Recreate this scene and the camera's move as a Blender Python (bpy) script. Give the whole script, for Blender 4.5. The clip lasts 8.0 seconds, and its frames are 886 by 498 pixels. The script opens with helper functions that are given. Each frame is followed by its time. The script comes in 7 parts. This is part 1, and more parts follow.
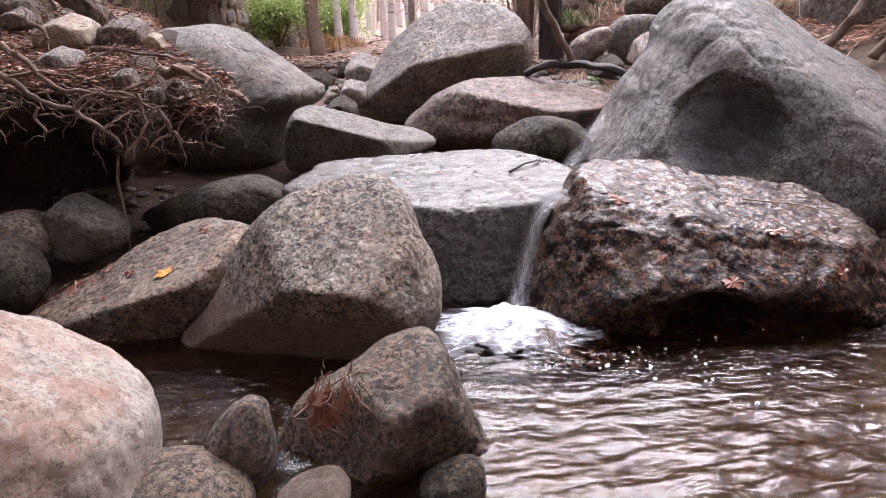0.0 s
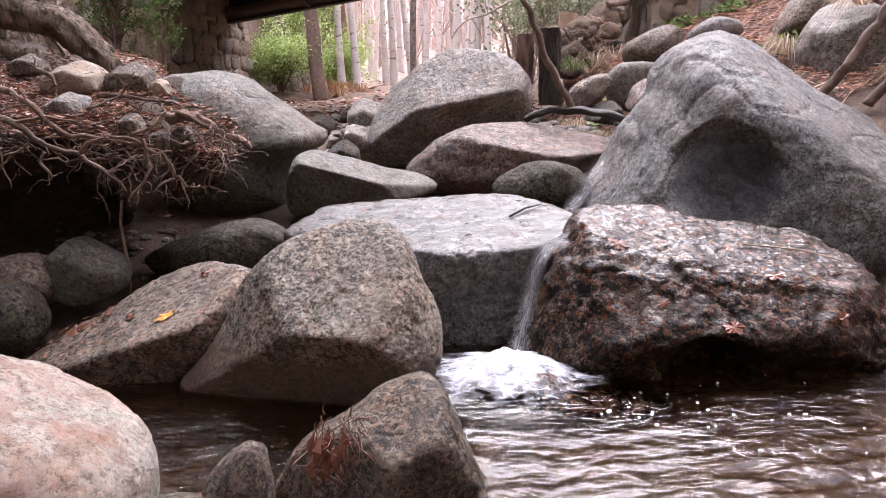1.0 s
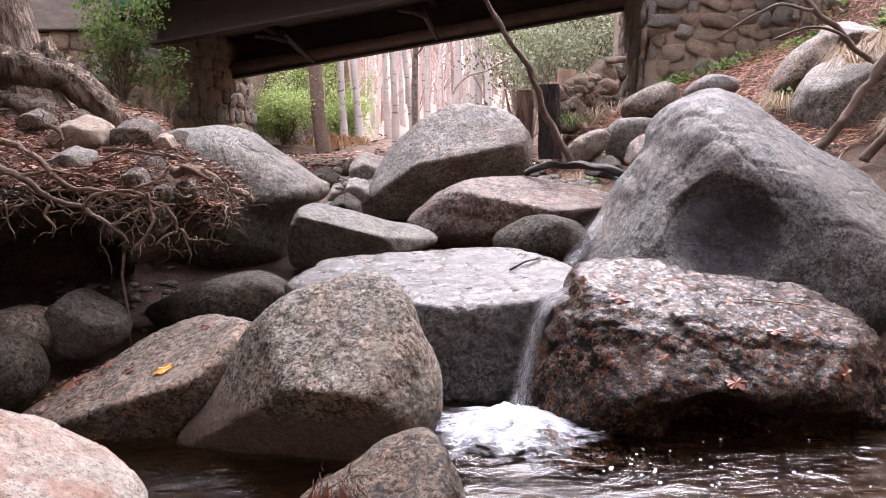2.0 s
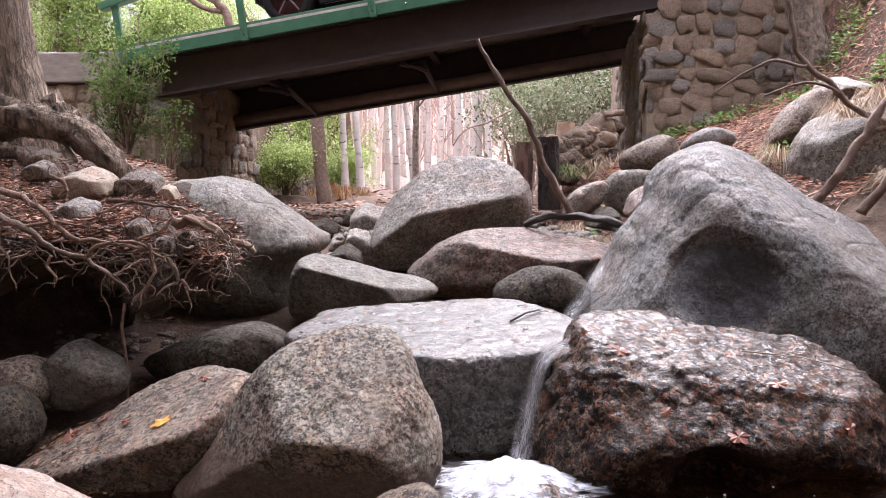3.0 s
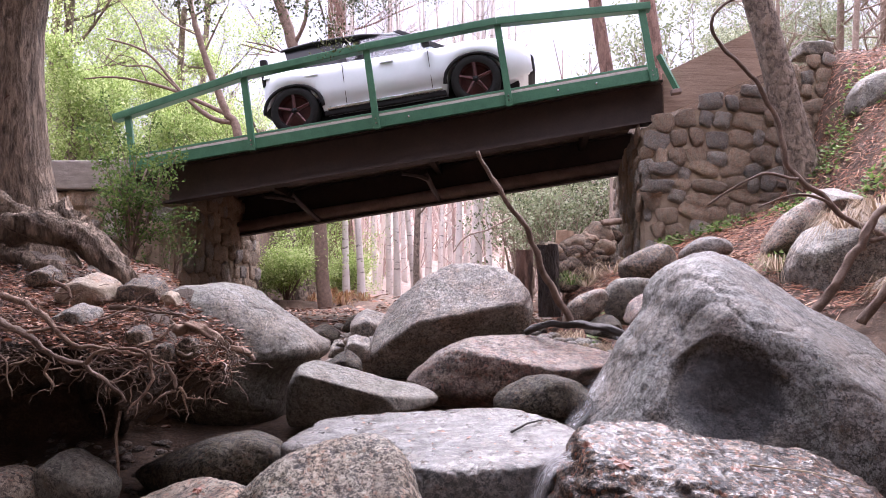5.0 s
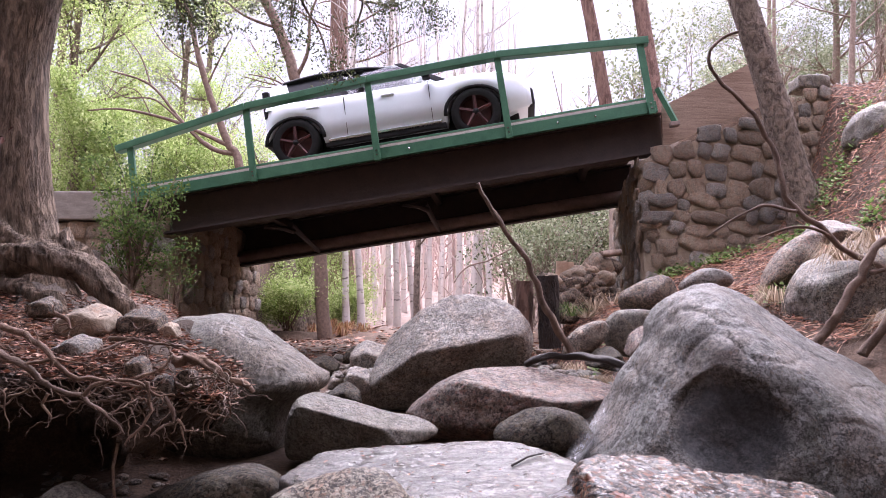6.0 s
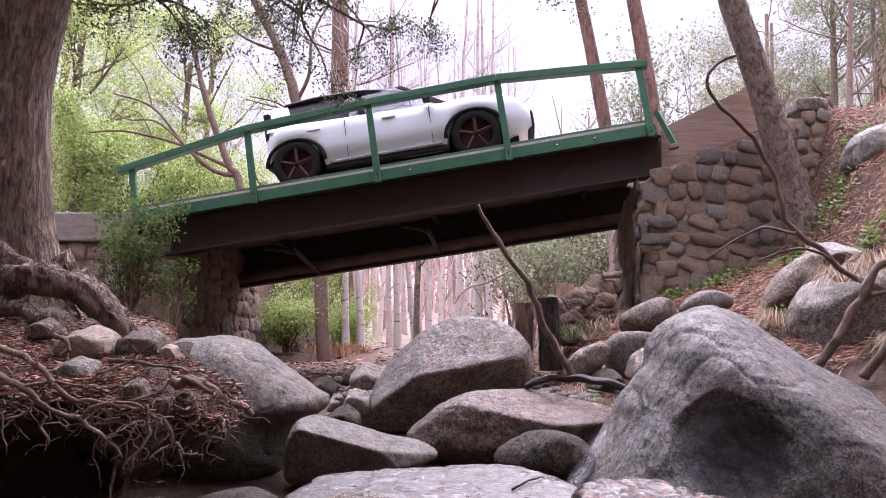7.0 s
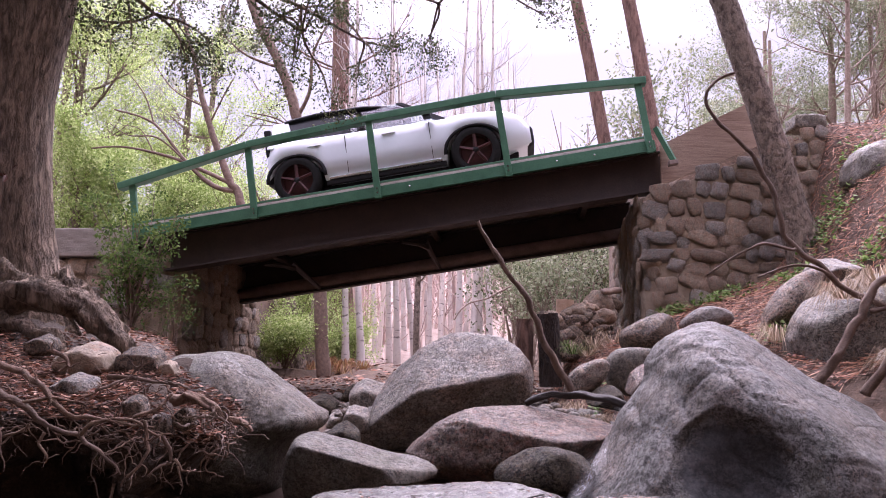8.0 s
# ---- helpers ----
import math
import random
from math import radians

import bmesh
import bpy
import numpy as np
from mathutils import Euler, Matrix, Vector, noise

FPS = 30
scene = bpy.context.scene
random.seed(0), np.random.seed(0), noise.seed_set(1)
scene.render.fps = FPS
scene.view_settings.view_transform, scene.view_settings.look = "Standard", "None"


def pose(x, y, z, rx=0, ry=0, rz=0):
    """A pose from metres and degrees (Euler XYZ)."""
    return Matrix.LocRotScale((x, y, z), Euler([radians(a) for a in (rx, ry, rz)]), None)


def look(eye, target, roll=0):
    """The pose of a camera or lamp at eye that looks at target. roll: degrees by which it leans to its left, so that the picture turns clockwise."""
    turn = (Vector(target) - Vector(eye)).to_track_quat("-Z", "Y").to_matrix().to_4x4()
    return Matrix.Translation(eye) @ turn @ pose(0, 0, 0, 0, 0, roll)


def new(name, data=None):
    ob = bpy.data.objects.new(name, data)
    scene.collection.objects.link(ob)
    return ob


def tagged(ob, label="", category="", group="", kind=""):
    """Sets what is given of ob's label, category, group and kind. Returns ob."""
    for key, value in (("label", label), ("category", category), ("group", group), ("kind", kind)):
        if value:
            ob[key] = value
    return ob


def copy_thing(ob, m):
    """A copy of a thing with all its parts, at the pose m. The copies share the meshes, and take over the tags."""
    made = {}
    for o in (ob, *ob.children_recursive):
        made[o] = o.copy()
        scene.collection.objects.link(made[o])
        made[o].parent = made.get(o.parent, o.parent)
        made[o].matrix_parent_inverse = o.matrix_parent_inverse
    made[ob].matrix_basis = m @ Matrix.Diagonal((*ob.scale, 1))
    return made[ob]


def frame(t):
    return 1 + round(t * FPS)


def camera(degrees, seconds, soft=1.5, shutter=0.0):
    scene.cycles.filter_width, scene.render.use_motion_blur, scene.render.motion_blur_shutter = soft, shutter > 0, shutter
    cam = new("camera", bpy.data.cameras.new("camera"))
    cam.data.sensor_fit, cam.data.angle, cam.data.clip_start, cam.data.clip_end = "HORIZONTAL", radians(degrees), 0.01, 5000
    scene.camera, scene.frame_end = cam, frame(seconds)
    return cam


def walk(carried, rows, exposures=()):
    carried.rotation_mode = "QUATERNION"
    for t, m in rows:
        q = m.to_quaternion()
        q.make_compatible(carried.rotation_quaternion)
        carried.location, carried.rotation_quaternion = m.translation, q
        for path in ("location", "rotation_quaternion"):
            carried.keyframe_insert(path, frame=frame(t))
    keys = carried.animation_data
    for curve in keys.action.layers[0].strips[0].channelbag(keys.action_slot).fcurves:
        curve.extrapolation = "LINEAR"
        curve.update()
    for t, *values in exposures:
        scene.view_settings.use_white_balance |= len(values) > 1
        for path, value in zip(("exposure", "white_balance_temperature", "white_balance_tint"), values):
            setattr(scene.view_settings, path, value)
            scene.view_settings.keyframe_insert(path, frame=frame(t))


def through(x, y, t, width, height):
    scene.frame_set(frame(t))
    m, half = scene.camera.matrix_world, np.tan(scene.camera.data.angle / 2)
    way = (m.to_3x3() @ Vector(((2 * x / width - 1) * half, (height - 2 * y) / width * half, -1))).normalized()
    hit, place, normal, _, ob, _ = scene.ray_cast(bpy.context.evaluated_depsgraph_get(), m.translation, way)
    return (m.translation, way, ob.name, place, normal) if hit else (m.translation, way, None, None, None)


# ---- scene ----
# the camera stands on a tripod at the edge of the pool and tilts upwards
cam = camera(60.81, 8.0, soft=0.8)
PIVOT = (0.0, -0.116, 0.932)
TILT = ((0.0, -14.49, -0.04, -0.61), (0.5, -12.91, -0.03, -0.54), (1.0, -11.26, -0.02, -0.48), (1.5, -9.27, -0.01, -0.38),
        (3.0, -3.57, 0.0, -0.16), (3.5, -1.49, 0.0, -0.08), (4.0, 0.6, 0.0, 0.0), (4.5, 2.67, 0.02, 0.09), (6.0, 6.70, 0.06, 0.26),
        (6.5, 7.53, 0.07, 0.28), (7.0, 8.32, 0.08, 0.31), (7.5, 8.79, 0.08, 0.31), (8.0, 9.51, 0.08, 0.35))


def tilted(pitch, yaw, roll):
    """The lens sits 12 cm ahead of and 17 cm above the tripod's hinge."""
    c, s = math.cos(radians(pitch)), math.sin(radians(pitch))
    return pose(PIVOT[0], PIVOT[1] + 0.118 * c - 0.167 * s, PIVOT[2] + 0.118 * s + 0.167 * c, 90 + pitch, 0, yaw) @ pose(0, 0, 0, 0, 0, roll)


walk(cam, [(t, tilted(p, y, r)) for t, p, y, r in TILT], [(0.0, 2.6, 6050, 22), (1.5, 2.66, 6050, 23), (3.5, 2.74, 6000, 21), (4.5, 2.66, 5900, 25), (6.5, 2.4, 5900, 31), (8.0, 2.2, 5900, 37)])

# ---- light: a bright overcast sky ----
world = bpy.data.worlds.new("overcast")
scene.world = world
world.use_nodes = True
wn, wl = world.node_tree.nodes, world.node_tree.links
wn.clear()
sky = wn.new("ShaderNodeTexSky")
sky.sky_type = "NISHITA"
sky.sun_disc = False
sky.sun_elevation, sky.sun_rotation = radians(52), radians(9)
clear = wn.new("ShaderNodeBackground")
clear.inputs["Strength"].default_value = 0.0075
wl.new(sky.outputs[0], clear.inputs["Color"])
cloud = wn.new("ShaderNodeBackground")
cloud.inputs["Color"].default_value = (1.0, 0.955, 0.985, 1)
# an overcast sky, much brighter overhead than at the horizon
wtc = wn.new("ShaderNodeTexCoord")
wsep = wn.new("ShaderNodeSeparateXYZ")
wl.new(wtc.outputs["Generated"], wsep.inputs[0])
wmap = wn.new("ShaderNodeMapRange")
wmap.inputs["To Min"].default_value, wmap.inputs["To Max"].default_value = 0.18, 1.45
wmap.inputs["From Min"].default_value = 0.4
wl.new(wsep.outputs["Z"], wmap.inputs["Value"])
wl.new(wmap.outputs[0], cloud.inputs["Strength"])
both = wn.new("ShaderNodeAddShader")
wl.new(clear.outputs[0], both.inputs[0])
wl.new(cloud.outputs[0], both.inputs[1])
wout = wn.new("ShaderNodeOutputWorld")
wl.new(both.outputs[0], wout.inputs["Surface"])

sun_data = bpy.data.lights.new("sun", "SUN")
sun_data.energy, sun_data.angle, sun_data.color = 1.6, radians(42), (1.0, 0.96, 0.9)
sun = new("sun", sun_data)
sun.matrix_world = look((1.0, 6.5, 8.4), (0, 0, 0))
# ---- materials ----
def nodes_of(name):
    m = bpy.data.materials.new(name)
    m.use_nodes = True
    t = m.node_tree
    return m, t.nodes, t.links, t.nodes["Principled BSDF"]


def coords(n, l, stretch=(1, 1, 1)):
    tc = n.new("ShaderNodeTexCoord")
    mp = n.new("ShaderNodeMapping")
    mp.inputs["Scale"].default_value = stretch
    l.new(tc.outputs["Object"], mp.inputs["Vector"])
    return mp.outputs[0]


def tex_noise(n, l, vec, scale, detail=4.0, rough=0.55, warp=0.0):
    x = n.new("ShaderNodeTexNoise")
    x.inputs["Scale"].default_value, x.inputs["Detail"].default_value = scale, detail
    x.inputs["Roughness"].default_value, x.inputs["Distortion"].default_value = rough, warp
    l.new(vec, x.inputs["Vector"])
    return x.outputs["Fac"]


def ramp(n, l, fac, stops, mode="LINEAR"):
    r = n.new("ShaderNodeValToRGB")
    r.color_ramp.interpolation = mode
    e = r.color_ramp.elements
    while len(e) < len(stops):
        e.new(0.5)
    for k, (p, c) in zip(e, stops):
        k.position = p
        k.color = (c, c, c, 1) if isinstance(c, (int, float)) else (*c, 1)
    l.new(fac, r.inputs["Fac"])
    return r.outputs["Color"]


def blend(n, l, fac, a, b, kind="MIX"):
    x = n.new("ShaderNodeMix")
    x.data_type, x.blend_type = "RGBA", kind
    for sock, v in ((x.inputs["Factor"], fac), (x.inputs["A"], a), (x.inputs["B"], b)):
        if isinstance(v, (int, float)):
            sock.default_value = v if sock.type == "VALUE" else (v, v, v, 1)
        elif isinstance(v, tuple):
            sock.default_value = (*v, 1)
        else:
            l.new(v, sock)
    return x.outputs["Result"]


def bump(n, l, height, dist, strength=1.0, normal=None):
    b = n.new("ShaderNodeBump")
    b.inputs["Distance"].default_value, b.inputs["Strength"].default_value = dist, strength
    l.new(height, b.inputs["Height"])
    if normal is not None:
        l.new(normal, b.inputs["Normal"])
    return b.outputs["Normal"]


def tint(n, l, col, amount=0.25):
    """Objects that share the material differ a little in lightness."""
    oi = n.new("ShaderNodeObjectInfo")
    return blend(n, l, 1.0, col, ramp(n, l, oi.outputs["Random"], ((0, 1 - amount), (1, 1.0))), "MULTIPLY")


def summed(n, l, terms, start):
    """Adds up (socket, share) and a starting value."""
    total = None
    for sock, share in terms:
        k = n.new("ShaderNodeMath")
        k.operation = "MULTIPLY_ADD"
        l.new(sock, k.inputs[0])
        k.inputs[1].default_value = share
        if total is None:
            k.inputs[2].default_value = start
        else:
            l.new(total, k.inputs[2])
        total = k.outputs[0]
    return total


def cells(n, l, vec, scale):
    """Crystals: a random colour for each cell, and the distance to its middle."""
    x = n.new("ShaderNodeTexVoronoi")
    x.inputs["Scale"].default_value = scale
    l.new(vec, x.inputs["Vector"])
    sep = n.new("ShaderNodeSeparateColor")
    l.new(x.outputs["Color"], sep.inputs[0])
    return sep.outputs, x.outputs["Distance"]


def granite(name, dark, mid, light, accent, grain=70, accent_share=0.12, moss=0.0, moss_col=(0.09, 0.1, 0.045), stain=0.4,
            stain_col=(0.1, 0.075, 0.055), rough=(0.55, 0.8), relief=0.006, wet=0.0, mark=None, pebble=0.0, blotch=0.5, scoop=None, clear=0.5, tone=0.66, bias=0.0, vary=0.12):
    """Granite of crystals in three sizes. clear: how plainly single crystals stand out; mark: the height of a mud film;
    scoop: a hollow with stain and shade put into its colour.
    """
    m, n, l, b = nodes_of(name)
    dark, mid, light, accent, stain_col = (tuple(tone * k * w for k, w in zip(c, (1.03, 1.0, 0.92))) for c in (dark, mid, light, accent, stain_col))
    v = coords(n, l)
    bent = n.new("ShaderNodeMix")
    bent.data_type = "VECTOR"
    bent.inputs["Factor"].default_value = 0.03
    wob = n.new("ShaderNodeTexNoise")
    wob.inputs["Scale"].default_value, wob.inputs["Detail"].default_value = grain * 0.8, 2.0
    l.new(v, wob.inputs["Vector"])
    l.new(v, bent.inputs["A"])
    l.new(wob.outputs["Color"], bent.inputs["B"])
    vb = bent.outputs["Result"]
    big, big_d = cells(n, l, vb, grain)
    small, _ = cells(n, l, vb, grain * 2.1)
    grit = tex_noise(n, l, v, grain * 3.2, 3, 0.7)
    clot = tex_noise(n, l, v, grain * 0.28, 4, 0.65)
    mix = summed(n, l, ((big[0], 0.42 * clear), (small[0], 0.36 * clear), (grit, 0.7), (clot, 0.75)), 0.5 - 0.39 * clear - 0.725 + bias)
    mm = tuple(0.5 * (p + q) for p, q in zip(mid, light))
    col = ramp(n, l, mix, ((0.26, dark), (0.41, mid), (0.58, mm), (0.74, light)))
    chip = ramp(n, l, big[1], ((1 - accent_share - 0.02, 0.0), (1 - accent_share, 0.7)))
    col = blend(n, l, chip, col, accent)
    # the rock's own hue drifts between ochre, rose and olive grey
    drift = tex_noise(n, l, v, 2.6, 5, 0.6, 0.8)
    col = blend(n, l, 1.0, col, ramp(n, l, drift, ((0.34, (0.86, 0.9, 0.84)), (0.46, (1.0, 1.0, 1.0)), (0.58, (1.08, 0.97, 0.88)), (0.68, (1.14, 0.98, 0.92)))), "MULTIPLY")
    # weathering: broad tone, then runs down the faces
    blot = tex_noise(n, l, v, 8, 9, 0.7, 0.4)
    col = blend(n, l, 1.0, col, ramp(n, l, blot, ((0.36, 1 - 0.5 * blotch), (0.5, 1.0), (0.64, 1 + 0.3 * blotch))), "MULTIPLY")
    runs = tex_noise(n, l, coords(n, l, (3.0, 3.0, 0.45)), 1.9, 7, 0.62, 0.5)
    col = blend(n, l, ramp(n, l, runs, ((0.5, 0.0), (0.68, stain))), col, blend(n, l, 0.6, stain_col, col, "MULTIPLY"))
    broad = tex_noise(n, l, v, 1.7, 7, 0.66, 0.8)
    col = blend(n, l, ramp(n, l, broad, ((0.47, 0.0), (0.63, min(1.0, stain * 1.2)))), col, blend(n, l, 0.55, stain_col, col, "MULTIPLY"))
    crust = tex_noise(n, l, v, 14, 9, 0.75, 0.3)
    col = blend(n, l, ramp(n, l, crust, ((0.33, min(1.0, stain * 1.3)), (0.42, 0.0))), col, dark)
    if moss:
        patch = tex_noise(n, l, v, 6, 9, 0.75, 0.4)
        col = blend(n, l, ramp(n, l, patch, ((0.52, 0.0), (0.66, moss))), col, moss_col)
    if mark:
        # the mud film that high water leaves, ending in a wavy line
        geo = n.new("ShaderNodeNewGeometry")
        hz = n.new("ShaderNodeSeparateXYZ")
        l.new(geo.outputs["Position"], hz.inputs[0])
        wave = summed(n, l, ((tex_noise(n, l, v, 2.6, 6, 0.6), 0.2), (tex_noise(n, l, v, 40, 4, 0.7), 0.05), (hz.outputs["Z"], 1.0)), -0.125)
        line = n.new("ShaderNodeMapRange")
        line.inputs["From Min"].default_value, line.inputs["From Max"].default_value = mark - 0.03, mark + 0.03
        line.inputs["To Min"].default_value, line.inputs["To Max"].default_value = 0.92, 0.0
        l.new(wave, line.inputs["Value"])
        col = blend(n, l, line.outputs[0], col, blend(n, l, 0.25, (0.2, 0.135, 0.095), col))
    pale = tex_noise(n, l, v, 3.4, 7, 0.7)
    col = blend(n, l, ramp(n, l, pale, ((0.54, 0.0), (0.7, 0.35))), col, light)
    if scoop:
        # the hollow's stain, with its shade painted in as blue-black
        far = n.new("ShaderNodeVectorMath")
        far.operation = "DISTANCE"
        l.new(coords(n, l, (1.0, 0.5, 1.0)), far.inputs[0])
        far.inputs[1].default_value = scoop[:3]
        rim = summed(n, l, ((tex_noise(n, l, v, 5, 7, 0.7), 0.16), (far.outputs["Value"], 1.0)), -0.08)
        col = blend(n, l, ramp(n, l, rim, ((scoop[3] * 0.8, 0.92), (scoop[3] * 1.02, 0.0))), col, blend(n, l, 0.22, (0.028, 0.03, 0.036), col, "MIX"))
    l.new(tint(n, l, col, vary), b.inputs["Base Color"])
    rr = tex_noise(n, l, v, 11, 4)
    l.new(ramp(n, l, rr, ((0.35, rough[0]), (0.65, rough[1]))), b.inputs["Roughness"])
    medium = tex_noise(n, l, v, 17, 9, 0.72)
    nrm = bump(n, l, medium, relief * 3.0, 1.0, bump(n, l, blot, min(0.014, relief * 1.4), 0.8))
    if pebble:
        nrm = bump(n, l, ramp(n, l, big_d, ((0.05, 1.0), (0.6, 0.0))), pebble, 1.0, nrm)
    l.new(bump(n, l, mix, relief * 0.8, 0.9, nrm), b.inputs["Normal"])
    if wet:
        up = n.new("ShaderNodeNewGeometry")
        face = n.new("ShaderNodeSeparateXYZ")
        l.new(up.outputs["Normal"], face.inputs[0])
        l.new(ramp(n, l, summed(n, l, ((face.outputs["Z"], 1.0), (blot, 0.5)), -0.25), ((0.5, wet * 0.06), (0.74, wet * 0.35), (0.9, wet))), b.inputs["Coat Weight"])
        b.inputs["Coat Roughness"].default_value = 0.03
        b.inputs["Coat IOR"].default_value = 1.5
        # the film of water lies in streaks across the top
        streak = tex_noise(n, l, coords(n, l, (1.0, 2.4, 3.0)), 6, 4, 0.55, 0.4)
        l.new(bump(n, l, streak, 0.05, 1.0), b.inputs["Coat Normal"])
    return m


def simple(name, c1, c2, scale=8, rough=0.8, relief=0.0, stretch=(1, 1, 1), metal=0.0, vary=0.0, detail=6, coat=0.0):
    m, n, l, b = nodes_of(name)
    v = coords(n, l, stretch)
    f = tex_noise(n, l, v, scale, detail, 0.62)
    f2 = tex_noise(n, l, v, scale * 9, 3, 0.6)
    col = ramp(n, l, blend(n, l, 0.35, f, f2), ((0.33, c1), (0.67, c2)))
    if vary:
        col = tint(n, l, col, vary)
    l.new(col, b.inputs["Base Color"])
    b.inputs["Roughness"].default_value, b.inputs["Metallic"].default_value = rough, metal
    b.inputs["Coat Weight"].default_value = coat
    if relief:
        l.new(bump(n, l, f, relief, 0.9, bump(n, l, f2, relief * 0.4)), b.inputs["Normal"])
    return m


def leafy(name, stops, rough=0.55, through=0.25):
    """Leaves: each island its own colour, a little light passes through."""
    m, n, l, b = nodes_of(name)
    g = n.new("ShaderNodeNewGeometry")
    col = ramp(n, l, g.outputs["Random Per Island"], stops)
    l.new(col, b.inputs["Base Color"])
    b.inputs["Roughness"].default_value = rough
    if through:
        tr = n.new("ShaderNodeBsdfTranslucent")
        l.new(col, tr.inputs["Color"])
        mx = n.new("ShaderNodeMixShader")
        mx.inputs[0].default_value = through
        l.new(b.outputs[0], mx.inputs[1])
        l.new(tr.outputs[0], mx.inputs[2])
        l.new(mx.outputs[0], n["Material Output"].inputs["Surface"])
    return m


def bark(name, c1, c2, furrow=0.02, scale=14, pull=0.13):
    m, n, l, b = nodes_of(name)
    v = coords(n, l, (1, 1, pull))
    cleft = tex_noise(n, l, v, scale, 5, 0.6, 0.4)
    f = tex_noise(n, l, v, 60, 7, 0.7)
    ridge = ramp(n, l, cleft, ((0.32, 0.0), (0.58, 1.0)))
    col = blend(n, l, f, c1, c2)
    dark = tuple(k * 0.7 for k in c1)
    col = blend(n, l, ridge, dark, col)
    stain = tex_noise(n, l, coords(n, l), 2.4, 5, 0.6)
    col = blend(n, l, ramp(n, l, stain, ((0.45, 0.0), (0.75, 0.45))), col, tuple(0.6 * k for k in c2))
    l.new(col, b.inputs["Base Color"])
    b.inputs["Roughness"].default_value = 0.9
    nrm = bump(n, l, ridge, furrow, 1.0)
    l.new(bump(n, l, f, furrow * 0.5, 0.8, nrm), b.inputs["Normal"])
    return m


M_GREY = granite("granite_grey", (0.05, 0.045, 0.04), (0.2, 0.185, 0.168), (0.56, 0.53, 0.5), (0.4, 0.3, 0.22), 80, 0.06, moss=0.25,
                 moss_col=(0.15, 0.135, 0.08), stain=0.4, clear=0.85)
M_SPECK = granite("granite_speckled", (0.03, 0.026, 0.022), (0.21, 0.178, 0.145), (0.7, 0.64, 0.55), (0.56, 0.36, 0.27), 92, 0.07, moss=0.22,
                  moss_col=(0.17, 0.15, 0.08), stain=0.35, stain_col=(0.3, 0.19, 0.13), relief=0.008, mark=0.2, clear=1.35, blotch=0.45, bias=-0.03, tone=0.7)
M_MOTTLE = granite("granite_mottled", (0.03, 0.025, 0.02), (0.19, 0.155, 0.126), (0.54, 0.47, 0.4), (0.5, 0.28, 0.21), 80, 0.08, moss=0.4,
                   moss_col=(0.12, 0.11, 0.06), stain=0.5, stain_col=(0.2, 0.12, 0.09), relief=0.009, clear=1.0, blotch=0.8, tone=0.8)
M_SMOOTH = granite("granite_smooth", (0.045, 0.04, 0.033), (0.15, 0.137, 0.115), (0.38, 0.36, 0.32), (0.22, 0.18, 0.13), 95, 0.04, moss=0.35,
                   moss_col=(0.11, 0.105, 0.06), stain=0.45, stain_col=(0.13, 0.105, 0.07), rough=(0.5, 0.75), relief=0.006, clear=0.95, blotch=0.5)
M_BLUE = granite("granite_bluish", (0.04, 0.037, 0.036), (0.155, 0.145, 0.14), (0.46, 0.45, 0.45), (0.27, 0.21, 0.16), 80, 0.05, moss=0.3,
                 moss_col=(0.13, 0.115, 0.07), stain=0.5, stain_col=(0.2, 0.15, 0.11), rough=(0.5, 0.75), relief=0.007, blotch=0.35, clear=0.7)
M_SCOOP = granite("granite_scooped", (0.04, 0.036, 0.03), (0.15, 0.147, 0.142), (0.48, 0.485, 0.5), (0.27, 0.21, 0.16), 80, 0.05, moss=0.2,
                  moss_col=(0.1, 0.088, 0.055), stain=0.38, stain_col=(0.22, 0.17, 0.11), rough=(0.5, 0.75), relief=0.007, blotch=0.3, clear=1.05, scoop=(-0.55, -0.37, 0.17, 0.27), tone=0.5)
M_PINK = granite("granite_pink", (0.26, 0.21, 0.18), (0.62, 0.555, 0.5), (0.82, 0.79, 0.76), (0.72, 0.5, 0.42), 110, 0.14, stain=0.65,
                 stain_col=(0.72, 0.4, 0.3), rough=(0.6, 0.85), relief=0.006, clear=1.0, blotch=0.35, tone=0.74)
M_RED = granite("granite_reddish", (0.04, 0.026, 0.02), (0.16, 0.102, 0.08), (0.54, 0.43, 0.37), (0.42, 0.2, 0.15), 60, 0.1, moss=0.3,
                stain=0.6, stain_col=(0.24, 0.12, 0.085), rough=(0.35, 0.65), relief=0.012, blotch=0.7, clear=0.9)
M_WET = granite("granite_wet", (0.012, 0.008, 0.006), (0.085, 0.05, 0.034), (0.6, 0.43, 0.32), (0.5, 0.19, 0.1), 55, 0.12, moss=0.3,
                moss_col=(0.05, 0.035, 0.018), stain=0.45, stain_col=(0.13, 0.06, 0.036), rough=(0.45, 0.65), relief=0.008, wet=0.5, pebble=0.006, clear=1.1, blotch=0.6, bias=-0.16, tone=0.46)
M_WET.node_tree.nodes["Principled BSDF"].inputs["Specular IOR Level"].default_value = 0.2
M_BROWN = granite("granite_mossy_brown", (0.02, 0.014, 0.01), (0.125, 0.09, 0.062), (0.46, 0.37, 0.28), (0.4, 0.22, 0.14), 95, 0.08, moss=0.4,
                  moss_col=(0.1, 0.085, 0.045), stain=0.45, stain_col=(0.17, 0.1, 0.062), relief=0.008, clear=1.1, bias=-0.06, tone=0.68)
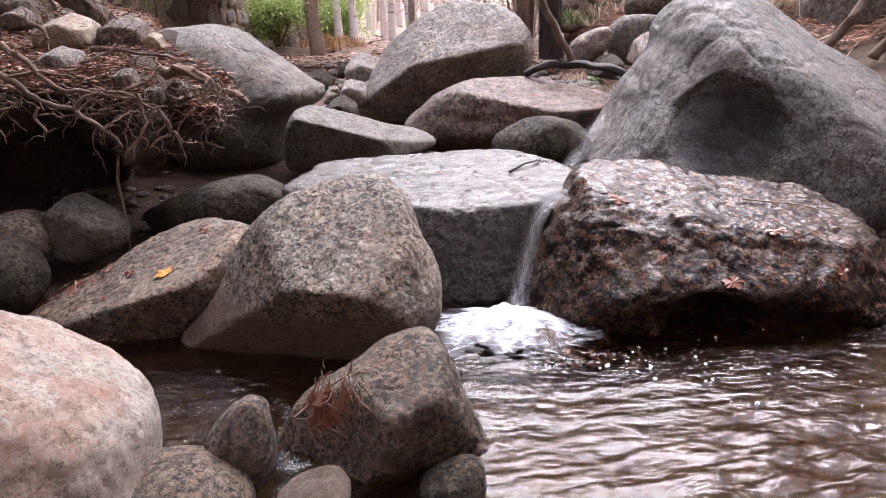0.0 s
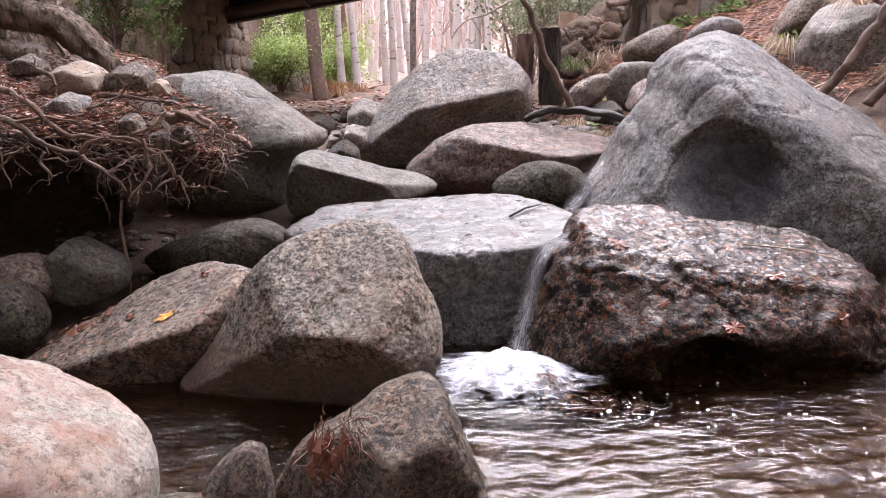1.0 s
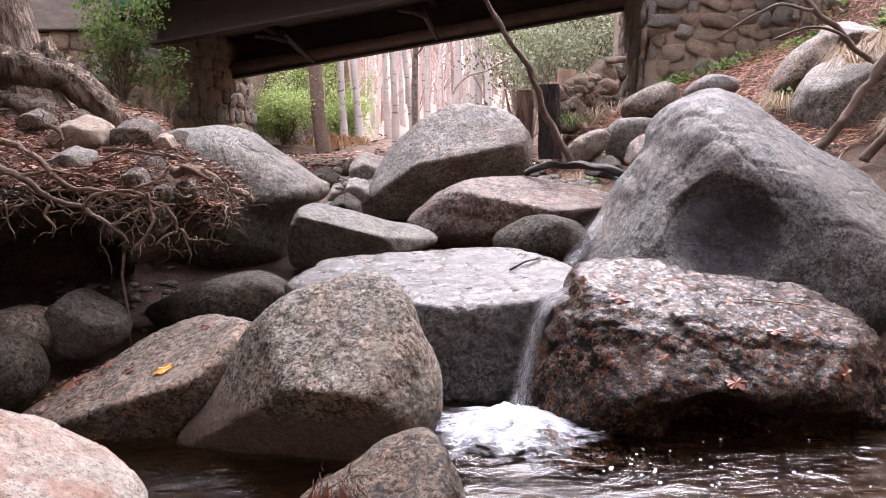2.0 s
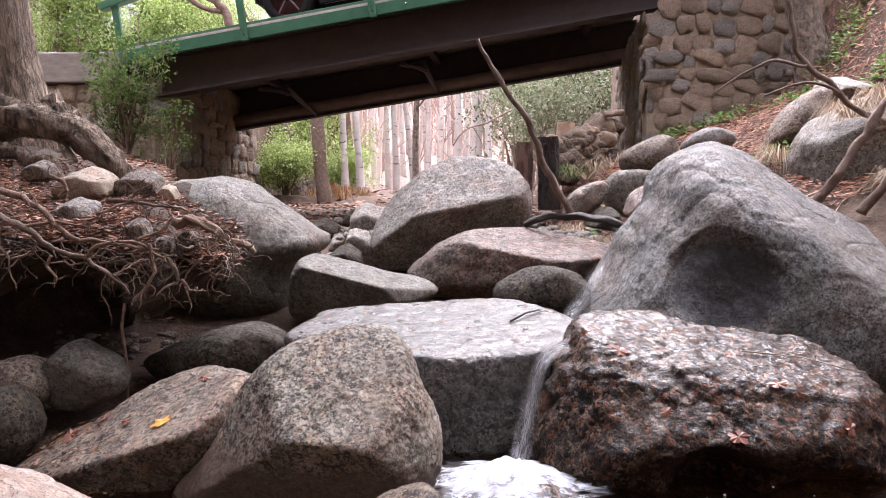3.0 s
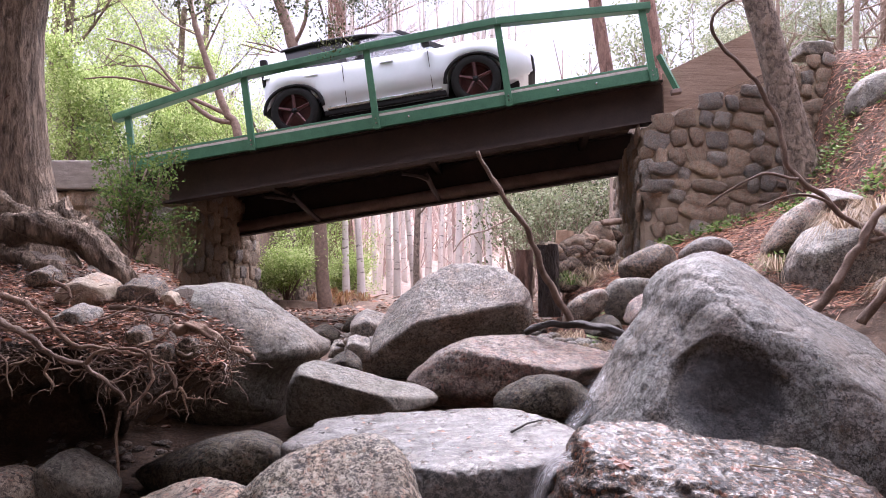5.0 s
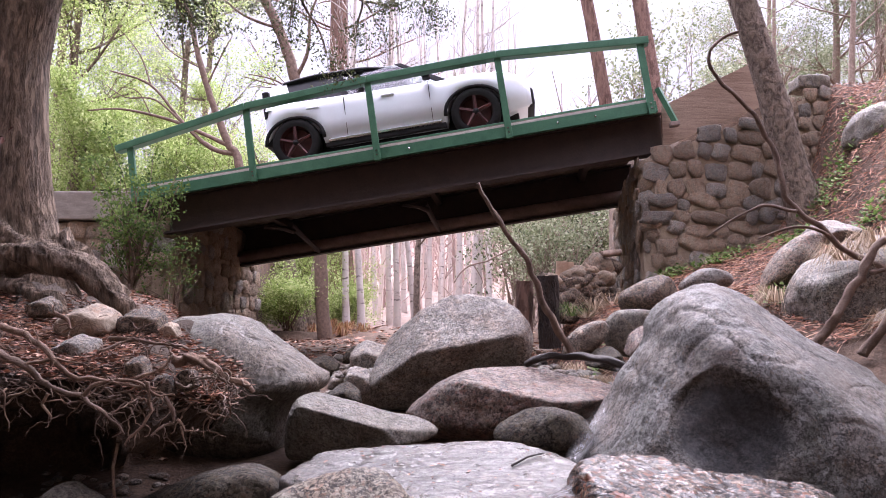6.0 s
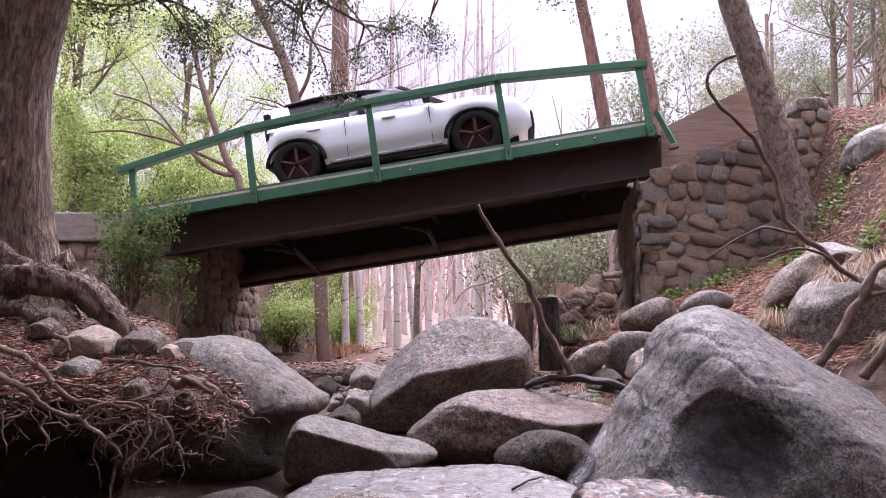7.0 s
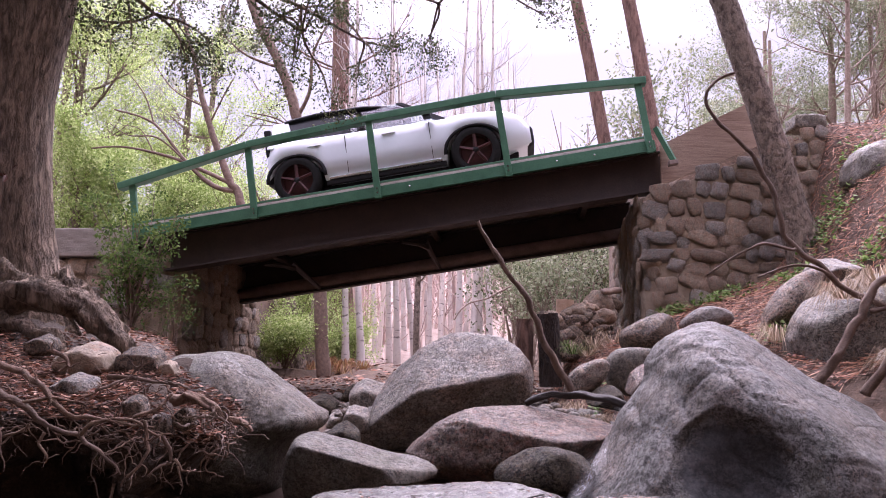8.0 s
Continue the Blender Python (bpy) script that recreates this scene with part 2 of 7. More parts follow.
M_SLAB = granite("granite_washed", (0.028, 0.024, 0.02), (0.14, 0.126, 0.113), (0.58, 0.56, 0.55), (0.3, 0.21, 0.16), 70, 0.06, moss=0.3,
                 moss_col=(0.075, 0.065, 0.042), stain=0.4, stain_col=(0.12, 0.095, 0.075), rough=(0.25, 0.5), relief=0.006, wet=0.38, clear=1.15, tone=0.3)
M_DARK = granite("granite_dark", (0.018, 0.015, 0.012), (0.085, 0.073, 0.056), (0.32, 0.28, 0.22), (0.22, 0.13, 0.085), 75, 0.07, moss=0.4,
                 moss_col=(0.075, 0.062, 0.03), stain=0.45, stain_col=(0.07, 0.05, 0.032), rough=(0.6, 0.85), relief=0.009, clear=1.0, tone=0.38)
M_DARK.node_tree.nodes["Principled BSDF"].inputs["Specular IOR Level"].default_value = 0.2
M_WALLSTONE = granite("wall_fieldstone", (0.14, 0.11, 0.09), (0.36, 0.285, 0.215), (0.58, 0.49, 0.4), (0.46, 0.28, 0.19), 40, 0.05, moss=0.25,
                      moss_col=(0.16, 0.125, 0.065), stain=0.4, stain_col=(0.26, 0.17, 0.11), relief=0.008, clear=0.5, tone=0.95, vary=0.45)
M_WALLGREY = granite("wall_greystone", (0.1, 0.095, 0.09), (0.32, 0.305, 0.29), (0.56, 0.55, 0.54), (0.4, 0.3, 0.22), 40, 0.05, moss=0.2,
                     moss_col=(0.16, 0.14, 0.09), stain=0.35, stain_col=(0.24, 0.18, 0.13), relief=0.009, clear=0.7, tone=0.95, vary=0.4)
M_MORTAR = simple("mortar", (0.2, 0.15, 0.105), (0.4, 0.32, 0.23), 9, 0.95, 0.03)
M_CONCRETE = simple("weathered_concrete", (0.2, 0.18, 0.16), (0.36, 0.33, 0.29), 5, 0.9, 0.012, (1, 1, 3))
M_SOIL = simple("dark_soil", (0.028, 0.019, 0.013), (0.085, 0.056, 0.037), 7, 0.95, 0.05)
M_BUBBLE = simple("white_froth", (0.7, 0.7, 0.7), (0.85, 0.85, 0.85), 30, 0.3)
M_ROOT = simple("root_wood", (0.085, 0.05, 0.034), (0.32, 0.215, 0.15), 22, 0.85, 0.012, (1, 1, 1))
M_DEADWOOD = simple("grey_deadwood", (0.14, 0.1, 0.075), (0.36, 0.28, 0.22), 16, 0.85, 0.01)
M_BROWNWOOD = simple("brown_branch", (0.08, 0.05, 0.035), (0.22, 0.15, 0.11), 14, 0.8, 0.012)
M_BLACKLOG = simple("black_wet_log", (0.012, 0.01, 0.008), (0.04, 0.03, 0.025), 12, 0.7, 0.02)
M_CUTWOOD = simple("fresh_cut_wood", (0.45, 0.3, 0.2), (0.66, 0.5, 0.38), 18, 0.85, 0.004)
M_BARK = bark("furrowed_bark", (0.085, 0.056, 0.036), (0.6, 0.455, 0.33), 0.06, 24, 0.28)
M_BARK_RED = bark("reddish_bark", (0.13, 0.07, 0.05), (0.36, 0.22, 0.17), 0.03, 14, 0.3)
M_BARK_GREY = bark("grey_bark", (0.1, 0.07, 0.05), (0.41, 0.325, 0.25), 0.035, 18, 0.6)
M_BARK_DARK = bark("charred_bark", (0.02, 0.014, 0.011), (0.1, 0.07, 0.056), 0.03, 30, 0.3)
M_GREEN = simple("green_paint", (0.028, 0.115, 0.062), (0.06, 0.19, 0.105), 6, 0.5, 0.003, (1, 1, 1))
M_STRIP = simple("grey_edge_strip", (0.34, 0.33, 0.3), (0.55, 0.54, 0.5), 9, 0.7, 0.003)
M_STEEL = simple("rusty_dark_steel", (0.014, 0.008, 0.006), (0.042, 0.024, 0.018), 5, 0.7, 0.006)
M_PLATE = simple("rusted_flange", (0.14, 0.1, 0.085), (0.3, 0.23, 0.2), 6, 0.7, 0.004)
M_PLANK = simple("brown_plank", (0.2, 0.135, 0.095), (0.38, 0.28, 0.21), 5, 0.8, 0.006, (0.5, 4, 6))
M_DECK = simple("deck_timber", (0.12, 0.1, 0.08), (0.25, 0.21, 0.17), 6, 0.85, 0.006, (6, 1, 1))
M_ROAD = simple("asphalt", (0.04, 0.04, 0.042), (0.075, 0.073, 0.07), 20, 0.9, 0.004)
M_PAINT = simple("white_car_paint", (0.66, 0.71, 0.76), (0.7, 0.75, 0.8), 2, 0.25, coat=0.8)
M_BLACKTRIM = simple("black_trim", (0.012, 0.012, 0.013), (0.022, 0.022, 0.024), 8, 0.65)
M_BLACKTRIM.node_tree.nodes["Principled BSDF"].inputs["Specular IOR Level"].default_value = 0.15
M_TINT = simple("tinted_glass", (0.012, 0.013, 0.015), (0.016, 0.017, 0.02), 4, 0.3)
M_TINT.node_tree.nodes["Principled BSDF"].inputs["Specular IOR Level"].default_value = 0.15
M_TYRE = simple("tyre_rubber", (0.014, 0.014, 0.014), (0.026, 0.026, 0.026), 20, 0.85)
M_TYRE.node_tree.nodes["Principled BSDF"].inputs["Specular IOR Level"].default_value = 0.1
M_RIM = simple("red_and_dark_rim", (0.04, 0.02, 0.02), (0.13, 0.045, 0.045), 8, 0.45, metal=0.4)
M_CHROME = simple("silver_metal", (0.55, 0.55, 0.56), (0.7, 0.7, 0.71), 8, 0.25, metal=1.0)
M_LITTER = leafy("fallen_leaves", ((0.0, (0.05, 0.029, 0.02)), (0.4, (0.14, 0.068, 0.044)), (0.66, (0.32, 0.135, 0.08)), (0.84, (0.52, 0.32, 0.22)), (1.0, (0.13, 0.08, 0.058))), 0.7, 0.15)
M_NEEDLES = leafy("dry_needles", ((0.0, (0.28, 0.1, 0.05)), (0.5, (0.5, 0.225, 0.125)), (1.0, (0.62, 0.4, 0.26))), 0.7, 0.1)
M_ORANGE = leafy("orange_leaf", ((0.0, (0.75, 0.3, 0.05)), (1.0, (0.8, 0.42, 0.08))), 0.5, 0.1)
M_RUSTLEAF = leafy("rust_leaf", ((0.0, (0.12, 0.045, 0.028)), (1.0, (0.26, 0.1, 0.055))), 0.4, 0.1)
M_LEAF = leafy("bright_leaves", ((0.0, (0.16, 0.23, 0.05)), (0.5, (0.35, 0.46, 0.14)), (1.0, (0.62, 0.67, 0.34))), 0.5, 0.6)
M_OAKLEAF = leafy("dark_oak_leaves", ((0.0, (0.022, 0.035, 0.01)), (0.5, (0.06, 0.08, 0.025)), (1.0, (0.14, 0.16, 0.06))), 0.5, 0.25)
# grey-green, lightened so that distance haze is put into the colour
M_PALELEAF = leafy("grey_green_leaves", ((0.0, (0.13, 0.16, 0.085)), (0.5, (0.25, 0.285, 0.16)), (1.0, (0.4, 0.42, 0.28))), 0.6, 0.35)
M_IVY = leafy("dull_green_weeds", ((0.0, (0.07, 0.13, 0.03)), (0.5, (0.15, 0.24, 0.06)), (1.0, (0.28, 0.38, 0.12))), 0.5, 0.4)
M_SAPLING = leafy("sapling_leaves", ((0.0, (0.03, 0.06, 0.013)), (0.5, (0.085, 0.14, 0.032)), (1.0, (0.17, 0.24, 0.06))), 0.85, 0.4)
M_FERN = leafy("golden_fern", ((0.0, (0.16, 0.07, 0.03)), (0.5, (0.3, 0.13, 0.05)), (1.0, (0.32, 0.24, 0.09))), 0.6, 0.3)
M_GRASS = leafy("dry_grass", ((0.0, (0.28, 0.2, 0.12)), (1.0, (0.5, 0.4, 0.28))), 0.7, 0.2)
M_BRUSH = leafy("pinkish_bare_brush", ((0.0, (0.26, 0.18, 0.155)), (0.45, (0.56, 0.43, 0.385)), (1.0, (0.82, 0.73, 0.68))), 0.8, 0.15)


def make_birch():
    m, n, l, b = nodes_of("white_birch_bark")
    v = coords(n, l, (1, 1, 3.2))
    f = tex_noise(n, l, v, 3.2, 6, 0.7, 0.3)
    base = ramp(n, l, tex_noise(n, l, coords(n, l), 1.6, 3), ((0.35, (0.62, 0.54, 0.5)), (0.7, (0.82, 0.77, 0.73))))
    col = blend(n, l, ramp(n, l, f, ((0.56, 0.0), (0.64, 0.85))), base, (0.11, 0.085, 0.075))
    l.new(tint(n, l, col, 0.35), b.inputs["Base Color"])
    b.inputs["Roughness"].default_value = 0.8
    l.new(bump(n, l, f, 0.01), b.inputs["Normal"])
    return m


M_BIRCH = make_birch()


def make_ground():
    """Gravel and soil near by, leaf litter on the banks, dry brush colours on the far hillside."""
    m, n, l, b = nodes_of("creek_ground")
    v = coords(n, l)
    f = tex_noise(n, l, v, 6, 8, 0.68)
    f2 = tex_noise(n, l, v, 55, 4, 0.6)
    col = ramp(n, l, blend(n, l, 0.45, f, f2), ((0.32, (0.025, 0.016, 0.01)), (0.5, (0.075, 0.047, 0.03)), (0.68, (0.19, 0.125, 0.08))))
    patch = tex_noise(n, l, v, 1.1, 5, 0.6)
    col = blend(n, l, ramp(n, l, patch, ((0.45, 0.0), (0.65, 0.5))), col, (0.14, 0.085, 0.055))
    xyz = n.new("ShaderNodeSeparateXYZ")
    l.new(v, xyz.inputs[0])
    away = n.new("ShaderNodeMapRange")
    away.inputs["From Min"].default_value, away.inputs["From Max"].default_value = 17.0, 30.0
    l.new(xyz.outputs["Y"], away.inputs["Value"])
    dry = ramp(n, l, blend(n, l, 0.5, f, patch), ((0.35, (0.2, 0.145, 0.12)), (0.65, (0.44, 0.345, 0.29))))
    col = blend(n, l, away.outputs[0], col, dry)
    l.new(col, b.inputs["Base Color"])
    b.inputs["Roughness"].default_value = 0.95
    l.new(bump(n, l, f, 0.05, 0.9, bump(n, l, f2, 0.012)), b.inputs["Normal"])
    return m


M_GROUND = make_ground()


def make_water():
    m, n, l, b = nodes_of("creek_water")
    b.inputs["Base Color"].default_value = (0.5, 0.36, 0.2, 1)
    b.inputs["Transmission Weight"].default_value = 1.0
    b.inputs["IOR"].default_value = 1.33
    b.inputs["Roughness"].default_value = 0.0
    v = coords(n, l, (1.0, 2.4, 1.0))
    f = tex_noise(n, l, v, 20, 3, 0.5, 0.6)
    swell = tex_noise(n, l, coords(n, l, (1.0, 1.7, 1.0)), 7, 2, 0.5, 0.8)
    l.new(bump(n, l, f, 0.005, 0.9, bump(n, l, swell, 0.012, 1.0)), b.inputs["Normal"])
    return m


def make_froth(name, lo, hi, thin, full, scale, stretch, sides=True, white=0.85):
    """White water, torn into streaks by its own noise and thinning towards its sides."""
    m, n, l, b = nodes_of(name)
    tc = n.new("ShaderNodeTexCoord")
    mp = n.new("ShaderNodeMapping")
    mp.inputs["Scale"].default_value = stretch
    l.new(tc.outputs["UV"], mp.inputs["Vector"])
    f = tex_noise(n, l, mp.outputs[0], scale, 6, 0.65, 0.3)
    b.inputs["Base Color"].default_value = (white, white, white * 1.01, 1)
    b.inputs["Roughness"].default_value = 0.3
    cover = ramp(n, l, f, ((lo, thin), (hi, full)))
    sep = n.new("ShaderNodeSeparateXYZ")
    l.new(tc.outputs["UV"], sep.inputs[0])
    for axis in (("X", "Y") if sides else ("X",)):
        edge = ramp(n, l, sep.outputs[axis], ((0.0, 0.0), (0.42, 1.0), (0.58, 1.0), (1.0, 0.0)))
        cover = blend(n, l, 1.0, cover, edge, "MULTIPLY")
    l.new(cover, b.inputs["Alpha"])
    l.new(bump(n, l, f, 0.008, 0.6), b.inputs["Normal"])
    return m


M_WATER = make_water()
M_CASCADE = make_froth("running_water", 0.44, 0.72, 0.03, 0.6, 6, (4, 1.2, 1), False)
M_FALL = make_froth("falling_water", 0.35, 0.7, 0.08, 0.6, 4, (5, 0.9, 1), False)


def make_foam():
    """Froth: dense where the water strikes, torn to shreds farther out."""
    m, n, l, b = nodes_of("foam")
    tc = n.new("ShaderNodeTexCoord")
    f = tex_noise(n, l, coords(n, l, (1.0, 1.5, 1.0)), 11, 9, 0.68, 0.5)
    far = n.new("ShaderNodeVectorMath")
    far.operation = "DISTANCE"
    l.new(tc.outputs["UV"], far.inputs[0])
    far.inputs[1].default_value = (0.47, 0.84, 0.0)
    gone = n.new("ShaderNodeMath")
    gone.operation = "MULTIPLY_ADD"
    l.new(far.outputs["Value"], gone.inputs[0])
    gone.inputs[1].default_value, gone.inputs[2].default_value = -1.25, 0.47
    both = n.new("ShaderNodeMath")
    both.operation = "ADD"
    l.new(gone.outputs[0], both.inputs[0])
    l.new(f, both.inputs[1])
    cover = ramp(n, l, both.outputs[0], ((0.44, 0.0), (0.6, 0.4), (0.76, 1.0)))
    b.inputs["Base Color"].default_value = (0.64, 0.66, 0.71, 1)
    b.inputs["Roughness"].default_value = 0.35
    l.new(cover, b.inputs["Alpha"])
    l.new(bump(n, l, f, 0.02, 0.8), b.inputs["Normal"])
    return m


M_FOAM = make_foam()


def make_glass():
    m, n, l, b = nodes_of("car_glass")
    b.inputs["Base Color"].default_value = (0.75, 0.8, 0.82, 1)
    b.inputs["Transmission Weight"].default_value = 1.0
    b.inputs["IOR"].default_value = 1.45
    b.inputs["Roughness"].default_value = 0.0
    return m


M_GLASS = make_glass()
# ---- building helpers ----
class Geo:
    """Gathers vertices and faces of one mesh."""

    def __init__(self):
        self.v, self.f = [], []

    def tube(self, pts, r0, r1, sides=6, wobble=0.0, cap=True):
        pts = [Vector(p) for p in pts]
        k = len(pts)
        base = len(self.v)
        up = Vector((0.31, 0.17, 0.93))
        for i, p in enumerate(pts):
            d = (pts[min(i + 1, k - 1)] - pts[max(i - 1, 0)])
            d = d.normalized() if d.length > 1e-6 else Vector((0, 0, 1))
            a = d.cross(up)
            a = a.normalized() if a.length > 0.05 else d.orthogonal().normalized()
            b = d.cross(a)
            r = r0 + (r1 - r0) * i / max(1, k - 1)
            for s in range(sides):
                q = 2 * math.pi * s / sides
                rr = r * (1 + wobble * (noise.noise(p * 7 + Vector((s * 1.7, s, 0))))) if wobble else r
                self.v.append(p + (a * math.cos(q) + b * math.sin(q)) * rr)
        for i in range(k - 1):
            for s in range(sides):
                a0, a1 = base + i * sides + s, base + i * sides + (s + 1) % sides
                self.f.append((a0, a1, a1 + sides, a0 + sides))
        if cap:
            self.f.append(tuple(base + s for s in reversed(range(sides))))
            self.f.append(tuple(base + (k - 1) * sides + s for s in range(sides)))

    def leaf(self, c, u, w, length, width, fold=0.25):
        """A folded leaf of four corners at c, along u, across w."""
        k = len(self.v)
        nrm = u.cross(w)
        self.v += [c, c + u * length * 0.5 + w * width * 0.5 + nrm * width * fold, c + u * length, c + u * length * 0.5 - w * width * 0.5 + nrm * width * fold]
        self.f.append((k, k + 1, k + 2, k + 3))

    def box(self, lo, hi, m=None):
        k = len(self.v)
        for z in (lo[2], hi[2]):
            for x, y in ((lo[0], lo[1]), (hi[0], lo[1]), (hi[0], hi[1]), (lo[0], hi[1])):
                p = Vector((x, y, z))
                self.v.append(m @ p if m else p)
        for f in ((0, 3, 2, 1), (4, 5, 6, 7), (0, 1, 5, 4), (1, 2, 6, 5), (2, 3, 7, 6), (3, 0, 4, 7)):
            self.f.append(tuple(k + i for i in f))

    def mesh(self, name, smooth=False):
        me = bpy.data.meshes.new(name)
        me.from_pydata([tuple(p) for p in self.v], [], self.f)
        me.update()
        if smooth:
            me.polygons.foreach_set("use_smooth", [True] * len(me.polygons))
        return me


def unit(rng=random):
    while True:
        d = Vector((rng.uniform(-1, 1), rng.uniform(-1, 1), rng.uniform(-1, 1)))
        if 0.05 < d.length < 1:
            return d.normalized()


def place(name, me, mat, at=(0, 0, 0), m=None):
    """A top-level mesh object."""
    ob = new(name, me)
    if mat is not None and not me.materials:
        me.materials.append(mat)
    ob.matrix_world = m if m is not None else Matrix.Translation(at)
    return ob


def empty(name, at=(0, 0, 0), m=None):
    ob = new(name)
    ob.empty_display_size = 0.2
    ob.matrix_world = m if m is not None else Matrix.Translation(at)
    return ob


def part(name, me, mat, parent, label="", m=None):
    """A mesh object under a thing or part, in its space."""
    ob = new(name, me)
    if mat is not None and not me.materials:
        me.materials.append(mat)
    ob.parent = parent
    if m is not None:
        ob.matrix_basis = m
    if label:
        ob["label"] = label
    return ob


def bevelled(name, lo, hi, r=0.01, segments=2):
    """A box with rounded edges."""
    bm = bmesh.new()
    bmesh.ops.create_cube(bm, size=1.0)
    for v in bm.verts:
        v.co = Vector([(lo[i] + hi[i]) / 2 + v.co[i] * (hi[i] - lo[i]) for i in range(3)])
    bmesh.ops.bevel(bm, geom=bm.edges[:], offset=r, segments=segments, affect="EDGES", profile=0.6)
    me = bpy.data.meshes.new(name)
    bm.to_mesh(me)
    bm.free()
    return me


ICO = {}


def ico(level):
    if level not in ICO:
        bm = bmesh.new()
        bmesh.ops.create_icosphere(bm, subdivisions=level, radius=1)
        ICO[level] = (np.array([v.co[:] for v in bm.verts]), [tuple(v.index for v in f.verts) for f in bm.faces])
        bm.free()
    return ICO[level]


def rock_mesh(name, outline, front, back, facets=(), sharp=12, seed=0, rough=0.05, lean=0.3, level=5, dents=(), fine=0.02, chisel=9, trim=None):
    """A boulder: a soft meeting of flat faces. outline: its convex shape seen from the pool, as (x, z) round its middle; front and
    back: its depths; trim: shifts of the outline's sides; facets: more faces (nx, ny, nz, distance); dents: hollows (x, y, z, radius, depth)."""
    planes = []
    k = len(outline)
    area = sum(outline[i][0] * outline[(i + 1) % k][1] - outline[(i + 1) % k][0] * outline[i][1] for i in range(k))
    for i in range(k):
        (ax, az), (bx, bz) = outline[i], outline[(i + 1) % k]
        nx, nz = bz - az, ax - bx
        size = math.hypot(nx, nz)
        if size < 1e-6:
            continue
        nx, nz = nx / size, nz / size
        if area < 0:
            nx, nz = -nx, -nz
        d = nx * ax + nz * az
        ny = -lean * max(nz, 0.0)
        c = 1 / math.sqrt(1 + ny * ny)
        planes.append((nx * c, ny * c, nz * c, max(d * c + ny * c * 0.5 * back + (trim[i] if trim else 0.0), 0.05)))
    planes += [(0, -1, 0, front), (0, 1, 0, back)]
    for nx, ny, nz, d in facets:
        s = math.sqrt(nx * nx + ny * ny + nz * nz)
        planes.append((nx / s, ny / s, nz / s, d))
    pl = np.array(planes)
    rng = random.Random(seed * 17 + 5)
    probe = ico(3)[0]
    body = probe * ((np.clip(probe @ pl[:, :3].T / pl[:, 3], 0, None) ** sharp).sum(1) ** (-1.0 / sharp))[:, None]
    for _ in range(chisel):
        n = np.array(unit(rng)[:])
        pl = np.vstack([pl, [*n, float((body @ n).max()) * rng.uniform(0.86, 0.95)]])
    dirs, faces = ico(level)
    q = np.clip(dirs @ pl[:, :3].T / pl[:, 3], 0, None)
    r = (q ** sharp).sum(1) ** (-1.0 / sharp) * 1.03
    co = dirs * r[:, None]
    size = float(np.median(r))
    off = Vector((seed * 3.7, seed * 1.3, seed * 7.1))
    out = []
    for p in co:
        v = Vector(p)
        n1 = noise.fractal(v * (1.6 / size) + off, 1.0, 2.0, 4)
        n2 = noise.fractal(v * (7.0 / size) + off, 0.8, 2.1, 4) if fine else 0.0
        ridge = abs(noise.noise(v * (3.0 / size) - off))
        s = 1 + rough * n1 * 0.8 + fine * n2 - rough * 0.35 * max(0.0, 0.12 - ridge) / 0.12
        v = v * s
        for dx, dy, dz, dr, dd in dents:
            g = (v - Vector((dx, dy, dz))).length / dr * (1 + 0.22 * noise.noise(v * 4.0 + off))
            if g < 1:
                v += Vector((0.1, 1, -0.1)) * dd * (1 - g ** 3) ** 1.3
        out.append(v)
    g = Geo()
    g.v, g.f = out, faces
    return g.mesh(name, True)


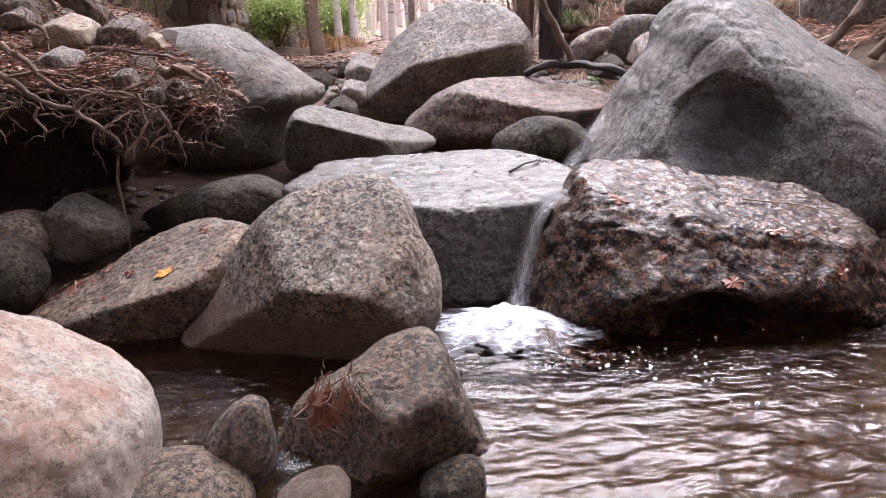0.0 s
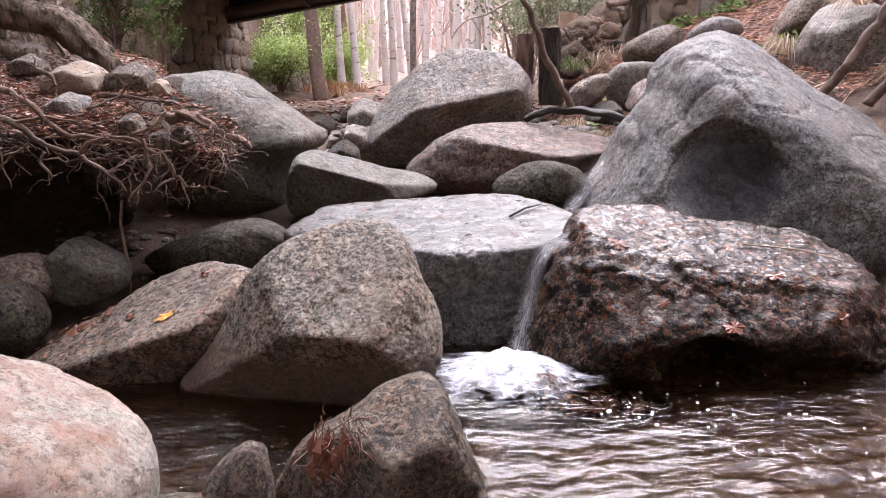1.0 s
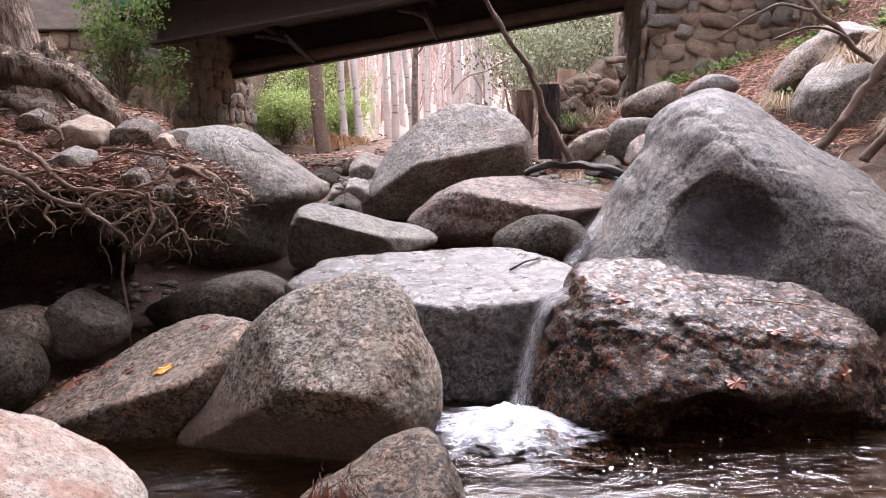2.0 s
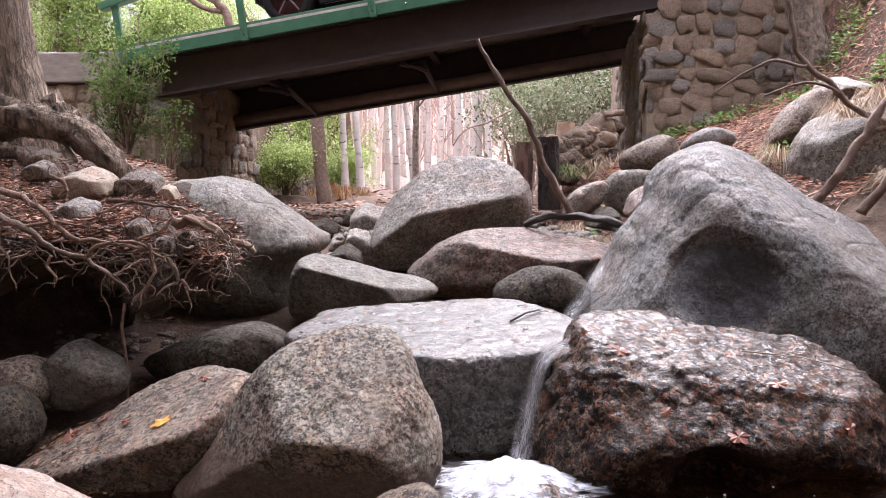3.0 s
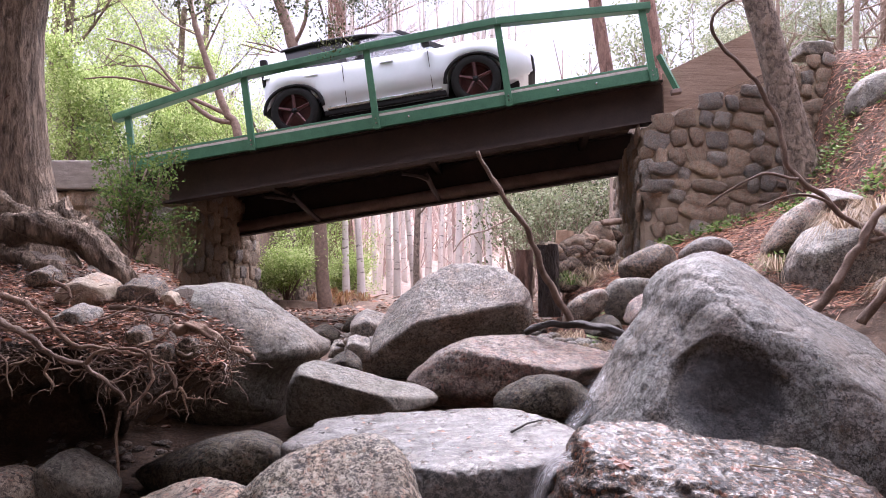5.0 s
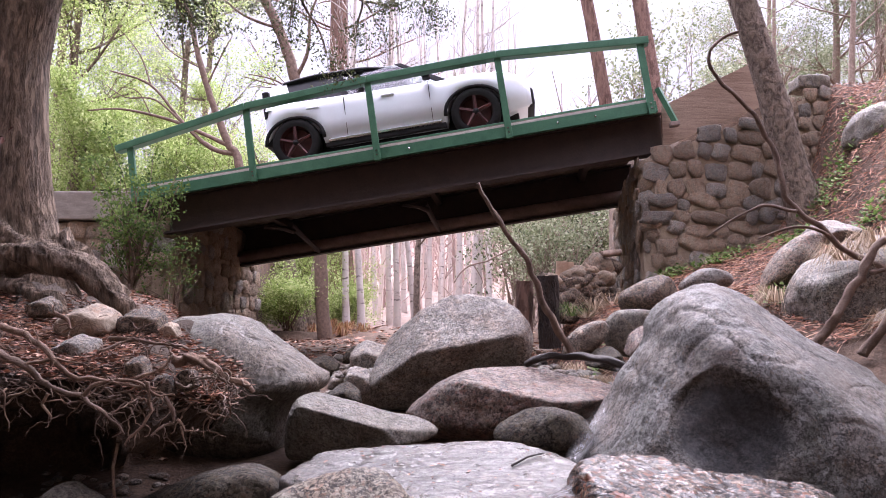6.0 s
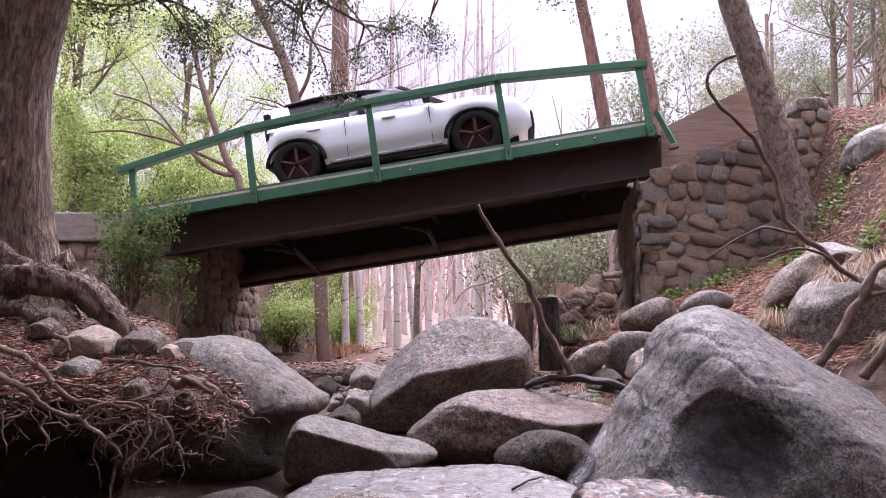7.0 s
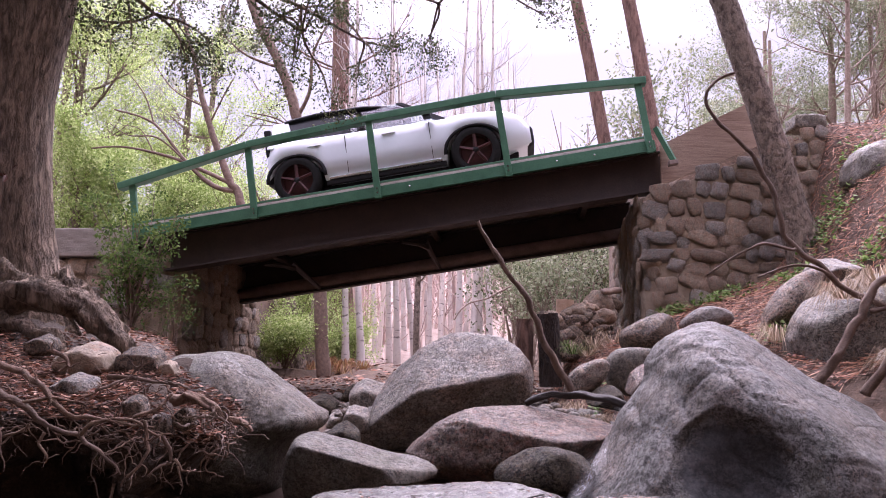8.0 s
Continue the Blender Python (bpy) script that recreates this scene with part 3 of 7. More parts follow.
def shaped_mesh(name, outline, front, back, facets=(), sharp=20, seed=0, rough=0.05, level=5, dents=(), fine=0.012, chisel=4, full=2.6):
    """A boulder blown up from its outline (x, z) to the depths front and back, then cut by flat faces (nx, ny, nz, distance) with worn edges."""
    k = len(outline)
    ring = []
    for i in range(k):
        p0, p1, p2, p3 = (np.array(outline[(i + j) % k]) for j in (-1, 0, 1, 2))
        for f in (0, 0.2, 0.4, 0.6, 0.8):
            ring.append(0.5 * (2 * p1 + (p2 - p0) * f + (2 * p0 - 5 * p1 + 4 * p2 - p3) * f * f + (3 * p1 - p0 - 3 * p2 + p3) * f ** 3))
    ring = np.array(ring)
    turn = np.arctan2(ring[:, 1], ring[:, 0])
    order = np.argsort(turn)
    turn, reach = turn[order], np.hypot(ring[:, 0], ring[:, 1])[order]
    dirs, faces = ico(level)
    across = np.hypot(dirs[:, 0], dirs[:, 2]) / np.interp(np.arctan2(dirs[:, 2], dirs[:, 0]), turn, reach, period=2 * math.pi)
    deep = np.abs(dirs[:, 1]) / np.where(dirs[:, 1] < 0, front, back)
    inv = (across ** full + deep ** full) ** (1 / full)
    rng = random.Random(seed * 17 + 5)
    body = dirs / inv[:, None]
    cuts = []
    for nx, ny, nz, d in facets:
        s = math.sqrt(nx * nx + ny * ny + nz * nz)
        cuts.append((nx / s, ny / s, nz / s, max(0.05, d)))
    while chisel > 0:
        c = unit(rng)
        if c.y < -0.3:
            c = np.array(c[:])
            cuts.append((*c, float((body @ c).max()) * rng.uniform(0.84, 0.93)))
            chisel -= 1
    total = inv ** sharp
    for nx, ny, nz, d in cuts:
        total = total + np.clip(dirs @ np.array((nx, ny, nz)) / d, 0, None) ** sharp
    co = dirs * (total ** (-1 / sharp))[:, None]
    size = float(np.median(np.linalg.norm(co, axis=1)))
    off = Vector((seed * 3.7, seed * 1.3, seed * 7.1))
    out = []
    for p in co:
        v = Vector(p)
        n1 = noise.fractal(v * (1.6 / size) + off, 1.0, 2.0, 4)
        n2 = noise.fractal(v * (8.0 / size) + off, 0.7, 2.1, 5)
        ridge = abs(noise.noise(v * (3.0 / size) - off))
        v = v * (1 + rough * n1 * 0.8 + fine * n2 - rough * 0.35 * max(0.0, 0.1 - ridge) / 0.1)
        for dx, dy, dz, dr, dd, *wide in dents:
            away = v - Vector((dx, dy, dz))
            away.y *= 0.5
            if wide:
                away.x /= wide[0]
            g = away.length / dr * (1 + 0.3 * noise.noise(v * 4.0 + off))
            if g < 1:
                v += Vector((0.1, 1, -0.1)) * dd * (1 - g ** 3) ** 1.3
        out.append(v)
    g = Geo()
    g.v, g.f = out, faces
    return g.mesh(name, True)


def shaped(label, at, mat, outline, front, back, group="creek boulders", **more):
    return tagged(place("boulder", shaped_mesh("boulder", outline, front, back, **more), mat, at), label, "boulder", group)


def boulder(label, at, mat, outline, front, back, group="creek boulders", category="boulder", name="boulder", **more):
    me = rock_mesh(name, outline, front, back, **more)
    return tagged(place(name, me, mat, at), label, category, group)


def smooth(t):
    t = min(1.0, max(0.0, t))
    return t * t * (3 - 2 * t)


def along(x, pts):
    """Reads a broken line of (x, value)."""
    if x <= pts[0][0]:
        return pts[0][1]
    for (a, va), (b, vb) in zip(pts, pts[1:]):
        if x <= b:
            return va + (vb - va) * (x - a) / (b - a)
    return pts[-1][1]


# ---- the lie of the land ----
# behind the camera the unseen ground is raised steeply to block low sky
BED = ((-200, 90), (-40, 48), (-16, 22), (-7, 8.5), (-3, 1.6), (-1.5, 0.3), (0.3, -0.05), (1.2, -0.22), (2.9, -0.26), (3.4, 0.0), (4.2, 0.18), (5.0, 0.33), (6.5, 0.5), (8, 0.68), (10, 0.85), (16, 1.05),
       (26, 1.5), (40, 4.2), (70, 12), (120, 22), (400, 60))
RIGHT = ((-40, 3.0), (2.0, 2.5), (3.0, 2.3), (5.0, 1.95), (6.5, 1.35), (8.0, 1.2), (9.3, 1.15), (9.9, 2.3), (10.4, 2.9), (14.2, 3.2), (16, 3.2), (30, 5.0))
LEFT = ((-40, -3.0), (3.3, -2.5), (4.6, -2.5), (5.0, -1.75), (6.5, -1.9), (9.5, -3.0), (10.4, -3.75), (14.5, -3.75), (17, -4.5), (30, -7.0))
DECK_L, DECK_R = Vector((-4.29, 10.4, 3.015)), Vector((2.73, 9.6, 4.065))


def road_z(x):
    return along(x, ((-30, 2.5), (-8, 2.78), (-4.3, 3.2), (2.7, 4.28), (6, 4.42), (12, 4.7), (40, 9)))


def terrain(x, y):
    z = along(y, BED)
    sr, sl = x - along(y, RIGHT), along(y, LEFT) - x
    if sr > 0:
        z += 0.5 * smooth(sr / 0.45) + 0.4 * max(0.0, sr - 0.3) + 0.95 * max(0.0, x - 4.1) * smooth((14 - abs(y - 9)) / 6)
        z = min(z, road_z(x) + 0.25 + 0.12 * max(0.0, x - 8))
    if sl > 0:
        z += 0.7 * smooth(sl / 0.5) + 0.26 * max(0.0, sl - 0.3)
        z = min(z, along(x, ((-60, 9), (-14, 3.0), (-6, 2.2), (-3, 1.9))))
    if (9.9 < y < 14.3 and x > 3.15) or (10.75 < y < 14.3 and x < -4.0):
        z = road_z(x) - 0.06
    if y > 14.3 and x < -4:
        z = max(z, (road_z(x) - 0.1) * smooth((24 - y) / 8))
    if y > 14.3 and x > 4.6:
        z = max(z, (road_z(x)) * smooth((26 - y) / 8))
    # unseen side slopes, added to block sky light from left and right
    if y < 5.5:
        z += 1.5 * max(0.0, abs(x) - 4.0) * smooth((5.5 - y) / 2.5) * smooth((30 - abs(x)) / 12)
    if x > 4.6 and y < 9.9:
        # the leafy slope runs up to the road beside the wing wall
        z = max(z, z + (road_z(x) + 0.1 - 0.8 * max(0.0, 9.7 - y) - z) * smooth((x - 4.6) / 0.6) * smooth((y - 6.5) / 1.5))
    amp = 0.05 if abs(x) < 8 and y < 16 else 0.25
    calm = 0.15 if 9.9 < y < 14.3 and (x > 3.15 or x < -4.0) else 1.0
    return z + calm * (amp * noise.fractal(Vector((x * 0.9, y * 0.9, 0.3)), 1.0, 2.0, 4) + 0.02 * noise.noise(Vector((x * 5, y * 5, 2))))


def build_ground():
    def lines(lo, hi, a, b, fine):
        out, p, step = [], a, fine
        while p < b:
            out.append(p)
            p += fine
        out.append(b)
        p, step = b, fine
        while p < hi:
            step *= 1.16
            p += step
            out.append(p)
        p, step = a, fine
        while p > lo:
            step *= 1.16
            p -= step
            out.insert(0, p)
        return out
    xs, ys = lines(-400, 400, -6, 6.5, 0.1), lines(-200, 600, 1.0, 15.5, 0.1)
    g = Geo()
    for y in ys:
        for x in xs:
            g.v.append(Vector((x, y, terrain(x, y))))
    w = len(xs)
    for j in range(len(ys) - 1):
        for i in range(w - 1):
            k = j * w + i
            g.f.append((k, k + 1, k + w + 1, k + w))
    return tagged(place("ground", g.mesh("ground", True), M_GROUND), "brown creek bed and banks of soil and leaf litter", "ground", kind="structure")


build_ground()


def build_pool():
    g = Geo()
    nx, ny = 260, 300
    for j in range(ny + 1):
        y = -0.6 + 3.95 * j / ny
        for i in range(nx + 1):
            x = -2.3 + 4.9 * i / nx
            d = math.hypot(x - 0.28, y - 2.8)
            churn = 0.006 * math.exp(-d * 2.0)
            open_water = smooth((x + 0.25) / 0.7) * smooth((d - 0.1) / 0.6) * (0.25 + 0.75 * smooth((2.45 - y) / 0.8))
            z = (0.002 + 0.012 * open_water) * noise.fractal(Vector((x * 5.5 + y * 0.6, y * 19.0 - x * 6.5, 0.7)), 0.8, 2.2, 4)
            z += churn * noise.noise(Vector((x * 15, y * 15, 3))) + 0.004 * math.sin(30 * d) * math.exp(-d * 1.4)
            g.v.append(Vector((x, y, z)))
    for j in range(ny):
        for i in range(nx):
            k = j * (nx + 1) + i
            g.f.append((k, k + 1, k + nx + 2, k + nx + 1))
    return tagged(place("water", g.mesh("water", True), M_WATER), "shallow brown rippling creek pool reflecting the sky", "water", kind="structure")


build_pool()
# ---- the road bridge ----
AXIS = (DECK_R - DECK_L)
SPAN = AXIS.length
E1 = AXIS.normalized()
E2 = Vector((-E1.y, E1.x, 0)).normalized()
E3 = E1.cross(E2)
BRIDGE = Matrix(((E1.x, E2.x, E3.x, DECK_L.x), (E1.y, E2.y, E3.y, DECK_L.y), (E1.z, E2.z, E3.z, DECK_L.z), (0, 0, 0, 1)))
POSTS = ((0.0, 0.77), (1.72, 1.02), (3.46, 1.09), (5.25, 1.11), (SPAN - 0.02, 0.95))


def build_bridge():
    b = tagged(empty("road_bridge", m=BRIDGE), "single-lane road bridge with green painted railing and rusty girders", "bridge")
    # fascia beam, its pale strip, and the kerb board behind
    part("fascia", bevelled("fascia", (-0.05, -0.04, -0.02), (SPAN + 0.06, 0.04, 0.13), 0.008), M_GREEN, b, "green painted fascia beam")
    part("edge_strip", bevelled("edge_strip", (-0.02, -0.03, 0.131), (SPAN + 0.04, 0.06, 0.163), 0.005), M_STRIP, b, "pale grey edge strip")
    part("kerb_board", bevelled("kerb_board", (-0.05, 0.1, 0.11), (SPAN + 0.04, 0.17, 0.24), 0.01), M_GREEN, b, "dark green kerb board")
    part("kerb_board", bevelled("kerb_board", (-0.05, 3.38, 0.11), (SPAN + 0.04, 3.45, 0.24), 0.01), M_GREEN, b, "dark green kerb board")
    part("deck", bevelled("deck", (-0.35, 0.05, 0.0), (SPAN + 0.06, 3.5, 0.197), 0.01), M_DECK, b, "dark timber deck")
    # near and far plate girders
    for y in (0.2, 3.2):
        g = Geo()
        # an I-section drawn out along the span
        sec = ((-0.13, -0.53), (0.13, -0.53), (0.13, -0.5), (0.012, -0.5), (0.012, -0.03), (0.13, -0.03), (0.13, -0.005), (-0.13, -0.005), (-0.13, -0.03), (-0.012, -0.03), (-0.012, -0.5), (-0.13, -0.5))
        k = len(sec)
        for x in (0.1, SPAN + 0.12):
            g.v += [Vector((x, y + a, c)) for a, c in sec]
        g.f = [(i, i + k, (i + 1) % k + k, (i + 1) % k) for i in range(k)] + [tuple(range(k)), tuple(reversed(range(k, 2 * k)))]
        part("girder", g.mesh("girder"), M_STEEL, b, "dark rusty steel girder")
    g = Geo()
    g.tube(((0.2, 3.03, -0.55), (3.5, 3.03, -0.55), (SPAN + 0.12, 3.03, -0.55)), 0.11, 0.11, 16)
    part("pipe", g.mesh("pipe", True), M_PLATE, b, "pale rusted pipe along the far girder")
    g = Geo()
    g.box((0.2, 2.96, -0.705), (SPAN + 0.12, 3.14, -0.665))
    part("flange", g.mesh("flange"), M_STEEL, b, "dark rusty lower flange")
    for x in (1.2, 3.9, 6.4):
        part("cross_beam", bevelled("cross_beam", (x - 0.05, 0.215, -0.16), (x + 0.05, 3.18, -0.02), 0.006), M_STEEL, b)
    for x, low in ((1.57, -0.66), (3.72, -0.64)):
        g = Geo()
        g.tube(((x - 0.2, 1.15, -0.44), (x + 0.02, 1.45, -0.46), (x + 0.12, 1.62, -0.5)), 0.035, 0.045, 6)
        g.tube(((x + 0.1, 1.55, -0.4), (x + 0.12, 2.2, -0.53), (x + 0.13, 2.97, low)), 0.05, 0.04, 6)
        part("brace", g.mesh("brace"), M_STEEL, b, "rusted diagonal brace")
    # posts and rail
    tops = []
    for i, (x, h) in enumerate(POSTS):
        p = part("post", bevelled("post", (x - 0.045, -0.095, -0.05), (x + 0.045, -0.042, h - 0.03), 0.008), M_GREEN, b, "green timber rail post")
        for z in (0.03, 0.09):
            bm = bmesh.new()
            bmesh.ops.create_cone(bm, cap_ends=True, segments=10, radius1=0.014, radius2=0.011, depth=0.014,
                                  matrix=Matrix.Translation((x, -0.1, z)) @ Matrix.Rotation(radians(90), 4, "X"))
            me = bpy.data.meshes.new("bolt")
            bm.to_mesh(me)
            bm.free()
            part("bolt", me, M_CHROME, p)
        tops.append(Vector((x, -0.05, h)))
    tops[0] = tops[0] + (tops[0] - tops[1]).normalized() * 0.2
    tops[-1] = tops[-1] + (tops[-1] - tops[-2]).normalized() * 0.12
    for a, c in zip(tops, tops[1:]):
        d = c - a
        m = Matrix.Translation(a) @ Matrix.Rotation(-math.atan2(d.z, d.x), 4, "Y")
        part("rail", bevelled("rail", (-0.006, -0.075, -0.05), (d.length - 0.006, 0.075, 0.05), 0.012), M_GREEN, b, "green timber handrail", m)
    for x, w in ((3.9, 0.016), (5.9, 0.016), (6.4, 0.016)):
        bm = bmesh.new()
        bmesh.ops.create_uvsphere(bm, u_segments=10, v_segments=6, radius=w, matrix=Matrix.Translation((x, -0.042, 0.06)))
        me = bpy.data.meshes.new("bolt_head")
        bm.to_mesh(me)
        bm.free()
        part("bolt_head", me, M_CHROME, b)
    g = Geo()
    g.tube(((SPAN + 0.1, -0.06, 0.28), (SPAN + 0.24, -0.1, -0.22)), 0.045, 0.045, 4)
    part("outrigger", g.mesh("outrigger"), M_GREEN, b, "green steel end bracket")
    part("bearing", bevelled("bearing", (SPAN + 0.16, -0.16, -0.27), (SPAN + 0.28, -0.04, -0.21), 0.01), M_PLATE, b)
    return b


build_bridge()

# ---- stone abutments ----
UP = Vector((0, 0, 1))
STONES = []
for k in range(14):
    rnd = random.Random(40 + k)
    ring = [(math.cos(q) * w * rnd.uniform(0.78, 1.16), math.sin(q) * w * rnd.uniform(0.78, 1.16)) for q, w in [(i * math.pi / 4 + rnd.uniform(-0.2, 0.2), 1.16 if i % 2 else 1.0) for i in range(8)]]
    me = shaped_mesh("stone", ring, 0.9, 0.6, sharp=14, seed=k, rough=0.1, level=3, fine=0.05, chisel=3, full=3.2)
    me.materials.append(M_WALLGREY if random.Random(me.name).random() < 0.4 else M_WALLSTONE)
    STONES.append(me)


def stone_face(wall, origin, along_dir, length, low, high, out_dir, cell=(0.3, 0.22), seed=1):
    """Lays rounded fieldstones in rough courses over one upright face. low(s), high(s): heights along the face."""
    rnd = random.Random(seed)
    inv = wall.matrix_world.inverted()
    a, o = Vector(along_dir).normalized(), Vector(out_dir).normalized()
    z = min(low(0), low(length))
    top = max(high(0), high(length))
    row = 0
    while z < top:
        h = cell[1] * rnd.uniform(0.8, 1.25)
        s = -rnd.uniform(0, cell[0])
        while s < length:
            w = cell[0] * rnd.uniform(0.5, 1.6)
            c = s + w / 2
            if -0.02 < c < length + 0.02 and low(c) - 0.15 < z + h / 2 < high(c) - 0.02:
                hh = h * rnd.uniform(0.9, 1.15)
                p = Vector(origin) + a * c + Vector((0, 0, z + h / 2 + rnd.uniform(-0.04, 0.04)))
                m = Matrix.Translation(p) @ Matrix((a, -o, UP)).transposed().to_4x4()
                m = m @ Matrix.Rotation(rnd.uniform(-0.25, 0.25), 4, "Y") @ Matrix.Diagonal((w * 0.5, 0.045 * rnd.uniform(0.5, 1.4), hh * 0.53, 1))
                part("stone", STONES[rnd.randrange(len(STONES))], None, wall, m=inv @ m)
            s += w
        z += h * 0.97
        row += 1


def prism(name, foot, z0, tops):
    """A wall: a foot outline, a floor height and a top height for each corner."""
    g = Geo()
    k = len(foot)
    for x, y in foot:
        g.v.append(Vector((x, y, z0)))
    for (x, y), t in zip(foot, tops):
        g.v.append(Vector((x, y, t)))
    g.f.append(tuple(reversed(range(k))))
    g.f.append(tuple(range(k, 2 * k)))
    for i in range(k):
        j = (i + 1) % k
        g.f.append((i, j, j + k, i + k))
    return g.mesh(name)


def build_abutments():
    wr = place("wall_right", prism("wall_right", ((2.6, 9.72), (2.75, 9.58), (5.05, 9.58), (5.05, 10.0), (3.0, 10.0), (3.55, 13.9), (3.2, 13.9), (2.58, 9.85)), 0.3,
                                   (3.4, 3.48, 4.36, 4.36, 3.55, 3.55, 3.5, 3.4)), M_MORTAR)
    tagged(wr, "fieldstone bridge abutment and wing wall with tan mortar", "stone wall", kind="structure")
    stone_face(wr, (2.74, 9.575, 0), (1, 0, 0), 2.31, lambda s: 1.6 + 0.5 * s, lambda s: min(4.42, 3.55 + 0.4 * s), (0, -1, 0), (0.29, 0.21), 3)
    stone_face(wr, (2.57, 9.85, 0), (0.15, 1, 0), 4.0, lambda s: 0.9, lambda s: 3.45, (-1, 0.15, 0), (0.3, 0.22), 4)
    stone_face(wr, (2.6, 9.73, 0), (0.15, -0.14, 0), 0.2, lambda s: 1.4, lambda s: 3.45, (-0.68, -0.73, 0), (0.22, 0.2), 5)
    wl_ = place("wall_left", prism("wall_left", ((-8.0, 10.45), (-3.95, 10.45), (-3.72, 10.7), (-3.62, 14.6), (-4.0, 14.6), (-4.1, 10.95), (-8.0, 10.95)), 0.3,
                                   (2.62, 2.72, 3.05, 3.0, 2.9, 2.72, 2.62)), M_MORTAR)
    tagged(wl_, "shaded fieldstone bridge abutment with tan mortar", "stone wall", kind="structure")
    stone_face(wl_, (-6.6, 10.44, 0), (1, 0, 0), 2.7, lambda s: 1.3, lambda s: 2.68, (0, -1, 0), (0.34, 0.24), 6)
    stone_face(wl_, (-3.7, 10.75, 0), (0.025, 1, 0), 3.8, lambda s: 0.9, lambda s: 2.9, (1, -0.025, 0), (0.3, 0.22), 7)
    # plank edging on both walls, concrete cap on the low one
    g = Geo()
    edge = ((2.86, 3.6), (4.2, 4.17), (4.18, 4.8), (2.86, 4.15))
    g.v = [Vector((x, y, z)) for y in (9.63, 9.68) for x, z in edge]
    g.f = [(0, 1, 2, 3), (7, 6, 5, 4), (0, 4, 5, 1), (1, 5, 6, 2), (2, 6, 7, 3), (3, 7, 4, 0)]
    tagged(place("edging_board", g.mesh("edging_board"), M_PLANK), "wide brown weathered plank on top of the stone wall", "board")
    cap = rock_mesh("capstone", ((-0.22, -0.08), (-0.2, 0.1), (0.2, 0.12), (0.22, -0.08)), 0.16, 0.16, sharp=30, seed=91, rough=0.06, lean=0.0, level=4, chisel=3)
    tagged(place("capstone", cap, M_SMOOTH, (4.86, 9.72, 4.46)), "grey squared capstone on the end of the stone wall", "stone")
    tagged(place("wall_cap", bevelled("wall_cap", (-8.0, 10.38, 2.725), (-4.36, 10.6, 3.13), 0.02), M_CONCRETE), "grey board-marked concrete kerb on the stone wall", "kerb", kind="structure")
    for x0, x1, nm in ((-30, -4.66, "road_left"), (3.2, 30, "road_right")):
        g = Geo()
        steps = 24
        for i in range(steps + 1):
            x = x0 + (x1 - x0) * i / steps
            for y in (10.62, 13.7):
                g.v.append(Vector((x, y, road_z(x) + 0.06)))
        for i in range(steps):
            k = 2 * i
            g.f.append((k, k + 2, k + 3, k + 1))
        tagged(place("road", g.mesh(nm), M_ROAD), "narrow grey asphalt road leading onto the bridge", "road", kind="structure")


build_abutments()
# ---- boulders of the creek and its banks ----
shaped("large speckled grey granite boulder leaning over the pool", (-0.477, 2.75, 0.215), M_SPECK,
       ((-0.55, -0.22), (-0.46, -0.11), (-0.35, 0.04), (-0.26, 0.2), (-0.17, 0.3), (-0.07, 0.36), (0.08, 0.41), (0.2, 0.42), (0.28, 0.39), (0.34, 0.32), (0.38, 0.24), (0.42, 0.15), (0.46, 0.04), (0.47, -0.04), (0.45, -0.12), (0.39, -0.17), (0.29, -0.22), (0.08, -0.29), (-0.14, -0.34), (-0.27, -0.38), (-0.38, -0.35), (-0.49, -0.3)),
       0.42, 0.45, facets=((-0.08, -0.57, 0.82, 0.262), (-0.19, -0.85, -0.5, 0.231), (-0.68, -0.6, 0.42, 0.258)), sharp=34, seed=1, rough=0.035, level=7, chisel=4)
shaped("flat washed granite slab with a wet top", (0.002, 3.75, 0.207), M_SLAB,
       ((-0.81, 0.19), (-0.76, 0.27), (-0.69, 0.33), (-0.57, 0.36), (-0.41, 0.38), (-0.15, 0.41), (0.04, 0.43), (0.24, 0.42), (0.41, 0.39), (0.56, 0.33), (0.69, 0.26), (0.73, 0.09), (0.62, -0.2), (0.42, -0.47), (0.04, -0.52), (-0.42, -0.32), (-0.7, -0.08)),
       0.6, 0.6, facets=((-0.06, -0.18, 0.98, 0.274), (-0.01, -0.98, 0.2, 0.481), (-0.48, -0.85, 0.19, 0.431)), sharp=26, seed=2, rough=0.04, level=7, chisel=5)
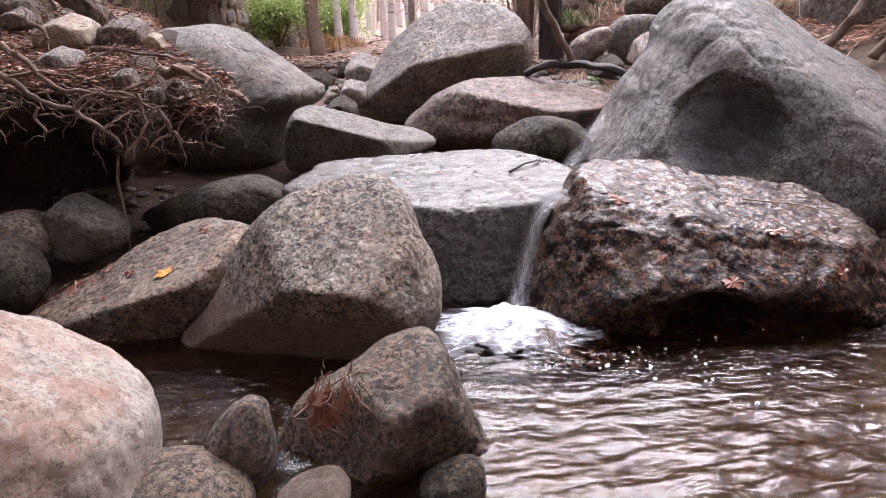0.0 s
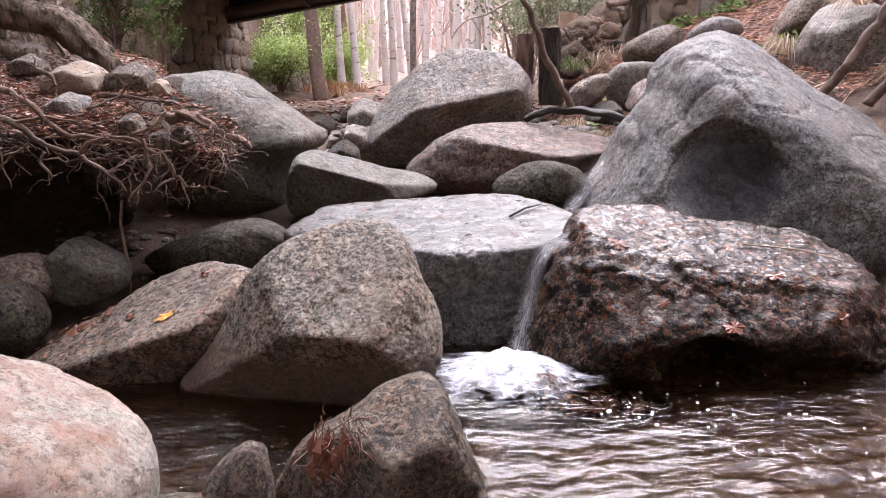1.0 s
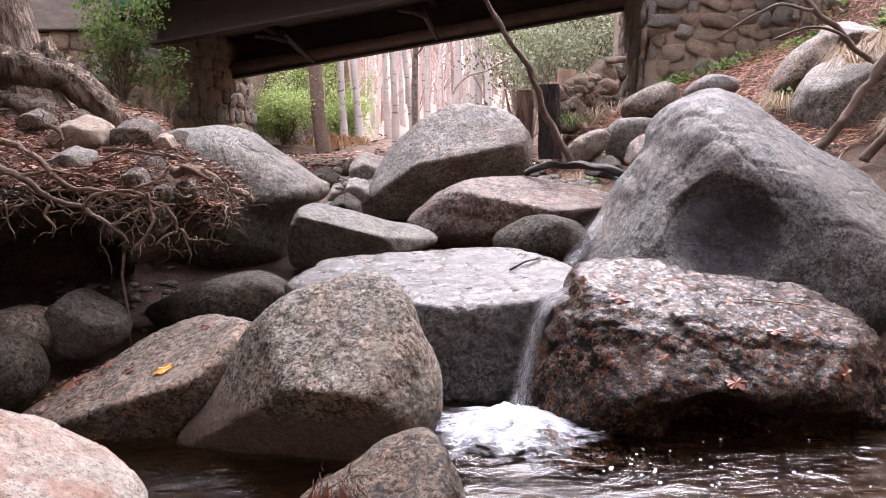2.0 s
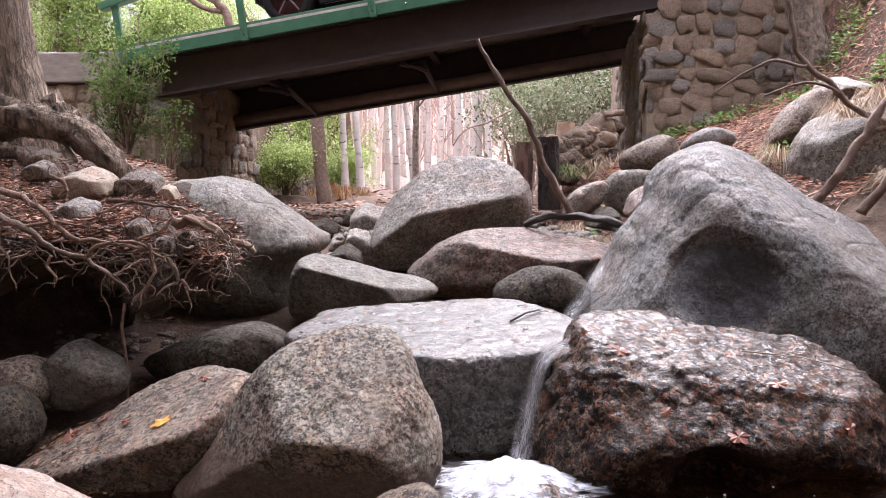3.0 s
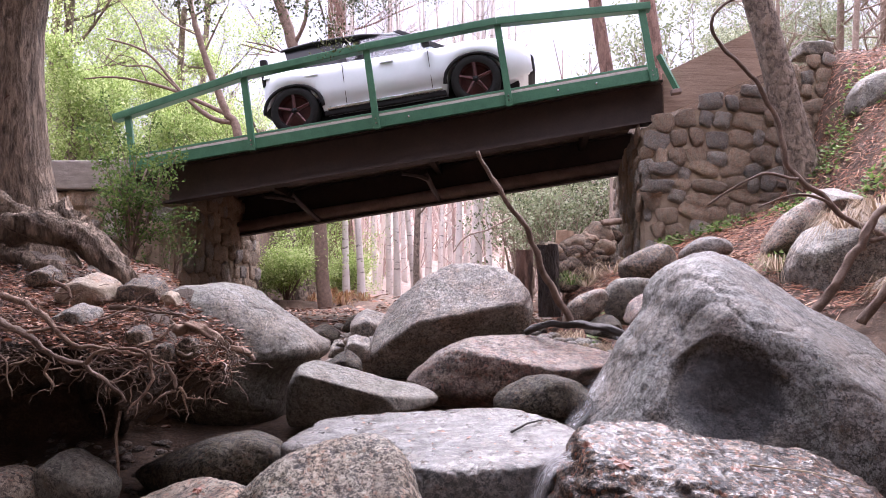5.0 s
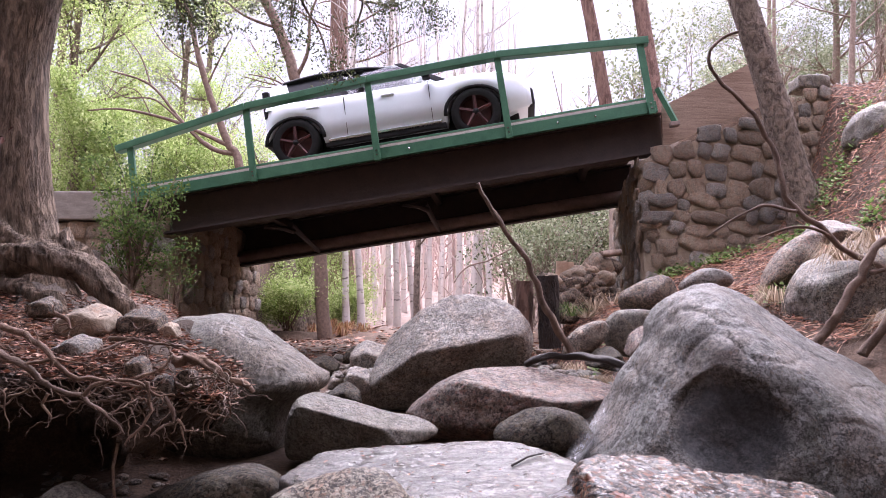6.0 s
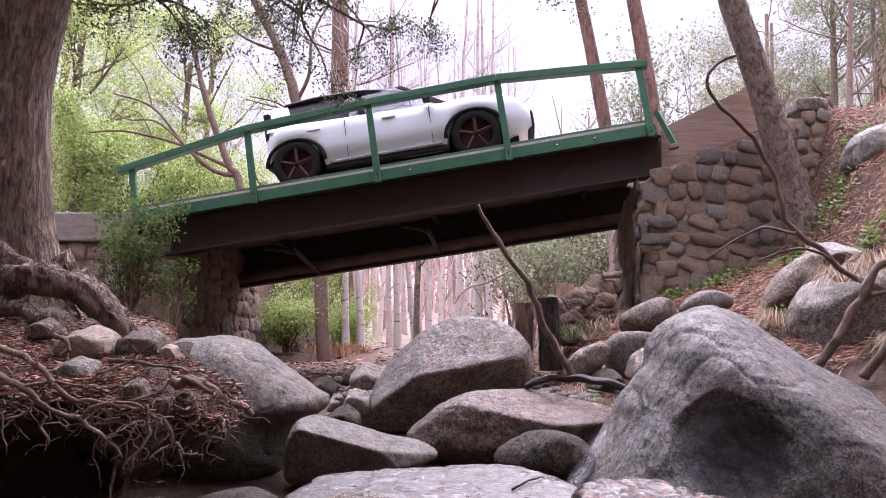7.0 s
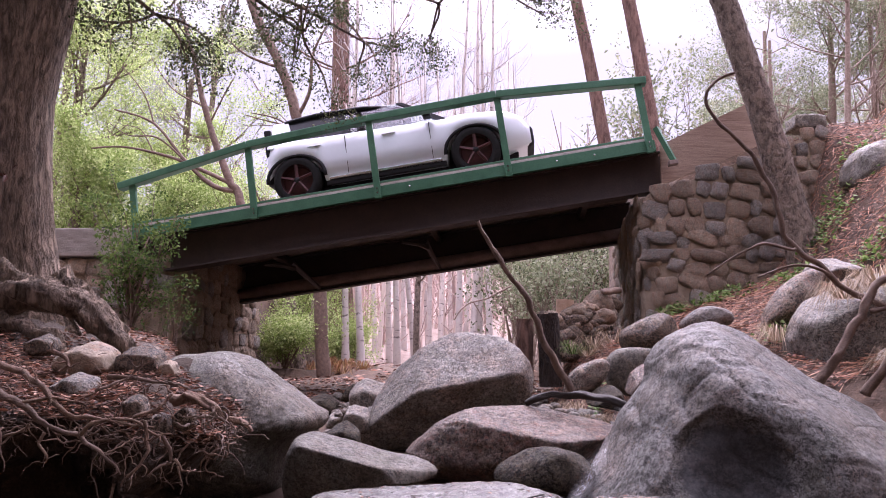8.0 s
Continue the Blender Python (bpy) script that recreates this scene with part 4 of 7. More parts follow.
shaped("big wet reddish-brown boulder with coarse pebbly grain", (1.182, 3.3, 0.062), M_WET,
       ((-0.81, -0.11), (-0.78, 0.02), (-0.74, 0.16), (-0.7, 0.3), (-0.65, 0.37), (-0.59, 0.47), (-0.5, 0.53), (-0.37, 0.55), (-0.2, 0.55), (-0.11, 0.51), (0.07, 0.48), (0.2, 0.45), (0.35, 0.43), (0.51, 0.41), (0.58, 0.37), (0.63, 0.29), (0.67, 0.2), (0.74, 0.1), (0.79, -0.01), (0.83, -0.15), (0.83, -0.3), (0.75, -0.43), (0.41, -0.47), (-0.11, -0.47), (-0.42, -0.44), (-0.66, -0.34), (-0.77, -0.22)),
       0.66, 0.55, facets=((0.14, -0.25, 0.96, 0.402), (0.02, -0.71, 0.71, 0.474), (0.02, -0.92, -0.38, 0.47), (-0.76, -0.54, 0.36, 0.747)), dents=((-0.12, -0.62, -0.02, 0.14, 0.26, 2.0), (0.35, -0.62, -0.12, 0.15, 0.14, 2.4), (-0.5, -0.5, 0.2, 0.14, 0.04), (0.3, -0.5, 0.25, 0.1, 0.03, 2.0)), sharp=30, seed=3, rough=0.05, level=7, chisel=7, fine=0.022)
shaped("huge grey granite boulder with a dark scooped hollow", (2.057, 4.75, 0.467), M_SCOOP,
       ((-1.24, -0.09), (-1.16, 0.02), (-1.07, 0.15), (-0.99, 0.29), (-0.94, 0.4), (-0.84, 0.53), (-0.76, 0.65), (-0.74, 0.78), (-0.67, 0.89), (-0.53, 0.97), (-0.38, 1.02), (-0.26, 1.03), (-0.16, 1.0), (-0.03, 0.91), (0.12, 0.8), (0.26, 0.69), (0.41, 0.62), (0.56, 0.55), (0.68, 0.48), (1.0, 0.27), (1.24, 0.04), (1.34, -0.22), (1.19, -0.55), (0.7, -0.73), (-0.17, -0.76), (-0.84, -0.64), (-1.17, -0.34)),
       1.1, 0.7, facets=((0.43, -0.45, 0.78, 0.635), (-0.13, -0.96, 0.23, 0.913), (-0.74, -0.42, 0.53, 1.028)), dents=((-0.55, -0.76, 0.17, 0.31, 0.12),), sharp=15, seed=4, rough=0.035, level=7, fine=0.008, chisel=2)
shaped("rounded pale grey granite boulder with a faceted shoulder", (0.054, 6.5, 0.986), M_GREY,
       ((-0.75, -0.39), (-0.67, -0.22), (-0.6, 0.0), (-0.49, 0.17), (-0.32, 0.32), (-0.13, 0.44), (0.03, 0.51), (0.27, 0.51), (0.48, 0.45), (0.63, 0.31), (0.7, 0.17), (0.7, 0.03), (0.63, -0.11), (0.41, -0.25), (0.03, -0.45), (-0.36, -0.48), (-0.65, -0.46)),
       0.55, 0.6, facets=((-0.14, -0.64, 0.75, 0.278), (0.09, -0.87, -0.48, 0.309), (-0.6, -0.49, 0.63, 0.345)), sharp=30, seed=5, rough=0.04, level=6, chisel=4)
shaped("large rounded grey boulder leaning on the bank", (-1.486, 5.35, 0.755), M_SMOOTH,
       ((-0.47, 0.37), (-0.38, 0.49), (-0.2, 0.51), (-0.01, 0.54), (0.15, 0.5), (0.3, 0.4), (0.45, 0.28), (0.61, 0.16), (0.7, 0.1), (0.67, 0.02), (0.57, -0.04), (0.47, -0.13), (0.42, -0.29), (0.36, -0.42), (0.2, -0.51), (-0.02, -0.55), (-0.3, -0.51), (-0.49, -0.29), (-0.53, 0.07)),
       0.55, 0.55, facets=((0.5, -0.2, 0.83, 0.48),), sharp=9, seed=6, rough=0.03, level=7, fine=0.005, chisel=0, full=2.1)
shaped("low dark green-grey boulder with a smooth sloping top", (-0.603, 4.9, 0.542), M_SMOOTH,
       ((-0.39, -0.01), (-0.35, 0.14), (-0.26, 0.22), (-0.14, 0.2), (0.08, 0.14), (0.3, 0.08), (0.48, 0.06), (0.58, -0.01), (0.55, -0.06), (0.37, -0.1), (0.08, -0.14), (-0.15, -0.18), (-0.37, -0.19)),
       0.32, 0.35, facets=((0.24, -0.19, 0.95, 0.118), (-0.11, -0.94, -0.33, 0.192), (0.58, -0.75, 0.31, 0.319)), sharp=34, seed=7, rough=0.035, level=6, chisel=3)
shaped("broad reddish granite boulder washed by the stream", (0.468, 5.5, 0.647), M_RED,
       ((-0.74, -0.08), (-0.6, 0.06), (-0.44, 0.17), (-0.23, 0.24), (0.01, 0.27), (0.25, 0.27), (0.46, 0.22), (0.62, 0.18), (0.75, 0.14), (0.78, 0.06), (0.68, -0.03), (0.55, -0.1), (0.26, -0.21), (-0.07, -0.27), (-0.4, -0.27), (-0.63, -0.21)),
       0.45, 0.45, facets=((0.12, -0.27, 0.96, 0.196), (-0.16, -0.97, 0.16, 0.375)), sharp=24, seed=8, rough=0.05, level=6, chisel=5)
shaped("small dark wet boulder in the stream", (0.62, 4.7, 0.531), M_DARK,
       ((-0.31, -0.01), (-0.23, 0.08), (-0.11, 0.14), (0.03, 0.16), (0.17, 0.13), (0.27, 0.08), (0.29, 0.0), (0.21, -0.1), (0.0, -0.16), (-0.23, -0.11)),
       0.22, 0.26, sharp=20, seed=9, rough=0.06, level=5, chisel=5)
shaped("low pinkish-grey boulder with fallen leaves on it", (-1.205, 3.0, 0.147), M_MOTTLE,
       ((-0.55, -0.15), (-0.43, -0.06), (-0.31, 0.01), (-0.19, 0.08), (-0.1, 0.16), (-0.01, 0.22), (0.1, 0.26), (0.22, 0.29), (0.33, 0.27), (0.42, 0.24), (0.44, 0.15), (0.36, 0.01), (0.24, -0.11), (0.1, -0.19), (-0.09, -0.24), (-0.28, -0.24), (-0.46, -0.21)),
       0.34, 0.34, facets=((-0.32, -0.33, 0.89, 0.098), (0.06, -0.92, -0.38, 0.241)), sharp=26, seed=10, rough=0.055, level=6, chisel=5)
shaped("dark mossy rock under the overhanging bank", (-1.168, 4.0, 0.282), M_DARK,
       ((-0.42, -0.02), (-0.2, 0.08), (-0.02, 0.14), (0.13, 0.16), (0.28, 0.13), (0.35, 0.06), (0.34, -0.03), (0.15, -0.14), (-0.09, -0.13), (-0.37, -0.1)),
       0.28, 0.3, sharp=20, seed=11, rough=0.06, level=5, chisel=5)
shaped("fist-shaped grey rock below the root bank", (-1.685, 3.5, 0.282), M_SMOOTH,
       ((-0.19, 0.02), (-0.12, 0.11), (-0.03, 0.17), (0.05, 0.14), (0.16, 0.07), (0.2, -0.0), (0.17, -0.08), (0.04, -0.15), (-0.1, -0.14), (-0.17, -0.09)),
       0.17, 0.18, facets=((0.31, -0.31, 0.9, 0.143), (-0.24, -0.97, -0.1, 0.121)), sharp=26, seed=12, rough=0.05, level=5, chisel=3)
shaped("rounded mossy grey rock below the root bank", (-1.939, 3.4, 0.27), M_MOTTLE,
       ((-0.15, 0.04), (-0.09, 0.1), (-0.01, 0.12), (0.06, 0.11), (0.12, 0.06), (0.15, -0.02), (0.12, -0.09), (0.01, -0.12), (-0.1, -0.09)),
       0.16, 0.2, sharp=20, seed=13, rough=0.06, level=5, chisel=5)
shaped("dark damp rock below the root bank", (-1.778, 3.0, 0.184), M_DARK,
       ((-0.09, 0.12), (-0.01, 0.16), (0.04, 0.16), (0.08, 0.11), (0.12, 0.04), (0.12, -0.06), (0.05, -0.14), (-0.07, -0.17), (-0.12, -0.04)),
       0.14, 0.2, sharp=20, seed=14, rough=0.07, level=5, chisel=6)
shaped("rounded speckled boulder with a clump of dry roots", (-0.19, 1.98, 0.028), M_BROWN,
       ((-0.31, -0.13), (-0.28, -0.0), (-0.23, 0.08), (-0.15, 0.14), (-0.06, 0.2), (0.03, 0.26), (0.12, 0.29), (0.16, 0.28), (0.19, 0.24), (0.22, 0.18), (0.26, 0.09), (0.3, -0.01), (0.31, -0.05), (0.25, -0.1), (0.11, -0.17), (-0.05, -0.24), (-0.22, -0.24)),
       0.24, 0.24, facets=((-0.15, -0.44, 0.89, 0.204), (-0.59, -0.75, 0.3, 0.161), (0.43, -0.89, -0.16, 0.195)), sharp=28, seed=17, rough=0.05, level=6, chisel=4)
shaped("small brown cone-shaped rock standing in the water", (-0.533, 1.82, 0.066), M_BROWN,
       ((-0.11, -0.03), (-0.08, 0.04), (-0.05, 0.09), (-0.01, 0.13), (0.03, 0.15), (0.07, 0.13), (0.08, 0.08), (0.09, -0.0), (0.07, -0.1), (0.0, -0.14), (-0.08, -0.11)),
       0.1, 0.1, sharp=18, seed=16, rough=0.05, level=5, chisel=4)
shaped("small grey rock at the water's edge", (-0.317, 1.68, 0.005), M_SPECK,
       ((-0.1, -0.0), (-0.06, 0.04), (-0.01, 0.06), (0.04, 0.07), (0.08, 0.04), (0.08, -0.01), (0.04, -0.06), (-0.06, -0.06)),
       0.1, 0.1, sharp=18, seed=18, rough=0.06, level=4, chisel=4)
shaped("small dark mossy rock at the water's edge", (0.007, 1.75, -0.022), M_DARK,
       ((-0.11, -0.03), (-0.05, 0.04), (0.03, 0.08), (0.08, 0.08), (0.1, 0.04), (0.08, -0.03), (-0.0, -0.08), (-0.09, -0.07)),
       0.1, 0.1, sharp=18, seed=19, rough=0.06, level=4, chisel=4)
shaped("pale pink granite boulder at the water's edge", (-1.092, 1.646, 0.145), M_PINK,
       ((-0.31, 0.26), (-0.09, 0.35), (0.1, 0.36), (0.16, 0.33), (0.22, 0.3), (0.29, 0.26), (0.35, 0.21), (0.37, 0.14), (0.38, 0.07), (0.38, 0.01), (0.38, -0.06), (0.37, -0.13), (0.36, -0.23), (0.16, -0.34), (-0.29, -0.31), (-0.41, -0.05)),
       0.36, 0.36, facets=((0.5, 0.16, 0.85, 0.301),), sharp=14, seed=15, rough=0.045, level=6, chisel=3)
shaped("rounded brown-grey rock on the leafy bank", (1.86, 6.8, 1.488), M_BROWN,
       ((-0.27, -0.0), (-0.11, 0.12), (0.08, 0.19), (0.19, 0.16), (0.24, 0.05), (0.19, -0.1), (-0.01, -0.18), (-0.22, -0.14)),
       0.2, 0.25, sharp=24, seed=51, rough=0.05, level=5, chisel=4, group='rocks on the bank')
shaped("upright grey slab of rock in the bank", (1.645, 6.55, 1.163), M_SMOOTH,
       ((-0.25, 0.04), (-0.13, 0.19), (0.19, 0.18), (0.26, 0.04), (0.16, -0.17), (-0.06, -0.21), (-0.21, -0.15)),
       0.12, 0.25, sharp=28, seed=52, rough=0.04, level=5, chisel=3, group='rocks on the bank')
shaped("flat bluish rock among leaves on the bank", (2.509, 7.2, 1.652), M_BLUE,
       ((-0.24, -0.06), (-0.14, 0.07), (0.01, 0.13), (0.2, 0.09), (0.22, -0.03), (-0.06, -0.14)),
       0.2, 0.25, sharp=22, seed=53, rough=0.06, level=5, chisel=4, group='rocks on the bank')
shaped("big angular grey boulder draped with dry grass", (3.342, 5.85, 1.477), M_GREY,
       ((-0.66, -0.28), (-0.63, -0.04), (-0.56, 0.13), (-0.41, 0.29), (-0.22, 0.39), (0.0, 0.46), (0.32, 0.49), (0.57, 0.39), (0.64, 0.08), (0.47, -0.31), (0.03, -0.44), (-0.49, -0.45)),
       0.4, 0.5, facets=((-0.42, -0.26, 0.87, 0.333), (-0.21, -0.98, 0.08, 0.399)), sharp=30, seed=54, rough=0.045, level=6, chisel=5, group='rocks on the bank')
shaped("long tan rock on the leafy bank", (3.016, 6.5, 1.778), M_MOTTLE,
       ((-0.26, -0.23), (-0.16, 0.01), (-0.01, 0.17), (0.16, 0.26), (0.28, 0.25), (0.22, 0.09), (0.01, -0.15), (-0.17, -0.3)),
       0.2, 0.22, sharp=26, seed=55, rough=0.06, level=5, chisel=6, group='rocks on the bank')
boulder("small grey stone between boulders", (-0.71, 6.30, 0.76), M_GREY,
        ((-0.13, -0.12), (-0.10, 0.09), (-0.01, 0.13), (0.12, 0.08), (0.12, -0.12)),
        0.12, 0.14, trim=(0.004, -0.011, -0.020, -0.014, -0.012), seed=21, sharp=18, rough=0.07, level=4)
boulder("small dark stone between boulders", (-0.74, 5.80, 0.68), M_DARK,
        ((-0.13, -0.07), (-0.11, 0.06), (-0.03, 0.08), (0.12, 0.01), (0.13, -0.09)),
        0.1, 0.12, trim=(-0.007, -0.045, -0.266, -0.011, -0.012), seed=22, sharp=18, rough=0.07, level=4)
boulder("weathered grey rock in the upper creek", (-0.74, 7.60, 0.93), M_GREY,
        ((-0.21, -0.17), (-0.19, 0.07), (-0.02, 0.17), (0.21, 0.08), (0.21, -0.17)),
        0.2, 0.22, trim=(-0.008, -0.008, -0.035, -0.020, -0.015), seed=23, sharp=18, rough=0.07, level=4)
boulder("flat grey rock high on the bank", (3.64, 7.00, 2.10), M_GREY,
        ((-0.32, -0.05), (-0.18, 0.11), (0.14, 0.15), (0.32, 0.03), (0.23, -0.16)),
        0.25, 0.3, trim=(-0.104, -0.011, -0.005, -0.094, -0.074), group="rocks on the bank", seed=56, sharp=22, rough=0.06, level=5)
boulder("pale whitish rock behind the huge boulder", (3.16, 5.20, 1.18), M_PINK,
        ((-0.29, -0.10), (-0.21, 0.10), (0.02, 0.21), (0.29, 0.06), (0.24, -0.21)),
        0.2, 0.22, trim=(-0.105, -0.068, 0.011, -0.133, -0.022), group="rocks on the bank", seed=57, sharp=22, rough=0.05, level=5)
shaped("grey boulder half sunk in leaves high on the bank", (5.211, 8.6, 3.569), M_SMOOTH,
       ((-0.5, -0.1), (-0.37, 0.16), (-0.16, 0.28), (0.21, 0.34), (0.52, 0.06), (0.3, -0.25), (-0.1, -0.3), (-0.43, -0.25)),
       0.35, 0.4, sharp=22, seed=58, rough=0.06, level=5, chisel=5, group="rocks on the bank")
boulder("small pink rock on the bank", (1.52, 5.90, 1.08), M_RED,
        ((-0.14, -0.11), (-0.09, 0.03), (0.04, 0.13), (0.15, 0.07), (0.12, -0.13)),
        0.12, 0.12, trim=(-0.034, -0.156, 0.001, -0.038, -0.007), group="rocks on the bank", seed=59, sharp=22, rough=0.07, level=5)
shaped("smooth tan rock on the edge of the bank", (1.185, 6.3, 1.098), M_MOTTLE,
       ((-0.18, -0.13), (-0.15, 0.02), (-0.02, 0.12), (0.14, 0.16), (0.19, 0.07), (0.08, -0.08), (-0.04, -0.15)),
       0.14, 0.2, sharp=22, seed=60, rough=0.06, level=5, chisel=5, group="rocks on the bank")
boulder("flat dark rock at the stream edge", (1.26, 6.00, 0.94), M_DARK,
        ((-0.17, -0.04), (-0.06, 0.07), (0.07, 0.11), (0.18, 0.03), (0.16, -0.10)),
        0.14, 0.16, trim=(-0.109, -0.114, 0.012, -0.023, -0.005), group="rocks on the bank", seed=61, sharp=22, rough=0.07, level=5)


def dome(label, at, size, shear, mat, seed, rough=0.04):
    """A water-worn boulder without flat faces."""
    dirs, faces = ico(6)
    g = Geo()
    off = Vector((seed * 2.3, seed, 1.7))
    for d in dirs:
        v = Vector((d[0] * size[0] - shear * d[2] * size[2], d[1] * size[1], d[2] * size[2]))
        s = 1 + rough * noise.fractal(v * 3.0 + off, 1.0, 2.0, 4) + 0.012 * noise.fractal(v * 16 + off, 0.8, 2.1, 3)
        crack = abs(noise.noise(v * 4.5 - off))
        g.v.append(v * (s - 0.012 * max(0.0, 0.06 - crack) / 0.06))
    g.f = faces
    return tagged(place("boulder", g.mesh("boulder", True), mat, at), label, "boulder", "creek boulders")


dome("low brown rock beside the pale pink boulder", (-0.67, 1.66, 0.0), (0.2, 0.22, 0.12), 0.0, M_BROWN, 16)
shaped("low dark red rock awash below the little fall", (0.53, 2.75, -0.116), M_WET,
       ((-0.23, 0.1), (-0.18, 0.17), (-0.07, 0.13), (0.06, 0.07), (0.19, 0.01), (0.31, -0.03), (0.32, -0.09), (0.15, -0.12), (-0.15, -0.08), (-0.24, 0.01)),
       0.2, 0.22, sharp=18, seed=20, rough=0.06, level=5, chisel=4)
for k, (x, y, s) in enumerate(((-0.95, 6.7, 0.1), (-1.0, 7.4, 0.13), (-0.62, 7.0, 0.09), (-1.3, 8.2, 0.17), (-0.5, 8.5, 0.15), (-1.9, 9.0, 0.2), (-1.1, 9.4, 0.16), (0.2, 8.8, 0.25), (-2.4, 10.4, 0.22), (0.9, 6.35, 0.14), (1.15, 5.95, 0.16))):
    boulder("small rounded creek stone", (x, y, along(y, BED) + s * 0.5), M_GREY if k % 3 else M_DARK, ((-s, -0.5 * s), (-0.7 * s, 0.55 * s), (0.2 * s, 0.8 * s), (s, 0.2 * s), (0.7 * s, -0.7 * s)), s, s,
            seed=30 + k, rough=0.09, level=4, group="creek stones", category="stone", name="creek_stone")

# a rough dry-laid pile of stones with cut stumps
for k in range(46):
    rnd = random.Random(700 + k)
    s = rnd.uniform(0.0, 1.0)
    row = k % 4
    x, y = 1.32 + 0.86 * s + rnd.uniform(-0.04, 0.04), 8.9 + 0.4 * s + 0.05 * row
    w = rnd.uniform(0.07, 0.2)
    h = w * rnd.uniform(0.35, 0.8)
    z = 1.4 + 0.2 * s + 0.135 * row + rnd.uniform(-0.06, 0.06)
    q = rnd.uniform(-0.7, 0.9)
    form = [(u * math.cos(q) - v * math.sin(q), u * math.sin(q) + v * math.cos(q)) for u, v in ((-w, -h), (-0.9 * w, 0.8 * h), (0.2 * w, 1.1 * h), (w, 0.5 * h), (0.85 * w, -h))]
    boulder("weathered tan stone in a rough dry-laid pile", (x, y, z), M_WALLSTONE if row > 1 and k % 3 else M_BROWN, form, 0.13, 0.18,
            seed=80 + k, rough=0.16, level=3, sharp=30, chisel=9, group="stones of the pile", category="stone", name="pile_stone")
# ---- the undercut bank with roots ----
LEDGE_TOP = ((-4.4, 1.6), (-2.9, 1.3), (-2.35, 1.16), (-1.6, 1.04), (-1.25, 0.88), (-0.92, 0.77))
LEDGE_LOW = ((-4.4, 0.72), (-2.0, 0.74), (-1.5, 0.68), (-1.15, 0.7), (-0.92, 0.78))


def ledge_profile(x):
    t, b = along(x, LEDGE_TOP), along(x, LEDGE_LOW)
    lip = along(x, ((-4.4, 3.3), (-2.2, 3.48), (-1.5, 3.6), (-0.92, 3.82)))
    back = along(x, ((-4.4, 6.3), (-2.3, 5.8), (-1.8, 4.75), (-1.6, 4.5), (-1.2, 4.2), (-0.92, 4.0)))
    cave = min(back - 0.03, 4.75)
    return [(back, t + 0.12), (lip + (back - lip) * 0.55, t), (lip + (back - lip) * 0.3, t - 0.06), (lip + (back - lip) * 0.12, (t * 2 + b) / 3), (lip, (t + b) / 2 - 0.03), (lip + 0.02, b + 0.06), (lip + (cave - lip) * 0.12, b),
            (lip + (cave - lip) * 0.5, b - 0.06), (cave, b - 0.1), (cave + 0.03, along(x, ((-2.1, 0.1), (-1.8, b - 0.12))))]


def ledge_point(x, s):
    """A point on the bank's skin: s runs from the top's back (0) over the lip to the cave floor (1)."""
    pr = ledge_profile(x)
    q = s * (len(pr) - 1)
    i = min(int(q), len(pr) - 2)
    f = q - i
    return Vector((x, pr[i][0] + (pr[i + 1][0] - pr[i][0]) * f, pr[i][1] + (pr[i + 1][1] - pr[i][1]) * f))


def build_ledge():
    g = Geo()
    nx, ns = 110, 70
    for i in range(nx + 1):
        x = -4.4 + 3.36 * i / nx
        for j in range(ns + 1):
            p = ledge_point(x, j / ns)
            n1 = noise.fractal(p * 3.2, 0.8, 2.1, 5)
            n2 = noise.noise(p * 13)
            p += Vector((n1 * 0.06, n1 * 0.2 + n2 * 0.04, n1 * 0.13 + n2 * 0.03))
            # the bank narrows to a tip
            g.v.append(p.lerp(Vector((p.x, 3.85, 0.83)), 0.95 * smooth((x + 1.35) / 0.31)))
    for i in range(nx):
        for j in range(ns):
            k = i * (ns + 1) + j
            g.f.append((k, k + 1, k + ns + 2, k + ns + 1))
    tagged(place("earth_bank", g.mesh("earth_bank", True), M_SOIL), "undercut bank of dark soil held by roots", "bank", kind="structure")


build_ledge()


def root_path(p, d, length, rnd, droop=0.3, steps=9, curl=0.5):
    pts = [p.copy()]
    d = d.normalized()
    for _ in range(steps):
        d = (d + Vector((rnd.uniform(-curl, curl), rnd.uniform(-curl, curl) * 0.5, rnd.uniform(-curl, curl) - droop * 0.4))).normalized()
        p = p + d * length / steps
        pts.append(p.copy())
    return pts


def root_kinks(pts, per, size, seed):
    """A broken line made finer and gnarled."""
    out = []
    for a, b in zip(pts, pts[1:]):
        for i in range(per):
            p = Vector(a).lerp(Vector(b), i / per)
            out.append(p + size * Vector((noise.noise(p * 17 + Vector((seed, 0, 0))), noise.noise(p * 17 + Vector((0, seed, 5))), noise.noise(p * 13 + Vector((3, 0, seed))))))
    return out + [Vector(pts[-1])]


